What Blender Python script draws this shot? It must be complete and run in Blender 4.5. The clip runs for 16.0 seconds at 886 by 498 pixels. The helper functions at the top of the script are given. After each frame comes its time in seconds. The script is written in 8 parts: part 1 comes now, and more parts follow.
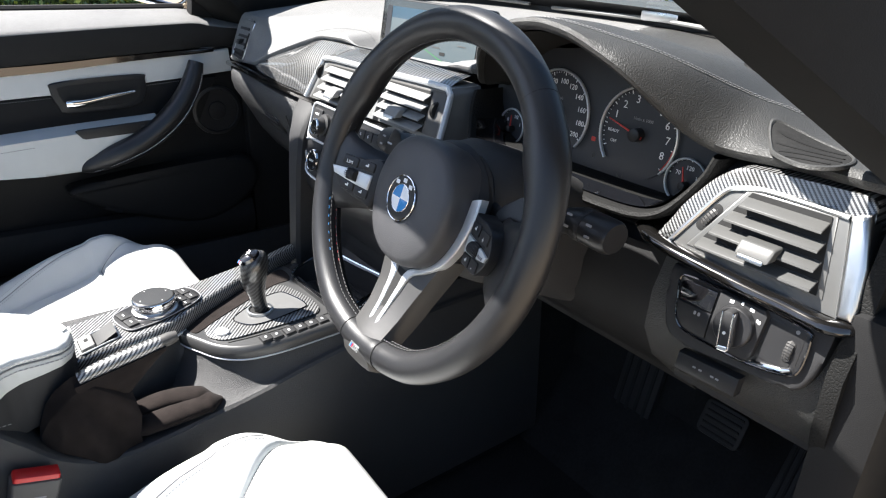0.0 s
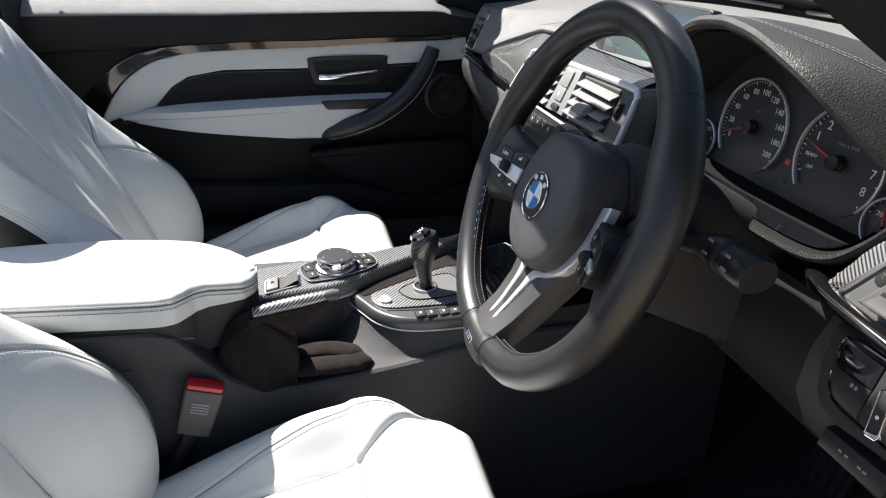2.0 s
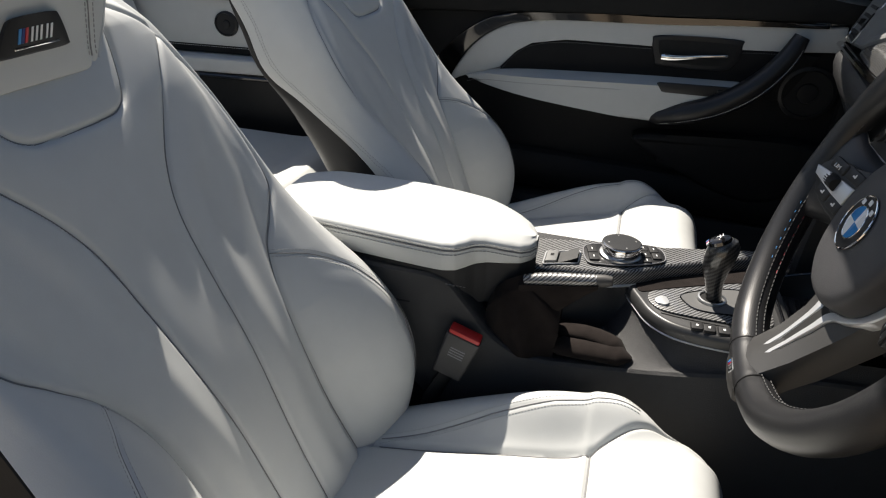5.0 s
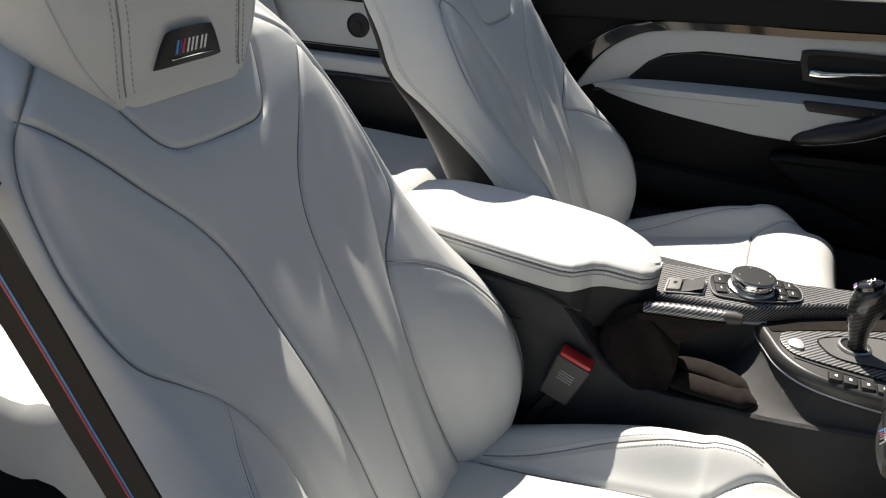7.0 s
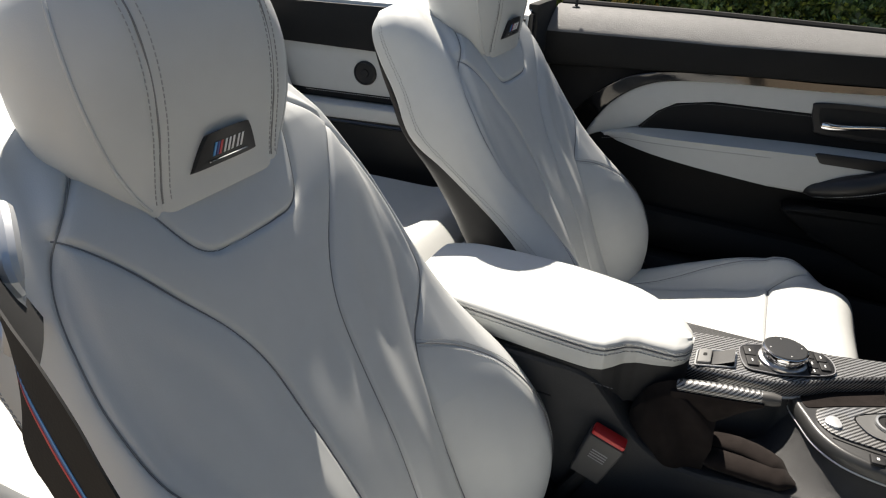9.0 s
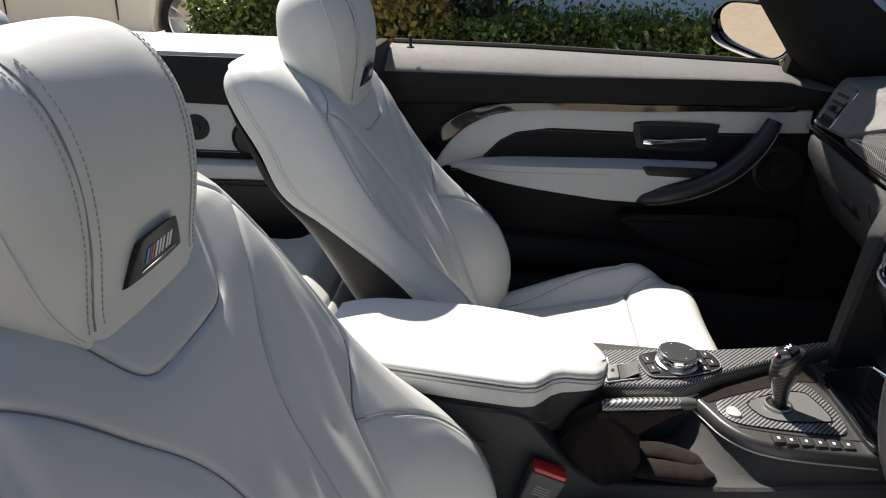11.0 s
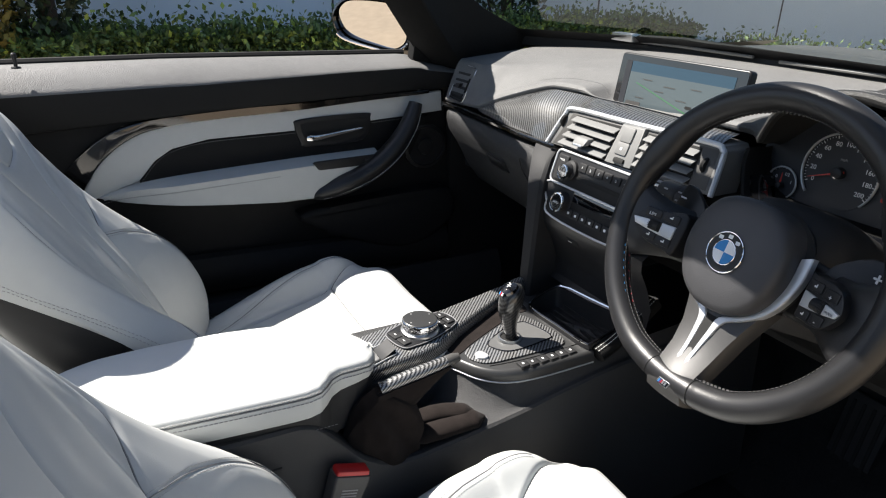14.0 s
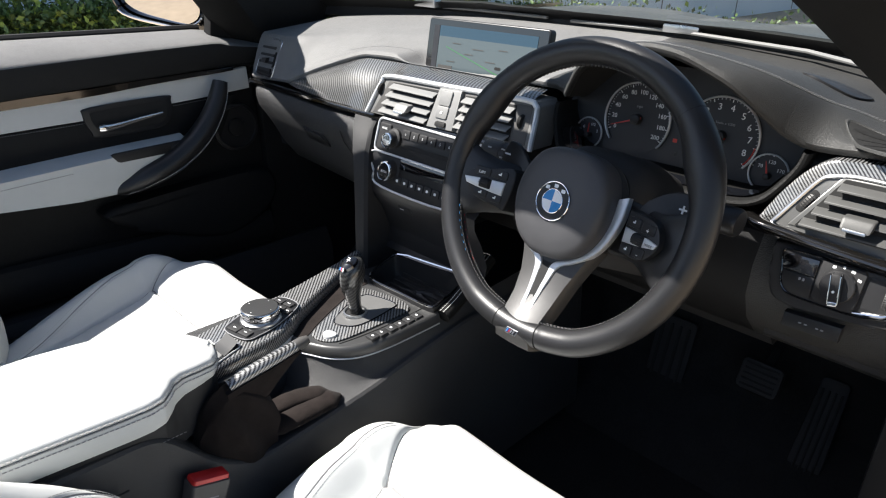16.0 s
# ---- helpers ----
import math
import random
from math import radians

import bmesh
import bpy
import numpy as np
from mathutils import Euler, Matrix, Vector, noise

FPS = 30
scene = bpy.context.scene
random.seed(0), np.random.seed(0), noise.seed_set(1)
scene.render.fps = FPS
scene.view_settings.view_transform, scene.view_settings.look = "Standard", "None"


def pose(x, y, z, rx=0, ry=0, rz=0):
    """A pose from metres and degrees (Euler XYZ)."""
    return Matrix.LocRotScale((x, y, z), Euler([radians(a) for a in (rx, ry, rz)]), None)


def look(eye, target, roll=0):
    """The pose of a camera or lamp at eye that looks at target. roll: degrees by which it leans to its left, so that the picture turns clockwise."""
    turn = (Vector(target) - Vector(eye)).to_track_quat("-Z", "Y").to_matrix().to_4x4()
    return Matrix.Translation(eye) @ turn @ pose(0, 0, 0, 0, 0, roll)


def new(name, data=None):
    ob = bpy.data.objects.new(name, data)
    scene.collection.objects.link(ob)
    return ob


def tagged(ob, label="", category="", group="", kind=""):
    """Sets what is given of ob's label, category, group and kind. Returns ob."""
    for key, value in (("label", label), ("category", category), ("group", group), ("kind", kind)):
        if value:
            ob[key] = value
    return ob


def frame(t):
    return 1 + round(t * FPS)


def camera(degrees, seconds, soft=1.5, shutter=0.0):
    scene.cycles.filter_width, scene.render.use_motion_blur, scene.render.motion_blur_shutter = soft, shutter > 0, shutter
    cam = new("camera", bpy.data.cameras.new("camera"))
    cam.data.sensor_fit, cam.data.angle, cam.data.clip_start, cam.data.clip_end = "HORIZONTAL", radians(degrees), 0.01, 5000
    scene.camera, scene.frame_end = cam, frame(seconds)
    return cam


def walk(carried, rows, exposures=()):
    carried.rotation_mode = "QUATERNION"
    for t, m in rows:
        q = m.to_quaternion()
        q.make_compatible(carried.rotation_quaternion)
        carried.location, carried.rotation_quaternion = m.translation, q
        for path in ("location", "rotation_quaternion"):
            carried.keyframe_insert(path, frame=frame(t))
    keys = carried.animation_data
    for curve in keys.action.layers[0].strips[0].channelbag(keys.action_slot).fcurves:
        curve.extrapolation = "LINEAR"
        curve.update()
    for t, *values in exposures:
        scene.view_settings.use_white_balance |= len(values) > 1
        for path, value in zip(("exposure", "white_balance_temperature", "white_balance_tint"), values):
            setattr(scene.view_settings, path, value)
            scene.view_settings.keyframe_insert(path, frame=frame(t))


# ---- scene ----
cam = camera(67.1, 16.0, soft=1.15)
PATH = [
    (0, (-0.325, -0.862, 1.039), (0.78, 0.582, 0.206), 1.9),
    (0.5, (-0.289, -0.878, 1.041), (0.665, 0.667, 0.203), 2.1),
    (1, (-0.264, -0.889, 1.043), (0.53, 0.742, 0.2), 2.3),
    (1.5, (-0.238, -0.892, 1.037), (0.387, 0.806, 0.185), 2.5),
    (2, (-0.221, -0.897, 1.032), (0.237, 0.85, 0.172), 2.5),
    (2.5, (-0.207, -0.892, 1.031), (0.085, 0.881, 0.153), 2.7),
    (3, (-0.201, -0.892, 1.034), (-0.076, 0.895, 0.145), 2.8),
    (3.5, (-0.19, -0.888, 1.033), (-0.229, 0.899, 0.138), 2.7),
    (4, (-0.183, -0.884, 1.029), (-0.369, 0.886, 0.116), 2.6),
    (4.5, (-0.178, -0.875, 1.025), (-0.506, 0.863, 0.091), 2.5),
    (5, (-0.174, -0.876, 1.024), (-0.63, 0.822, 0.071), 2.5),
    (5.2, (-0.175, -0.874, 1.024), (-0.675, 0.81, 0.068), 2.4),
    (7.3, (-0.207, -0.853, 1.046), (-0.968, 0.722, 0.076), 2.1),
    (7.5, (-0.214, -0.846, 1.052), (-0.983, 0.726, 0.083), 2.2),
    (8, (-0.231, -0.835, 1.065), (-1.008, 0.732, 0.095), 2.2),
    (8.2, (-0.236, -0.832, 1.072), (-1.015, 0.74, 0.112), 2.1),
    (10.3, (-0.363, -0.84, 1.116), (-0.799, 0.907, 0.246), 2.2),
    (10.5, (-0.378, -0.839, 1.117), (-0.748, 0.929, 0.258), 2.1),
    (11, (-0.417, -0.833, 1.117), (-0.598, 0.973, 0.278), 2.0),
    (11.5, (-0.457, -0.823, 1.112), (-0.447, 1.002, 0.295), 1.9),
    (12, (-0.495, -0.815, 1.104), (-0.307, 1.007, 0.301), 2.0),
    (12.5, (-0.525, -0.809, 1.101), (-0.155, 0.988, 0.305), 1.8),
    (13, (-0.543, -0.813, 1.096), (0.02, 0.94, 0.314), 1.7),
    (13.5, (-0.554, -0.804, 1.088), (0.184, 0.884, 0.31), 1.6),
    (14, (-0.563, -0.794, 1.085), (0.315, 0.827, 0.311), 1.5),
    (14.5, (-0.566, -0.788, 1.082), (0.43, 0.757, 0.294), 1.4),
    (15, (-0.568, -0.783, 1.079), (0.536, 0.678, 0.276), 1.3),
    (15.5, (-0.569, -0.775, 1.077), (0.635, 0.596, 0.258), 1.1),
    (16, (-0.574, -0.775, 1.077), (0.71, 0.513, 0.244), 1.0),
]
walk(cam, [(t, look(eye, target, roll)) for t, eye, target, roll in PATH], [(0, 2.52, 6300, 10), (1.5, 2.20, 6400, 10), (3, 1.62, 6550, 10), (4, 1.38, 6700, 10), (5, 1.23, 6800, 10), (7.5, 1.40, 6900, 10), (10.5, 1.40, 6850, 10), (13, 1.60, 6600, 10), (15, 1.78, 6450, 10), (16, 1.85, 6380, 10)])

# world, sun and exposure
SUN = Vector((-0.51, 0.60, 1.0)).normalized()
world = bpy.data.worlds.new("sky")
scene.world = world
world.use_nodes = True
sky = world.node_tree.nodes.new("ShaderNodeTexSky")
sky.sky_type, sky.sun_disc = "NISHITA", False
sky.sun_elevation = math.asin(SUN.z)
sky.sun_rotation = math.atan2(SUN.x, SUN.y)
world.node_tree.links.new(sky.outputs[0], world.node_tree.nodes["Background"].inputs[0])
world.node_tree.nodes["Background"].inputs[1].default_value = 0.046
sun = new("sun", bpy.data.lights.new("sun", "SUN"))
sun.data.energy, sun.data.angle, sun.data.color = 4.1, radians(0.53), (1.0, 0.95, 0.88)
sun.matrix_world = SUN.to_track_quat("Z", "Y").to_matrix().to_4x4()


# ---- materials ----
def mat(name, color, rough=0.5, metal=0.0, var=0.0, scale=30.0, bump=0.0, bscale=600.0, coat=0.0, sheen=0.0, emit=None, cells=False, spec=0.5, island=0.0):
    m = bpy.data.materials.new(name)
    m.use_nodes = True
    nt = m.node_tree
    b = nt.nodes["Principled BSDF"]
    b.inputs["Base Color"].default_value = (*color, 1)
    b.inputs["Roughness"].default_value = rough
    b.inputs["Metallic"].default_value = metal
    b.inputs["Coat Weight"].default_value = coat
    b.inputs["Coat Roughness"].default_value = 0.04
    b.inputs["Sheen Weight"].default_value = sheen
    b.inputs["Specular IOR Level"].default_value = spec
    co = nt.nodes.new("ShaderNodeTexCoord")
    if var:
        fine = nt.nodes.new("ShaderNodeTexNoise")
        fine.inputs["Scale"].default_value, fine.inputs["Detail"].default_value = scale, 6
        broad = nt.nodes.new("ShaderNodeTexNoise")
        broad.inputs["Scale"].default_value, broad.inputs["Detail"].default_value = scale / 9, 3
        nt.links.new(co.outputs["Object"], fine.inputs["Vector"])
        nt.links.new(co.outputs["Object"], broad.inputs["Vector"])
        add = nt.nodes.new("ShaderNodeMath")
        add.operation = "ADD"
        nt.links.new(fine.outputs[0], add.inputs[0])
        nt.links.new(broad.outputs[0], add.inputs[1])
        span = nt.nodes.new("ShaderNodeMapRange")
        span.inputs[1].default_value, span.inputs[2].default_value = 0.6, 1.4
        span.inputs[3].default_value, span.inputs[4].default_value = 1 - var, 1 + var
        nt.links.new(add.outputs[0], span.inputs[0])
        mul = nt.nodes.new("ShaderNodeVectorMath")
        mul.operation = "SCALE"
        mul.inputs[0].default_value = color
        last = span.outputs[0]
        if island:
            geo = nt.nodes.new("ShaderNodeNewGeometry")
            per = nt.nodes.new("ShaderNodeMapRange")
            per.inputs[3].default_value, per.inputs[4].default_value = 1 - island, 1 + island
            nt.links.new(geo.outputs["Random Per Island"], per.inputs[0])
            both = nt.nodes.new("ShaderNodeMath")
            both.operation = "MULTIPLY"
            nt.links.new(last, both.inputs[0])
            nt.links.new(per.outputs[0], both.inputs[1])
            last = both.outputs[0]
        nt.links.new(last, mul.inputs["Scale"])
        nt.links.new(mul.outputs[0], b.inputs["Base Color"])
        rr = nt.nodes.new("ShaderNodeMapRange")
        rr.inputs[1].default_value, rr.inputs[2].default_value = 0.3, 0.7
        rr.inputs[3].default_value, rr.inputs[4].default_value = max(rough - 0.06, 0.02), min(rough + 0.06, 1)
        nt.links.new(broad.outputs[0], rr.inputs[0])
        nt.links.new(rr.outputs[0], b.inputs["Roughness"])
    if bump:
        tex = nt.nodes.new("ShaderNodeTexVoronoi" if cells else "ShaderNodeTexNoise")
        tex.inputs["Scale"].default_value = bscale
        if cells:
            tex.feature = "DISTANCE_TO_EDGE"
            warp = nt.nodes.new("ShaderNodeTexNoise")
            warp.inputs["Scale"].default_value = bscale * 0.5
            mixv = nt.nodes.new("ShaderNodeMixRGB")
            mixv.inputs[0].default_value = 0.004
            nt.links.new(co.outputs["Object"], warp.inputs["Vector"])
            nt.links.new(co.outputs["Object"], mixv.inputs[1])
            nt.links.new(warp.outputs["Color"], mixv.inputs[2])
            nt.links.new(mixv.outputs[0], tex.inputs["Vector"])
            rise = nt.nodes.new("ShaderNodeMapRange")
            rise.inputs[1].default_value, rise.inputs[2].default_value = 0.0, 0.25
            nt.links.new(tex.outputs["Distance"], rise.inputs[0])
            height = rise.outputs[0]
        else:
            tex.inputs["Detail"].default_value = 4
            nt.links.new(co.outputs["Object"], tex.inputs["Vector"])
            height = tex.outputs[0]
        bp = nt.nodes.new("ShaderNodeBump")
        bp.inputs["Strength"].default_value, bp.inputs["Distance"].default_value = bump, 0.0006
        nt.links.new(height, bp.inputs["Height"])
        nt.links.new(bp.outputs[0], b.inputs["Normal"])
    if emit:
        b.inputs["Emission Color"].default_value = (*emit[:3], 1)
        b.inputs["Emission Strength"].default_value = emit[3]
    return m


def carbon(name, u, v, pitch=0.0036, bright=0.17):
    """Twill carbon weave under clear lacquer; u and v: the two axes (0 to 2) in which the cloth lies."""
    m = mat(name, (0.03, 0.03, 0.032), 0.32, 0.0, coat=1.0)
    nt = m.node_tree
    b = nt.nodes["Principled BSDF"]
    co = nt.nodes.new("ShaderNodeTexCoord")
    sep = nt.nodes.new("ShaderNodeSeparateXYZ")
    nt.links.new(co.outputs["Object"], sep.inputs[0])

    def math_node(op, a, bb):
        n = nt.nodes.new("ShaderNodeMath")
        n.operation = op
        for i, s in enumerate((a, bb)):
            if isinstance(s, (int, float)):
                n.inputs[i].default_value = s
            else:
                nt.links.new(s, n.inputs[i])
        return n.outputs[0]

    cu = math_node("MULTIPLY", sep.outputs[u], 1 / (pitch / 2))
    cv = math_node("MULTIPLY", sep.outputs[v], 1 / (pitch / 2))
    fu, fv = math_node("FLOOR", cu, 0), math_node("FLOOR", cv, 0)
    pick = math_node("MODULO", math_node("ADD", math_node("SUBTRACT", fu, fv), 4000), 4)
    warp = math_node("LESS_THAN", pick, 1.5)
    ramp = nt.nodes.new("ShaderNodeMapRange")
    ramp.inputs[3].default_value, ramp.inputs[4].default_value = 0.007, bright
    nt.links.new(warp, ramp.inputs[0])
    nt.links.new(ramp.outputs[0], b.inputs["Base Color"])
    rr = nt.nodes.new("ShaderNodeMapRange")
    rr.inputs[3].default_value, rr.inputs[4].default_value = 0.5, 0.42
    nt.links.new(warp, rr.inputs[0])
    nt.links.new(rr.outputs[0], b.inputs["Roughness"])
    b.inputs["Metallic"].default_value = 0.25
    return m


leather = mat("pale_leather", (0.515, 0.525, 0.515), 0.48, var=0.035, scale=40, bump=0.22, bscale=900, spec=0.4)
leather_edge = mat("pale_leather_seam", (0.20, 0.20, 0.20), 0.6, var=0.1, scale=200)
thread_white = mat("pale_thread", (0.62, 0.62, 0.60), 0.8, var=0.1, scale=300)
thread_seat = mat("pale_grey_thread", (0.34, 0.34, 0.335), 0.8, var=0.1, scale=300)
thread_black = mat("black_thread", (0.05, 0.05, 0.05), 0.8, var=0.1, scale=300)
thread_dark = mat("grey_thread", (0.20, 0.20, 0.20), 0.8, var=0.1, scale=300)
# Black leather coloured paler, sunlight on dash top and belt pad included.
sunlit_leather = mat("sunlit_grained_leather", (0.15, 0.149, 0.147), 0.55, var=0.10, scale=60, bump=0.6, bscale=300, cells=True, spec=0.25)
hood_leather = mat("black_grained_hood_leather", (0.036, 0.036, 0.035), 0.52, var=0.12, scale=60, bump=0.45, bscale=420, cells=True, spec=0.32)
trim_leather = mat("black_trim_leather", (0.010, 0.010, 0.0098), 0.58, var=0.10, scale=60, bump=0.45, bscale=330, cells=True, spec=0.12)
grey_rim = mat("satin_grey_trim", (0.036, 0.036, 0.036), 0.36, var=0.08, scale=60, bump=0.12, bscale=1100, spec=0.5)
console_grey = mat("grained_console_plastic", (0.033, 0.033, 0.034), 0.50, var=0.12, scale=60, bump=0.5, bscale=650, cells=True, spec=0.4)
soft_black = mat("black_soft_plastic", (0.026, 0.026, 0.027), 0.6, var=0.12, scale=50, bump=0.3, bscale=900, spec=0.2)
smooth_black = mat("smooth_black_plastic", (0.017, 0.017, 0.018), 0.38, var=0.12, scale=40, spec=0.3)
slat_black = mat("grey_vent_plastic", (0.18, 0.18, 0.177), 0.5, var=0.06, scale=60, bump=0.2, bscale=900, spec=0.3)
gate_grey = mat("gate_plate_grey", (0.10, 0.10, 0.099), 0.45, var=0.06, scale=60, spec=0.4)
slat_dark = mat("dark_grey_vent_plastic", (0.115, 0.115, 0.112), 0.5, var=0.06, scale=60, bump=0.2, bscale=900, spec=0.3)
pillar_black = mat("black_pillar_cloth", (0.010, 0.010, 0.010), 0.8, var=0.15, scale=80, bump=0.4, bscale=900, spec=0.15)
door_black = mat("black_door_plastic", (0.0095, 0.0095, 0.0098), 0.65, var=0.12, scale=50, bump=0.3, bscale=900, spec=0.2)
wheel_leather = mat("black_smooth_leather", (0.0135, 0.0135, 0.0145), 0.38, var=0.12, scale=40, bump=0.22, bscale=800, spec=0.45)
spoke_black = mat("satin_black_spoke_plastic", (0.034, 0.033, 0.032), 0.42, var=0.08, scale=40, bump=0.2, bscale=1100, spec=0.5)
pad_black = mat("airbag_cover_plastic", (0.044, 0.044, 0.047), 0.50, var=0.08, scale=40, bump=0.35, bscale=1100, spec=0.45)
gloss_black = mat("piano_black", (0.006, 0.006, 0.007), 0.06, coat=1.0, var=0.05, scale=20)
chrome = mat("chrome", (0.75, 0.75, 0.76), 0.08, 1.0, var=0.03, scale=30)
satin = mat("satin_aluminium", (0.56, 0.57, 0.58), 0.32, 1.0, var=0.04, scale=60)
satin_paint = mat("silver_paint", (0.56, 0.57, 0.58), 0.38, 0.5, var=0.04, scale=60)
dark_chrome = mat("smoked_chrome_trim", (0.055, 0.052, 0.050), 0.09, 0.9, var=0.06, scale=20, coat=0.6)
suede = mat("black_brown_suede", (0.0155, 0.0125, 0.0115), 0.95, var=0.45, scale=60, bump=0.8, bscale=1200, sheen=0.04, spec=0.05)
# Black leather, also the colour of the belt pad's shaded face.
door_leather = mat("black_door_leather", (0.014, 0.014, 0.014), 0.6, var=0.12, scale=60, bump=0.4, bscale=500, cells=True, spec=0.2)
carpet = mat("black_carpet", (0.019, 0.019, 0.019), 0.95, var=0.3, scale=200, bump=1.0, bscale=1500, spec=0.1)
carbon_h = carbon("carbon_fibre_flat", 0, 1, pitch=0.0033, bright=0.24)
carbon_v = carbon("carbon_fibre_upright", 1, 2, pitch=0.0022, bright=0.24)
carbon_d = carbon("carbon_fibre_dash", 1, 2, pitch=0.0036, bright=0.13)
carbon_s = carbon("carbon_fibre_side", 0, 2, pitch=0.0024, bright=0.22)
carbon_k = carbon("carbon_fibre_dark", 0, 2, bright=0.045)
red_plastic = mat("red_plastic", (0.45, 0.012, 0.012), 0.4, var=0.08, scale=60)
vent_silver = mat("silver_grey_vent_paint", (0.115, 0.115, 0.112), 0.38, 0.25, var=0.05, scale=60, spec=0.5)
vent_slat = mat("mid_grey_vent_plastic", (0.062, 0.062, 0.060), 0.5, var=0.06, scale=60, bump=0.2, bscale=900, spec=0.35)
grey_plastic = mat("grey_plastic", (0.06, 0.058, 0.056), 0.5, var=0.1, scale=60, spec=0.3)
white_print = mat("white_print", (0.72, 0.72, 0.72), 0.5, var=0.03, scale=60)
grey_print = mat("grey_print", (0.22, 0.22, 0.23), 0.5, var=0.05, scale=60)
needle_red = mat("needle_red", (0.50, 0.03, 0.02), 0.4, var=0.05, scale=60)
dial_face = mat("dial_face", (0.028, 0.030, 0.035), 0.45, var=0.08, scale=60, spec=0.3)
blue_enamel = mat("blue_enamel", (0.02, 0.19, 0.48), 0.30, var=0.03, scale=60, coat=0.15, spec=0.3)
white_enamel = mat("white_enamel", (0.72, 0.74, 0.76), 0.30, var=0.03, scale=60, coat=0.15, spec=0.3)
stripe_blue = mat("stripe_light_blue", (0.04, 0.22, 0.50), 0.4, var=0.03, scale=60)
stripe_navy = mat("stripe_dark_blue", (0.02, 0.04, 0.18), 0.4, var=0.03, scale=60)
stripe_red = mat("stripe_red", (0.45, 0.02, 0.03), 0.4, var=0.03, scale=60)
rubber = mat("black_rubber", (0.018, 0.018, 0.018), 0.75, var=0.15, scale=80, bump=0.3, bscale=500, spec=0.2)
screen_map = mat("lit_map_screen", (0.05, 0.06, 0.065), 0.1, emit=(0.26, 0.36, 0.39, 0.060))
screen_blue = mat("lit_blue_band", (0.02, 0.04, 0.06), 0.1, emit=(0.035, 0.10, 0.16, 0.07))
screen_line = mat("lit_green_route", (0.05, 0.12, 0.06), 0.1, emit=(0.06, 0.22, 0.13, 0.07))
paint_dark = mat("grey_brown_car_paint", (0.085, 0.083, 0.078), 0.5, 0.0, var=0.06, scale=5, coat=0.15)
paint_cream = mat("cream_car_paint", (0.72, 0.68, 0.60), 0.3, var=0.03, scale=3, coat=1.0)
wall_paint = mat("pale_painted_render", (0.736, 0.800, 0.880), 0.8, var=0.05, scale=3, bump=0.4, bscale=60)
gravel_tan = mat("tan_paving", (0.36, 0.29, 0.21), 0.9, var=0.16, scale=14, bump=0.8, bscale=90)
leaf_green = mat("box_hedge_leaf", (0.101, 0.155, 0.043), 0.5, var=0.3, scale=8, island=0.55)
leaf_lime = mat("young_hedge_leaf", (0.297, 0.365, 0.061), 0.5, var=0.25, scale=8, island=0.5)
leaf_yellow = mat("golden_conifer_leaf", (0.22, 0.17, 0.035), 0.6, var=0.25, scale=8, island=0.45)
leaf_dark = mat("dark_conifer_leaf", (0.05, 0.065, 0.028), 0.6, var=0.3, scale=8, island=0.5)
bark = mat("brown_bark", (0.09, 0.06, 0.04), 0.9, var=0.3, scale=30, bump=0.8, bscale=80)
soil = mat("dark_soil", (0.05, 0.038, 0.028), 0.95, var=0.3, scale=20, bump=0.8, bscale=80)


def glass(name, tint=(1, 1, 1), rough=0.0):
    m = bpy.data.materials.new(name)
    m.use_nodes = True
    nt = m.node_tree
    nt.nodes.remove(nt.nodes["Principled BSDF"])
    tr, gl, mx, fr, pw, mr = (nt.nodes.new("ShaderNode" + k) for k in ("BsdfTransparent", "BsdfGlossy", "MixShader", "LayerWeight", "Math", "MapRange"))
    tr.inputs[0].default_value = (*tint, 1)
    gl.inputs["Roughness"].default_value = rough
    fr.inputs[0].default_value = 0.5
    pw.operation = "POWER"
    pw.inputs[1].default_value = 5
    mr.inputs[3].default_value, mr.inputs[4].default_value = 0.04, 0.85
    nt.links.new(fr.outputs["Facing"], pw.inputs[0])
    nt.links.new(pw.outputs[0], mr.inputs[0])
    nt.links.new(mr.outputs[0], mx.inputs[0])
    nt.links.new(tr.outputs[0], mx.inputs[1])
    nt.links.new(gl.outputs[0], mx.inputs[2])
    nt.links.new(mx.outputs[0], nt.nodes["Material Output"].inputs[0])
    return m


windscreen_glass = glass("windscreen_glass", (0.66, 0.72, 0.71))
lens_glass = glass("lens_glass", (0.9, 0.9, 0.9))
mirror_glass = mat("mirror_glass", (0.55, 0.55, 0.55), 0.01, 1.0)


# ---- mesh helpers ----
def empty(name, at=(0, 0, 0)):
    ob = new(name)
    ob.matrix_world = Matrix.Translation(at)
    ob.empty_display_size = 0.05
    return ob


def part(name, bm, material, parent=None, label="", flat=False):
    """Links a bmesh as one mesh object under a thing; the bmesh is in world places."""
    me = bpy.data.meshes.new(name)
    bmesh.ops.recalc_face_normals(bm, faces=bm.faces)
    if not flat:
        for f in bm.faces:
            f.smooth = True
        for e in bm.edges:
            if len(e.link_faces) == 2 and e.calc_face_angle(0) > 0.6:
                e.smooth = False
    bm.to_mesh(me)
    bm.free()
    me.materials.append(material)
    ob = new(name, me)
    if parent is not None:
        ob.parent = parent
        ob.matrix_parent_inverse = parent.matrix_world.inverted()
    return tagged(ob, label)


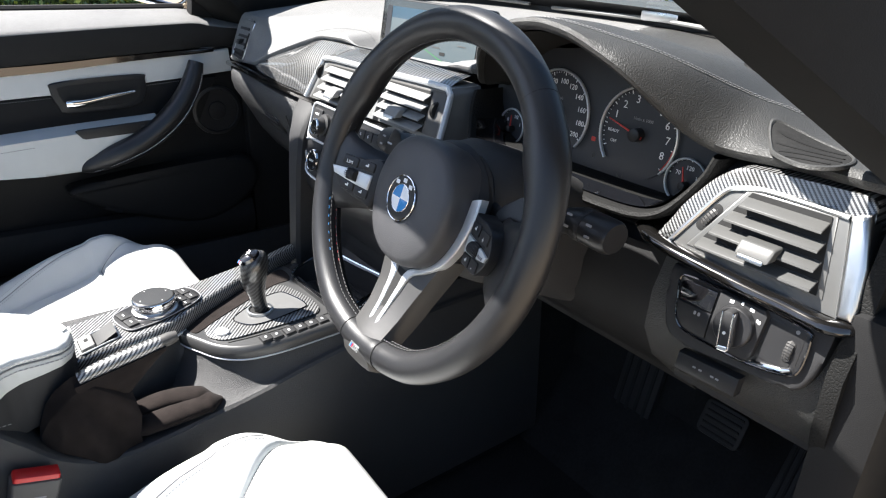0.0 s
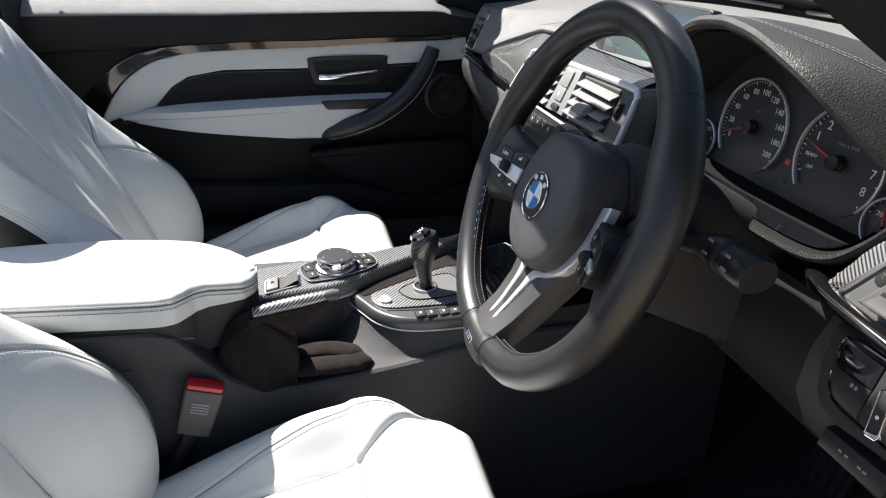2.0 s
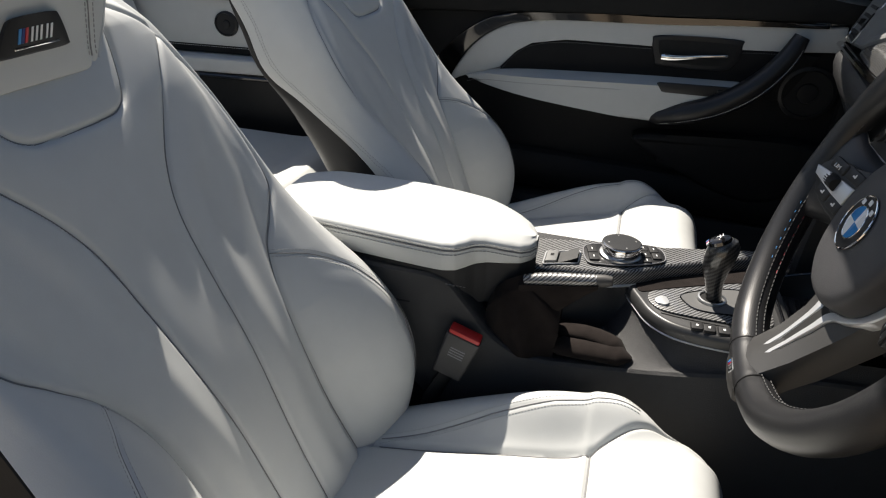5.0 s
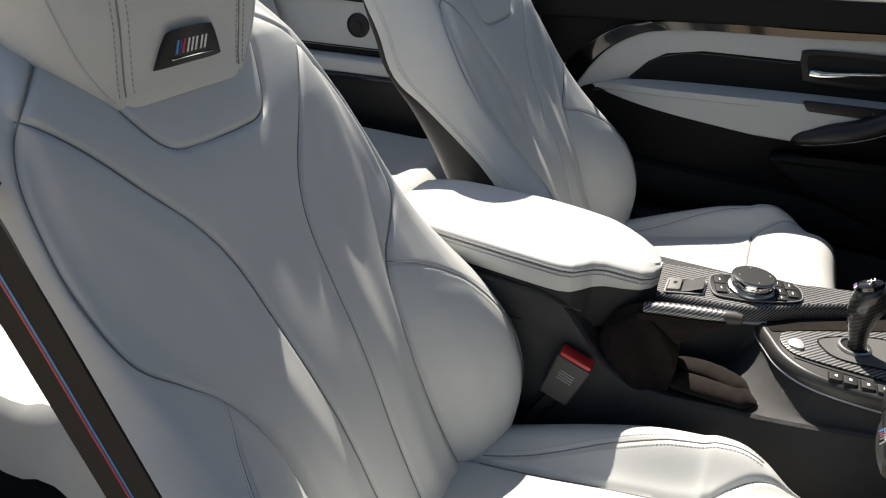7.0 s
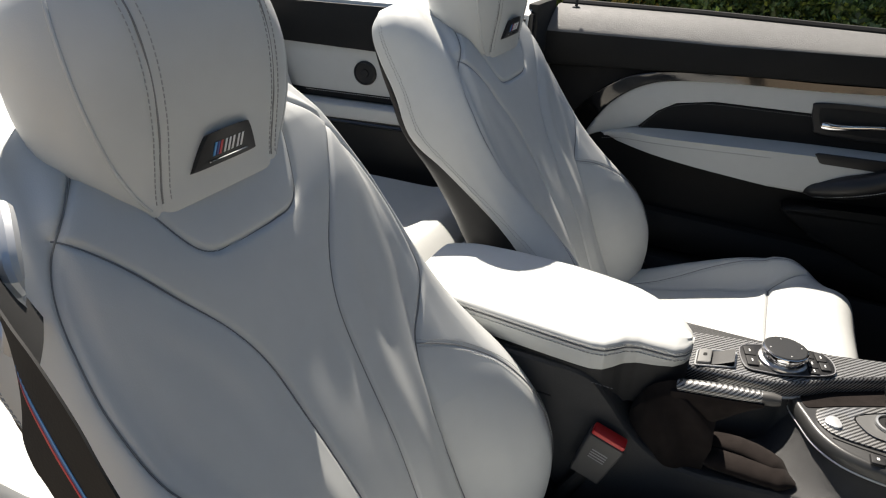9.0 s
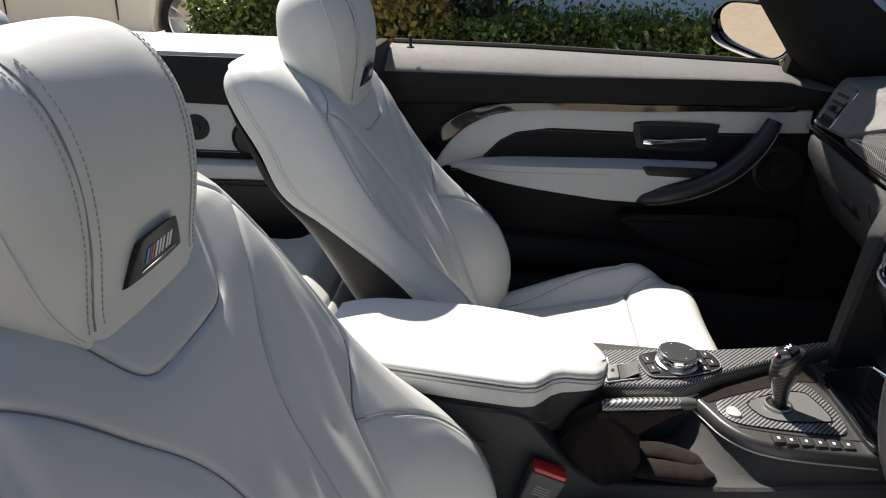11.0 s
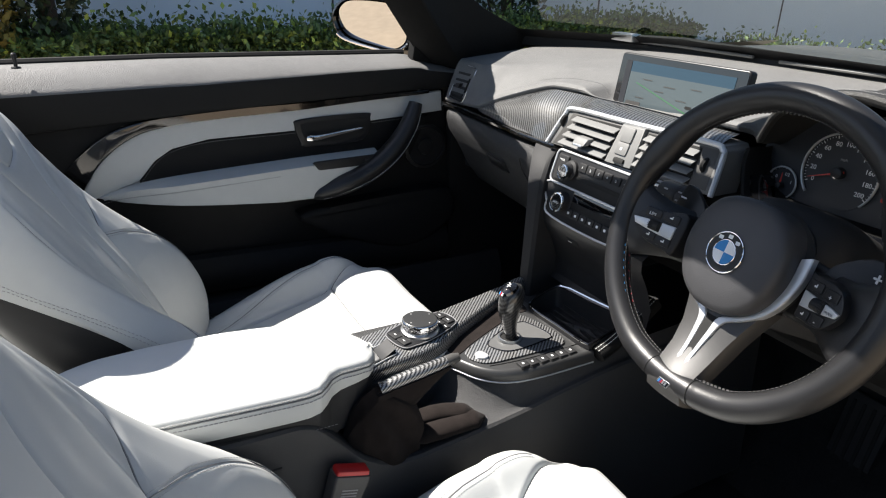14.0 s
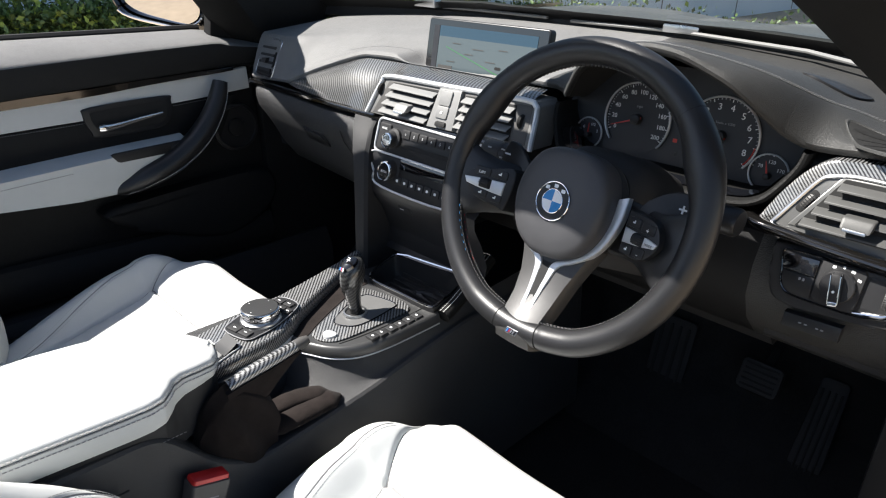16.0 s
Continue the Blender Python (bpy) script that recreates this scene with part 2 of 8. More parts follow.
def joined(name, quads, material, parent=None, label="", kind=""):
    """A mesh from (vertices, faces) alone."""
    me = bpy.data.meshes.new(name)
    me.from_pydata([tuple(v) for v in quads[0]], [], [tuple(f) for f in quads[1]])
    me.materials.append(material)
    ob = new(name, me)
    if parent is not None:
        ob.parent = parent
        ob.matrix_parent_inverse = parent.matrix_world.inverted()
    return tagged(ob, label, kind=kind)


def grid_bm(rows, closed=False, cap=False):
    """A skin over rows of points."""
    bm = bmesh.new()
    vs = [[bm.verts.new(p) for p in r] for r in rows]
    n = len(rows[0])
    for a, b in zip(vs, vs[1:]):
        for i in range(n if closed else n - 1):
            j = (i + 1) % n
            bm.faces.new((a[i], a[j], b[j], b[i]))
    if cap:
        bm.faces.new(vs[0])
        bm.faces.new(vs[-1])
    return bm


def box_bm(x0, x1, y0, y1, z0, z1, bevel=0.004, seg=2):
    bm = bmesh.new()
    bmesh.ops.create_cube(bm, size=1)
    for v in bm.verts:
        v.co = Vector(((x0 + x1) / 2 + v.co.x * (x1 - x0), (y0 + y1) / 2 + v.co.y * (y1 - y0), (z0 + z1) / 2 + v.co.z * (z1 - z0)))
    if bevel:
        bmesh.ops.bevel(bm, geom=bm.edges[:], offset=bevel, segments=seg, affect="EDGES", profile=0.6)
    return bm


def smooth_line(pts, n=12, closed=False):
    """Catmull-Rom through points of any dimension."""
    p = [np.array(q, float) for q in pts]
    if closed:
        p = [p[-1]] + p + [p[0], p[1]]
    else:
        p = [2 * p[0] - p[1]] + p + [2 * p[-1] - p[-2]]
    out = []
    for a, b, c, d in zip(p, p[1:], p[2:], p[3:]):
        for k in range(n):
            t = k / n
            out.append(0.5 * (2 * b + (c - a) * t + (2 * a - 5 * b + 4 * c - d) * t * t + (3 * b - a - 3 * c + d) * t**3))
    if not closed:
        out.append(p[-2])
    return out


def prism_bm(outline, at, depth, bevel=0.002, seg=2):
    """A plate: a 2D outline, set into space by at(u, v, w), from w = 0 back to w = -depth, with its front edge rounded."""
    bm = bmesh.new()
    front = [bm.verts.new((u, v, 0)) for u, v in outline]
    f = bm.faces.new(front)
    back = bmesh.ops.extrude_face_region(bm, geom=[f])
    for e in back["geom"]:
        if isinstance(e, bmesh.types.BMVert):
            e.co.z = -depth
    bm.faces.ensure_lookup_table()
    if bevel:
        es = [e for e in bm.edges if abs(e.verts[0].co.z) < 1e-9 and abs(e.verts[1].co.z) < 1e-9]
        bmesh.ops.bevel(bm, geom=es, offset=bevel, segments=seg, affect="EDGES", profile=0.5)
    big = [f for f in bm.faces if len(f.verts) > 4]
    bmesh.ops.triangulate(bm, faces=big)
    for v in bm.verts:
        v.co = Vector(at(*v.co))
    return bm


def tube_bm(pts, radius, sides=8, closed=False, cap=True, flat=1.0, up=None):
    """A tube along points; radius may be a list; flat squeezes it along up."""
    pts = [Vector(p) for p in pts]
    n = len(pts)
    rad = radius if isinstance(radius, (list, tuple)) else [radius] * n
    rows, ref = [], Vector(up) if up is not None else Vector((0.13, 0.27, 0.95))
    for i, p in enumerate(pts):
        a = pts[(i - 1) % n] if closed or i > 0 else p
        b = pts[(i + 1) % n] if closed or i < n - 1 else p
        t = (b - a).normalized()
        s = t.cross(ref)
        if s.length < 1e-4:
            s = t.cross(Vector((1, 0, 0)))
        s.normalize()
        w = s.cross(t).normalized()
        rows.append([p + s * math.cos(2 * math.pi * k / sides) * rad[i] + w * math.sin(2 * math.pi * k / sides) * rad[i] * flat for k in range(sides)])
    if closed:
        rows.append(rows[0])
        bm = grid_bm(rows, True, False)
        bmesh.ops.remove_doubles(bm, verts=bm.verts, dist=1e-6)
        return bm
    return grid_bm(rows, True, cap)


def lathe_bm(profile, at, n=48):
    """A turned body: (radius, height) pairs, set by at(x, y, z)."""
    rows = [[at(r * math.cos(2 * math.pi * k / n), r * math.sin(2 * math.pi * k / n), h) for k in range(n)] for r, h in profile]
    bm = grid_bm(rows, True, False)
    bmesh.ops.remove_doubles(bm, verts=bm.verts, dist=1e-6)
    holes = [e for e in bm.edges if len(e.link_faces) == 1]
    if holes and profile[-1][0] > 1e-6 and profile[0][0] > 1e-6:
        bmesh.ops.holes_fill(bm, edges=holes)
    return bm


def frame_at(o, u, v, w):
    o, u, v, w = Vector(o), Vector(u).normalized(), Vector(v).normalized(), Vector(w).normalized()
    return lambda a, b, c: o + u * a + v * b + w * c


def merge_bm(*bms):
    out = bmesh.new()
    for b in bms:
        me = bpy.data.meshes.new("tmp")
        b.to_mesh(me)
        out.from_mesh(me)
        bpy.data.meshes.remove(me)
        b.free()
    return out


def stitch_bm(pts, step=0.006, length=0.0036, radius=0.0006, lift=(0, 0, 0)):
    """Single stitches along a line of points."""
    pts = [Vector(p) + Vector(lift) for p in pts]
    verts, faces = [], []
    run, carry = 0.0, 0.0
    for a, b in zip(pts, pts[1:]):
        d = (b - a).length
        if d < 1e-7:
            continue
        t = (b - a) / d
        s = t.cross(Vector((0.31, 0.22, 0.92))).normalized()
        w = s.cross(t)
        while carry < d:
            c = a + t * carry
            k = len(verts)
            for q in (-1, 1):
                for x, y in ((1, 0), (0, 1), (-1, 0), (0, -1)):
                    verts.append(c + t * q * length / 2 + (s * x + w * y) * radius)
            faces += [(k + i, k + (i + 1) % 4, k + 4 + (i + 1) % 4, k + 4 + i) for i in range(4)] + [(k, k + 1, k + 2, k + 3), (k + 7, k + 6, k + 5, k + 4)]
            carry += step
        carry -= d
    return verts, faces


def text_bm(body, size, at, align="CENTER", depth=0.0004):
    cu = bpy.data.curves.new("letters", "FONT")
    cu.body, cu.size, cu.align_x, cu.align_y, cu.extrude, cu.resolution_u = body, size, align, "CENTER", depth / 2, 2
    ob = bpy.data.objects.new("letters", cu)
    scene.collection.objects.link(ob)
    me = bpy.data.meshes.new_from_object(ob.evaluated_get(bpy.context.evaluated_depsgraph_get()))
    bpy.data.objects.remove(ob)
    bm = bmesh.new()
    bm.from_mesh(me)
    bpy.data.meshes.remove(me)
    bpy.data.curves.remove(cu)
    for v in bm.verts:
        v.co = Vector(at(v.co.x, v.co.y, v.co.z + depth / 2))
    return bm


def interp(x, xs, ys):
    return float(np.interp(x, xs, ys))


def eased(xs, ys):
    line = smooth_line(list(zip(xs, ys)), 8)
    return [float(p[0]) for p in line], [float(p[1]) for p in line]


def round_rect(w, h, r, n=5, cx=0.0, cy=0.0):
    out = []
    for sx, sy, a0 in ((1, 1, 0), (-1, 1, 90), (-1, -1, 180), (1, -1, 270)):
        for k in range(n + 1):
            a = radians(a0 + 90 * k / n)
            out.append((cx + sx * (w / 2 - r) + r * math.cos(a), cy + sy * (h / 2 - r) + r * math.sin(a)))
    return out


def circle2(r, n=40, cx=0.0, cy=0.0, a0=0.0, a1=360.0):
    return [(cx + r * math.cos(radians(a0 + (a1 - a0) * k / n)), cy + r * math.sin(radians(a0 + (a1 - a0) * k / n))) for k in range(n)]


# ---- the yard round the car ----
def make_ground():
    bm = bmesh.new()
    rings = [0.0, 2, 4, 7, 12, 25, 60, 160, 420]
    rows = []
    for r in rings:
        rows.append([(r * math.cos(2 * math.pi * k / 48), r * math.sin(2 * math.pi * k / 48), 0.0) for k in range(48)])
    bm.free()
    bm = grid_bm(rows[1:], True)
    bm.faces.new([v for v in bm.verts][:48])
    tagged(part("ground", bm, gravel_tan), "tan gravel and paving of the yard", "ground", kind="structure")


make_ground()


def make_wall():
    w = tagged(part("wall_yard", box_bm(-2.9, 40, 4.30, 4.5, 0, 3.4, 0.01), wall_paint), "pale blue-white painted yard wall behind the hedge", "wall", kind="structure")
    for i in range(15):
        x = -1.35 + i * 2.55
        part("joint_strip", box_bm(x - 0.006, x + 0.006, 4.290, 4.301, 0.02, 3.38, 0.001), grey_plastic, w)


make_wall()


def leaf_cloud(name, n, place, size, material, parent=None, label="", kind="stuff", seed=1):
    """Many small bent leaves; place(rng) gives a point and an outward direction."""
    rng = random.Random(seed)
    verts, faces = [], []
    for _ in range(n):
        c, out = place(rng)
        t = Vector((rng.gauss(0, 1), rng.gauss(0, 1), rng.gauss(0, 1))) + out * 0.8
        t.normalize()
        s = t.cross(Vector((rng.gauss(0, 1), rng.gauss(0, 1), rng.gauss(0, 1)))).normalized()
        w = t.cross(s)
        L = size * rng.uniform(0.6, 1.35)
        b = L * 0.3
        k = len(verts)
        verts += [c, c + t * L * 0.5 + s * b + w * L * 0.06, c + t * L, c + t * L * 0.5 - s * b + w * L * 0.06]
        faces.append((k, k + 1, k + 2, k + 3))
    return joined(name, (verts, faces), material, parent, label, kind)


def hedge_top(x):
    return 0.735 + 0.035 * noise.noise(Vector((x * 1.1, 0.3, 0))) + 0.045 * noise.noise(Vector((x * 3.7, 5.3, 0)))


def make_hedge(count, wide, run, lift, seed):
    """A clipped hedge in stretches; run(a, depth, z) places a point along it."""
    for i in range(count):
        a0 = i * wide
        h = empty("box_hedge", run(a0 + wide / 2, 0.22, 0))
        tagged(h, "dense clipped green box hedge in front of the wall", "hedge", "hedge along the wall")
        rows = []
        for k in range(7):
            aa = a0 - 0.06 + (wide + 0.12) * k / 6
            t = hedge_top(aa + seed) + lift - 0.09
            rows.append([run(aa, 0.02 + 0.03 * noise.noise(Vector((aa * 4, q, 1))), z) for q, z in ((0, 0), (1, t * 0.4), (2, t * 0.8))] + [run(aa, dd, z) for dd, z in ((0.12, t), (0.4, t), (0.5, t * 0.7), (0.5, 0))])
        part("core", grid_bm(rows, True, True), leaf_dark, h, "dark solid core under the hedge leaves")

        def place(rng, a0=a0):
            x = a0 + wide * rng.random()
            t = hedge_top(x + seed) + lift
            out = run(0, -1, 0) - run(0, 0, 0)
            if rng.random() < 0.62:
                z = t * (1 - rng.random() ** 1.6 * 0.95)
                return run(x, 0.03 - 0.09 * abs(rng.gauss(0, 0.6)) * (1 + noise.noise(Vector((x * 6, z * 6, 2)))), z), out + Vector((0, 0, 0.5))
            return run(x, 0.45 * rng.random(), t - 0.1 + abs(rng.gauss(0, 0.07))), out * 0.2 + Vector((0, 0, 1))

        leaf_cloud("foliage", int(11000 * wide), place, 0.034, leaf_green, h, "small dark green leaves", seed=seed + 100 + i)
        leaf_cloud("shoot_layer", int(900 * wide if i % 3 else 1700 * wide), place, 0.040, leaf_lime, h, "lighter yellow-green young shoots", seed=seed + 300 + i)


make_hedge(8, 0.74, lambda a, q, z: Vector((-2.3 + a, 3.0 + q, z)), 0.0, 0)
make_hedge(8, 0.80, lambda a, q, z: Vector((3.65 + q, 3.0 - a, z)), -0.15, 50)


def make_conifer(x, y, height, radius, material, label, seed, leaf=0.045, n=9000):
    t = empty("conifer_tree", (x, y, 0))
    tagged(t, label, "tree", "conifers by the wall")
    part("trunk", tube_bm([(x, y, 0), (x + 0.01, y, height * 0.3), (x, y + 0.02, height * 0.85)], [0.05, 0.04, 0.012], 10), bark, t)
    rng = random.Random(seed)
    for k in range(7):
        a, z = rng.uniform(0, 6.28), height * rng.uniform(0.06, 0.6)
        part("limb", tube_bm([(x, y, z), (x + math.cos(a) * radius * 0.5, y + math.sin(a) * radius * 0.5, z + 0.16), (x + math.cos(a) * radius * 0.8, y + math.sin(a) * radius * 0.8, z + 0.42)], [0.018, 0.012, 0.005], 6), bark, t)

    def place(rng):
        z = height * (rng.random() ** 0.9)
        a = rng.uniform(0, 6.283)
        prof = min(1.0, (z / height) * 8 + 0.55) * (1 - (z / height) ** 2.2) + 0.05
        lump = 0.80 + 0.32 * noise.noise(Vector((a * 2.2, z * 4.0, seed)))
        r = radius * prof * lump * (1 - 0.5 * rng.random() ** 2)
        return Vector((x + r * math.cos(a), y + r * math.sin(a), z + 0.02)), Vector((math.cos(a), math.sin(a), 1.2))

    leaf_cloud("crown", n, place, leaf, material, t, seed=seed)


make_conifer(-1.02, 3.05, 2.6, 0.30, leaf_yellow, "golden-leaved upright conifer bush beside the hedge", 11, n=9000)
make_conifer(-0.66, 3.25, 3.4, 0.20, leaf_dark, "narrow dark green conifer with a brown trunk", 12, n=8000)
make_conifer(-1.75, 3.35, 2.9, 0.45, leaf_dark, "dark green conifer at the hedge end", 13, n=11000)
make_conifer(2.4, 3.78, 3.2, 0.36, leaf_dark, "dark green conifer with gold tips", 14, n=9000)


# ---- the parked car behind ----
def make_parked_car():
    wx, wy = -3.52, 5.62
    c = empty("parked_car", (-5.0, 6.4, 0))
    tagged(c, "cream estate car parked in the yard with alloy wheels", "car")
    prof = [(-8.1, 0.45), (-8.0, 0.95), (-7.6, 1.10), (-7.0, 1.35), (-6.2, 1.62), (-5.0, 1.68), (-4.4, 1.45), (-3.9, 1.08), (-3.2, 1.0), (-2.8, 0.85), (-2.65, 0.6), (-2.7, 0.36)]
    base = [(-2.75, 0.24), (wx + 0.40, 0.22)] + [(wx + 0.38 * math.cos(radians(a)), 0.34 + 0.38 * math.sin(radians(a))) for a in range(0, 181, 15)] + [(wx - 0.40, 0.22), (-6.5, 0.22)] + [(-6.9 + 0.38 * math.cos(radians(a)), 0.34 + 0.38 * math.sin(radians(a))) for a in range(0, 181, 15)] + [(-7.3, 0.22), (-8.0, 0.28)]
    outline = prof + base
    body = prism_bm(outline, lambda u, v, w: (u, wy - 0.12 - w + 0.14 * max(0, v - 0.9), v), 1.7, 0.05, 3)
    part("body", body, paint_cream, c, "glossy cream bodywork")
    for x in (-4.25, -5.4):
        part("door_seam", box_bm(x - 0.004, x + 0.004, wy - 0.124, wy - 0.10, 0.32, 0.95, 0), rubber, c)
    part("sill_trim", box_bm(-6.4, wx - 0.42, wy - 0.126, wy - 0.10, 0.215, 0.245, 0.004), satin_paint, c)
    part("wheel_arch_liner", box_bm(wx - 0.42, wx + 0.42, wy + 0.16, wy + 0.22, 0.2, 0.75, 0.01), rubber, c)
    for cx in (wx, -6.9):
        at = frame_at((cx, wy - 0.06, 0.335), (1, 0, 0), (0, 0, 1), (0, -1, 0))
        w = part("wheel", lathe_bm([(0.335, -0.2), (0.335, -0.02), (0.325, 0.0), (0.26, 0.012), (0.255, -0.01), (0.25, -0.2)], at, 56), rubber, c, "low-profile black tyre")
        part("rim", lathe_bm([(0.258, -0.16), (0.258, 0.005), (0.250, 0.010), (0.243, 0.002), (0.238, -0.12), (0.04, -0.14), (0.0, -0.14)], at, 56), satin, w, "polished alloy rim")
        part("hub", lathe_bm([(0.058, -0.10), (0.055, -0.012), (0.035, -0.002), (0.0, 0.0)], at, 32), gloss_black, w)
        for k in range(5):
            for s in (-1, 1):
                a = radians(72 * k + 18 + s * 11)
                a0 = radians(72 * k + 18 + s * 4)
                p0 = at(0.045 * math.cos(a0), 0.045 * math.sin(a0), -0.015)
                p1 = at(0.15 * math.cos(a), 0.15 * math.sin(a), -0.008)
                p2 = at(0.246 * math.cos(a + s * 0.03), 0.246 * math.sin(a + s * 0.03), -0.002)
                part("spoke", tube_bm([p0, p1, p2], [0.014, 0.011, 0.013], 6, flat=0.7, up=(0, 1, 0)), satin, w)


make_parked_car()


# ---- the open car: tub, sills, bonnet and windscreen frame ----
def make_tub():
    tub = empty("car_floor", (0, 0, 0.14))
    tagged(tub, "black carpeted floor and footwells of the open car", "car floor", kind="structure")
    part("floor_carpet", box_bm(-1.35, 0.62, -0.70, 0.70, 0.13, 0.17, 0.004), carpet, tub)
    rows = []
    for x in np.linspace(-1.3, 0.6, 9):
        rows.append([(x, -0.14, 0.165), (x, -0.11, 0.36), (x, -0.06, 0.42), (x, 0.06, 0.42), (x, 0.11, 0.36), (x, 0.14, 0.165)])
    part("tunnel", grid_bm(rows), carpet, tub)
    part("firewall", grid_bm([[(0.42, -0.72, 0.16), (0.42, 0.72, 0.16)], [(0.58, -0.72, 0.30), (0.58, 0.72, 0.30)], [(0.64, -0.72, 0.62), (0.64, 0.72, 0.62)], [(0.64, -0.72, 0.90), (0.64, 0.72, 0.90)]]), carpet, tub)
    for s in (-1, 1):
        prof = [(0.66, 0.15), (0.665, 0.30), (0.69, 0.345), (0.78, 0.35), (0.84, 0.33), (0.86, 0.26), (0.86, 0.15)]
        part("sill", grid_bm([[(x, s * y, z) for y, z in prof] for x in np.linspace(-0.95, 0.42, 12)], False), soft_black if s > 0 else paint_dark, tub)
    part("kick_panel", box_bm(0.18, 0.62, -0.745, -0.70, 0.16, 0.80, 0.01), door_black, tub)
    part("kick_panel", box_bm(0.26, 0.62, 0.70, 0.745, 0.16, 0.80, 0.01), door_black, tub)
    # outer flanks close the car below the belt
    part("outer_wing", grid_bm([[(x, 0.86, 0.15), (x, 0.90, 0.5), (x, 0.86, 0.86), (x, 0.79, 0.885)] for x in np.linspace(0.25, 1.6, 10)]), paint_dark, tub)
    part("outer_wing", grid_bm([[(x, -0.86, 0.15), (x, -0.90, 0.5), (x, -0.86, 0.86), (x, -0.76, 0.885)] for x in np.linspace(0.30, 1.6, 10)]), paint_dark, tub)
    part("outer_rear_wing", grid_bm([[(x, s, 0.15), (x, s * 1.05, 0.5), (x, s, 0.84), (x, s * 0.93, 0.885)] for x in np.linspace(-2.1, -0.78, 10) for s in (0.86,)]), paint_dark, tub)
    part("outer_rear_wing", grid_bm([[(x, s, 0.15), (x, s * 1.05, 0.5), (x, s, 0.84), (x, s * 0.86, 0.885)] for x in np.linspace(-2.1, -0.92, 10) for s in (-0.86,)]), paint_dark, tub)
    return tub


tub = make_tub()


def make_bonnet():
    rows = []
    for x in np.linspace(0.72, 2.0, 14):
        row = []
        for y in np.linspace(-0.80, 0.80, 33):
            z = 0.925 - 0.10 * ((x - 0.72) / 1.28) ** 1.7 - 0.07 * (abs(y) / 0.8) ** 3
            z += 0.02 * math.exp(-((abs(y) - 0.25 - 0.1 * (x - 0.7)) / 0.10) ** 2)
            row.append((x, y, z))
        rows.append(row)
    tagged(part("bonnet", grid_bm(rows), paint_dark), "dark grey metallic bonnet with raised power dome", "car bonnet")
    rows = [[(0.585, y, 0.905 - 0.02 * (abs(y) / 0.72) ** 2), (0.62, y, 0.918 - 0.02 * (abs(y) / 0.72) ** 2), (0.73, y, 0.912 - 0.03 * (abs(y) / 0.72) ** 2), (0.735, y, 0.87)] for y in np.linspace(-0.78, 0.78, 25)]
    tagged(part("cowl_panel", grid_bm(rows), smooth_black), "black plastic cowl at the foot of the windscreen", "cowl")


make_bonnet()

SCR_BASE = lambda y: Vector((0.655 - 0.165 * (abs(y) / 0.72) ** 2.4, y, 0.928 - 0.008 * (abs(y) / 0.72) ** 2))
SCR_TOP = lambda y: Vector((-0.13 - 0.10 * (abs(y) / 0.60) ** 2.2, y, 1.295 - 0.05 * (abs(y) / 0.60) ** 2.2))


